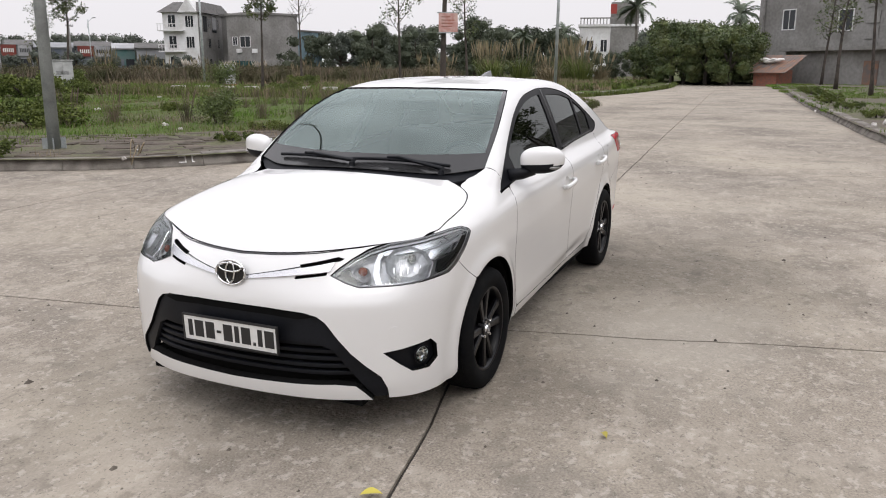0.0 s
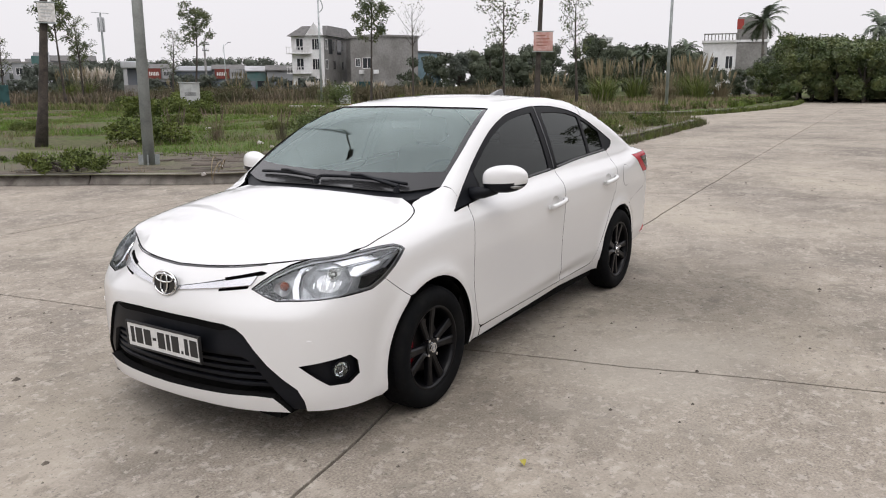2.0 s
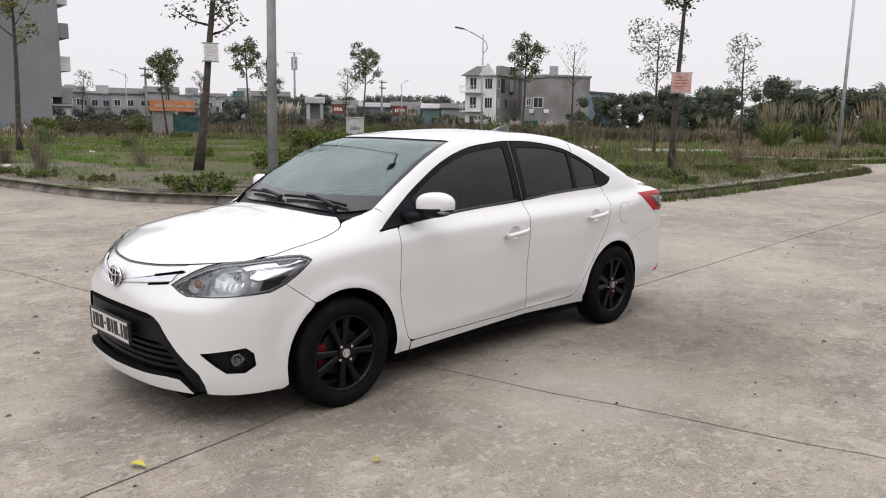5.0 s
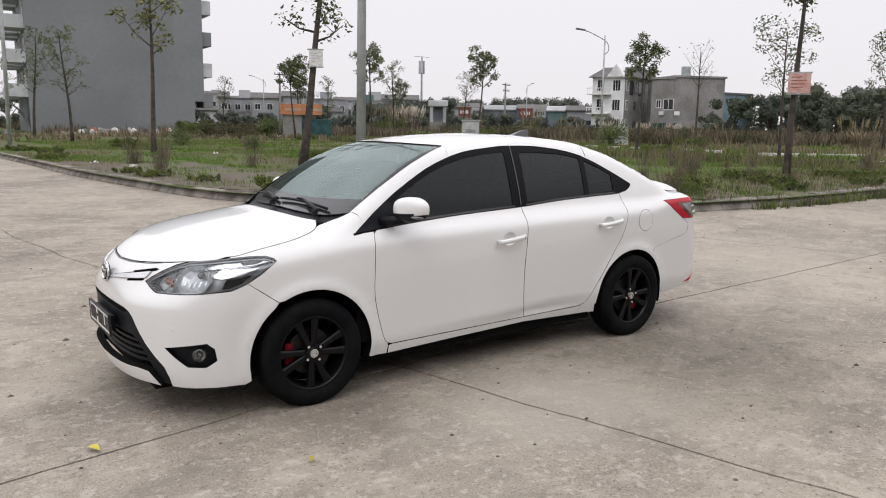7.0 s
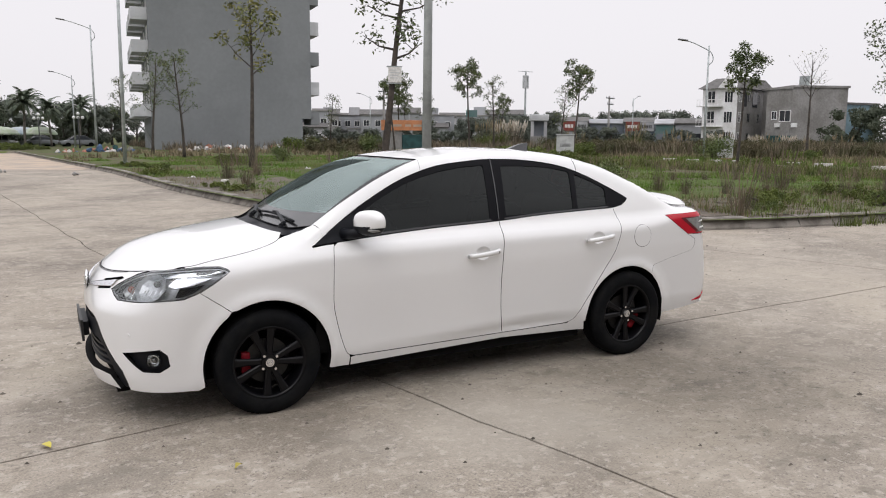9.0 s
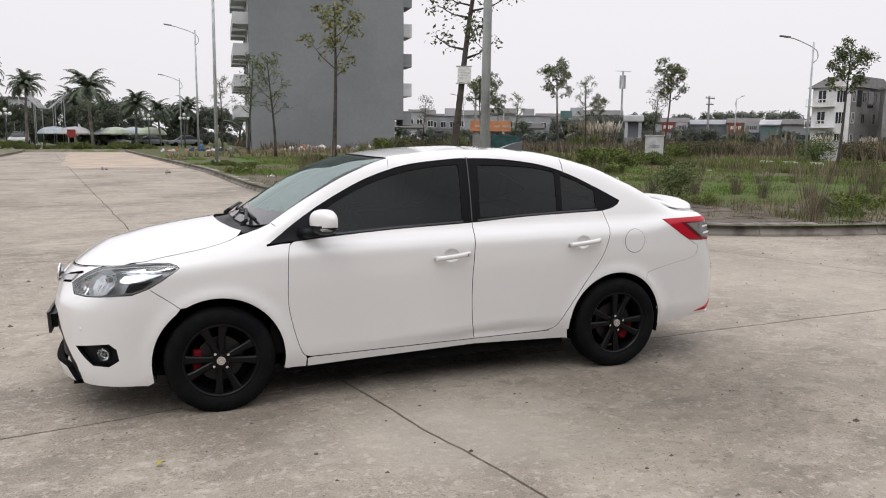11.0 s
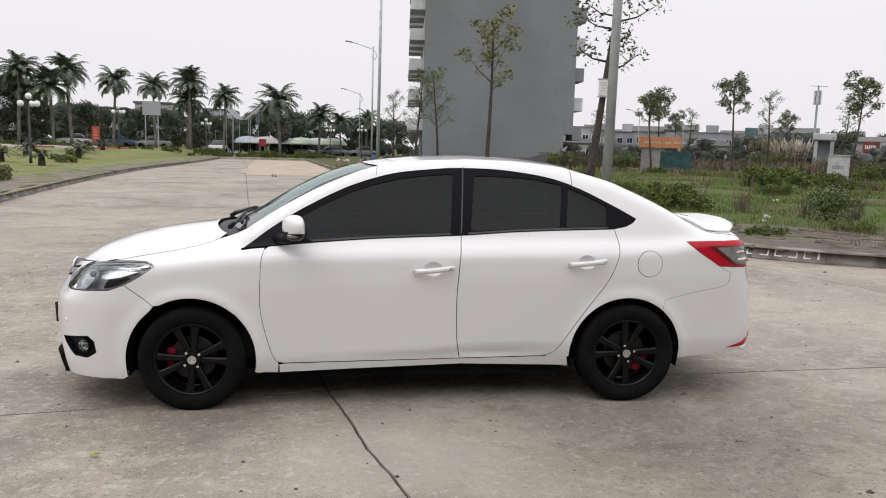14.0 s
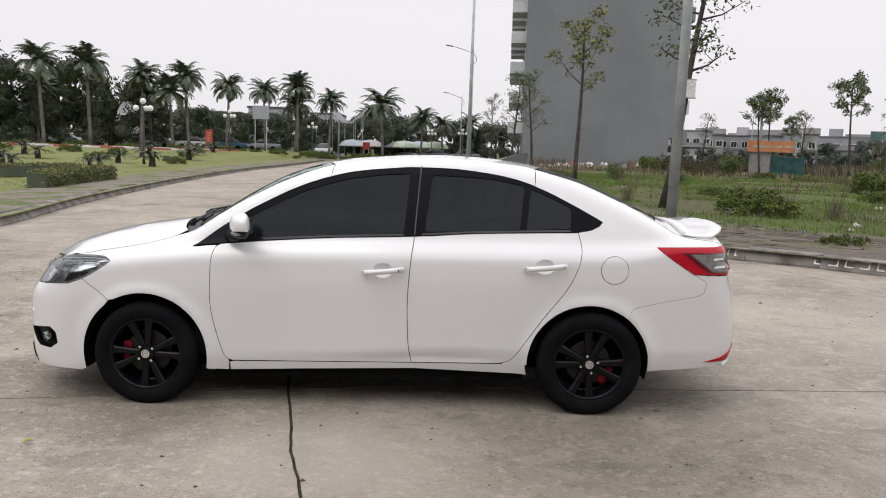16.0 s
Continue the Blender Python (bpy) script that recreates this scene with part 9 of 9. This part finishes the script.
# ---- sand, rubble, litter, grit, fallen leaves ----
def sand_patch():
    """Sand washed over the road, with a straight near edge along a slab joint."""
    verts, nx, ny = [], 8, 24
    for j in range(ny + 1):
        y = 34.4 + 38 * j / ny
        half = 2.1 + 1.0 * min(j / 3, 1) + 0.6 * noise.noise((0, j * 0.5, 3))
        for i in range(nx + 1):
            q = -1 + 2 * i / nx
            x = -2.75 - 0.085 * (y - 34.4) + half * q
            lift = 0.006 + 0.03 * (1 - q * q) * min(j / 4, 1) * min((ny - j) / 3, 1) * (0.6 + noise.noise((x * 0.4, y * 0.3, 1)))
            verts.append((x, y + 0.5 * noise.noise((x, 0, 5)) - 0.35 * q, height(x) + max(0.006, lift)))
    w = nx + 1
    ob = link_mesh("sand", verts, [(j * w + i, j * w + i + 1, (j + 1) * w + i + 1, (j + 1) * w + i) for j in range(ny) for i in range(nx)], M_SAND, smooth=True)
    tagged(ob, "pale orange sand spilt over the road", "sand", kind="stuff")


sand_patch()


def heap(name, label, category, x, y, n, spread, size, materials, seed):
    """A heap of broken lumps or folded sheets."""
    rng = random.Random(seed)
    t = empty(name, label, category, m=pose(x, y, height(x) + 0.02))
    for k in range(n):
        bm = bmesh.new()
        s = size * rng.uniform(0.5, 1.4)
        bmesh.ops.create_icosphere(bm, subdivisions=1, radius=s)
        for v in bm.verts:
            v.co *= rng.uniform(0.7, 1.2)
        q = rng.random() ** 0.7
        a = rng.uniform(0, 6.3)
        bmesh.ops.transform(bm, matrix=pose(spread * q * math.cos(a), spread * 0.6 * q * math.sin(a), s * 0.4 + (1 - q) * spread * 0.14, rng.uniform(0, 90), rng.uniform(0, 90), rng.uniform(0, 360)) @ Matrix.Diagonal((1.3, 1, 0.55, 1)), verts=bm.verts)
        part("lump", bm, materials[k % len(materials)], t)
    return t


heap("rubble_heap", "heap of broken brick and mortar rubble", "rubble", 13.21, 71.1, 26, 2.6, 0.32, [M_BRICK, M_LITTER, M_CEMENT], 3)
heap("rubble_heap", "heap of broken brick and mortar rubble", "rubble", 9.67, 65.34, 20, 2.2, 0.22, [M_LITTER, M_CEMENT, M_SAND], 4)
heap("rubble_heap", "low heap of pale rubble in the grass", "rubble", 17.12, 65.98, 20, 3.5, 0.2, [M_LITTER, M_CEMENT, M_BRICK], 5)
heap("tarpaulin_heap", "heap of blue and orange builders' sheets and timber", "building materials", 2.6, 66.0, 24, 2.6, 0.24, [M_CARBLUE, M_LITTER, M_BRICK, M_TEAL, M_CEMENT], 6)
heap("tarpaulin_heap", "heap of blue and grey builders' sheets", "building materials", 0.2, 65.5, 14, 1.6, 0.2, [M_CARBLUE, M_LITTER, M_BRICK], 7)
for k, (x, y, s) in enumerate(((8.51, 10.3, 0.10), (7.86, 9.38, 0.07), (12.21, 16.24, 0.12), (19.37, 20.81, 0.16), (9.53, 16.05, 0.08), (22.66, 14.25, 0.15), (15.62, -4.22, 0.18), (14.79, -3.79, 0.10), (20.28, -2.74, 0.08), (4.62, 7.29, 0.05), (3.69, 6.64, 0.06), (7.01, 24.77, 0.2), (2.52, 18.31, 0.15), (1.96, 20.96, 0.14), (18.36, 5.35, 0.1), (26.93, 12.88, 0.14))):
    heap("litter", "scrap of pale litter lying in the weeds", "litter", x, y, 3, s * 1.2, s * 0.36, [M_LITTER], 30 + k).matrix_basis = pose(x, y, height(x) + 0.185)
for k in range(14):
    q = (k % 7) / 6
    x, y = (31.4 + 4.0 * q, 17.2 - 3.4 * q) if k < 7 else (31.3 + 1.2 * q, 30.5 - 9.5 * q)
    block = box_part("concrete_block", (-0.42, -0.09, -0.08), (0.42, 0.09, 0.12), M_LITTER, None, 0.02)
    block.matrix_basis = pose(x, y, height(x) + 0.20, 0, 0, (-40 if k < 7 else -80) + 7 * math.sin(k * 2))
    tagged(block, "pale concrete kerb block lying in the grass", "kerb block", "loose kerb blocks")


def grit():
    rng = np.random.default_rng(12)
    n = 700
    x, y = rng.uniform(-5, 9, n), rng.uniform(-3.6, 5.0, n)
    s = rng.uniform(0.003, 0.012, n) * (1 + (rng.random(n) > 0.95) * 1.2)
    verts, faces = [], []
    for k in range(n):
        b = len(verts)
        for a in range(5):
            w = 2 * math.pi * a / 5 + k
            verts.append((x[k] + s[k] * math.cos(w) * 1.3, y[k] + s[k] * math.sin(w), height(x[k]) - 0.001))
        verts.append((x[k], y[k], height(x[k]) + s[k] * 0.8))
        faces += [(b + a, b + (a + 1) % 5, b + 5) for a in range(5)]
    tagged(link_mesh("grit", verts, faces, M_PEBBLE), "small dark grit and pebbles scattered on the road", "grit", kind="stuff")


grit()


def fallen_leaf(x, y, turn, s):
    bm = bmesh.new()
    n = 8
    mid = [bm.verts.new((s * (k / n - 0.5), 0, 0.006 + 0.008 * math.sin(3 * k / n))) for k in range(n + 1)]
    for side in (-1, 1):
        edge = [bm.verts.new((s * (k / n - 0.5), side * s * 0.26 * math.sin(math.pi * k / n) + 0.0001 * side, 0.008 + 0.016 * math.sin(math.pi * k / n))) for k in range(n + 1)]
        for k in range(n):
            q = (mid[k], mid[k + 1], edge[k + 1], edge[k])
            bm.faces.new(q if side > 0 else tuple(reversed(q)))
    ob = part("fallen_leaf", bm, M_FALLEN, None, smooth=True)
    ob.matrix_basis = pose(x, y, height(x) + 0.002, 0, 0, turn)
    tagged(ob, "small yellow-green leaf fallen on the concrete", "leaf", "fallen leaves")


fallen_leaf(-1.608, -1.45, 40, 0.055)
fallen_leaf(-2.41, -0.76, 120, 0.085)
fallen_leaf(1.2, -2.9, 80, 0.05)


def tied_wire():
    """The loops of dry creeper that hang over the kerb."""
    t = empty("creeper", "loops of dry brown creeper hanging over the kerb", "creeper", m=pose(4.26, 6.91, height(4.26)))
    for k, (w, h0) in enumerate(((0.5, 0.34), (0.62, 0.26), (0.3, 0.30))):
        pts = [(0.02 * k - w / 2 * math.cos(a), 0.12 + w / 2 * math.cos(a) * -0.8 - 0.1 * math.sin(a) * k, 0.06 + h0 * math.sin(a)) for a in (math.pi * q / 10 for q in range(11))]
        link_mesh("stem", *tube([Vector(q) for q in pts], 0.008, 5), M_DRY, t)


tied_wire()


def power_pole(x, y, h):
    """A tapered concrete pole with two cross arms and insulators."""
    t = empty("utility_pole", "grey concrete utility pole with cross arms", "utility pole", "utility poles", m=pose(x, y, height(x), 0, 0, 20))
    link_mesh("shaft", *tube([(0, 0, -0.1), (0, 0, h)], [0.17, 0.10], 8), M_CEMENT, t, smooth=True)
    for dz, w in ((0.25, 0.9), (0.95, 0.7)):
        box_part("cross_arm", (-w, -0.16, h - dz - 0.05), (w, -0.08, h - dz + 0.05), M_IRON, t)
        for q in (-0.9, -0.4, 0.4, 0.9):
            link_mesh("insulator", *tube([(q * w, -0.12, h - dz + 0.05), (q * w, -0.12, h - dz + 0.22)], [0.045, 0.03], 6), M_FARPALE, t)


power_pole(58.06, 69.19, 6.5)
power_pole(32.32, 76.91, 6.8)
standing_sign(59.26, 104.63, 1.9, 1.1, 4.7, M_FARTEAL, "far billboard on tall legs", 0)


def tilted_rack(x, y, z, turn, tilt):
    """A slanting steel frame with slats on a lattice of posts."""
    t = empty("steel_rack", "slanting steel frame on thin posts behind the palms", "steel frame", "steel frames", m=pose(x, y, height(x), 0, 0, turn))
    for a in (-0.8, 0.8):
        for b in (-0.5, 0.5):
            link_mesh("post", *tube([(a, b, 0), (a, b, z + b * math.tan(radians(tilt)))], 0.05, 5), M_STEEL, t)
    frame_m = pose(0, 0, z, tilt, 0, 0)
    for k in range(6):
        box_part("slat", (-1.0 + 0.36 * k, -1.4, -0.04), (-0.85 + 0.36 * k, 1.4, 0.04), M_FARPALE, t, m=frame_m)
    for b in (-1.3, 0, 1.3):
        box_part("rail", (-1.1, b - 0.06, -0.11), (1.1, b + 0.06, -0.05), M_IRON, t, m=frame_m)


tilted_rack(-15.09, 99.79, 5.6, 70, 42)
tilted_rack(-12.54, 100.11, 5.6, -75, 42)
for k in range(6):
    pole("steel_pole", "thin grey steel post behind the palms", "pole", 6.2 + 0.5 * math.sin(k * 2.1), 0.055, 0.045, -15.09 - 1.6 - 0.75 * k, 99.79 + 0.8 * math.sin(k * 1.3), group="thin posts")
for x, y, k in ((-3.84, 32.59, 0), (-1.18, 28.55, 1), (0.9, 29.6, 2)):
    heap("stone", "broken stone lying on the road", "stone", x, y, 3, 0.16, 0.07, [M_CEMENT], 60 + k)
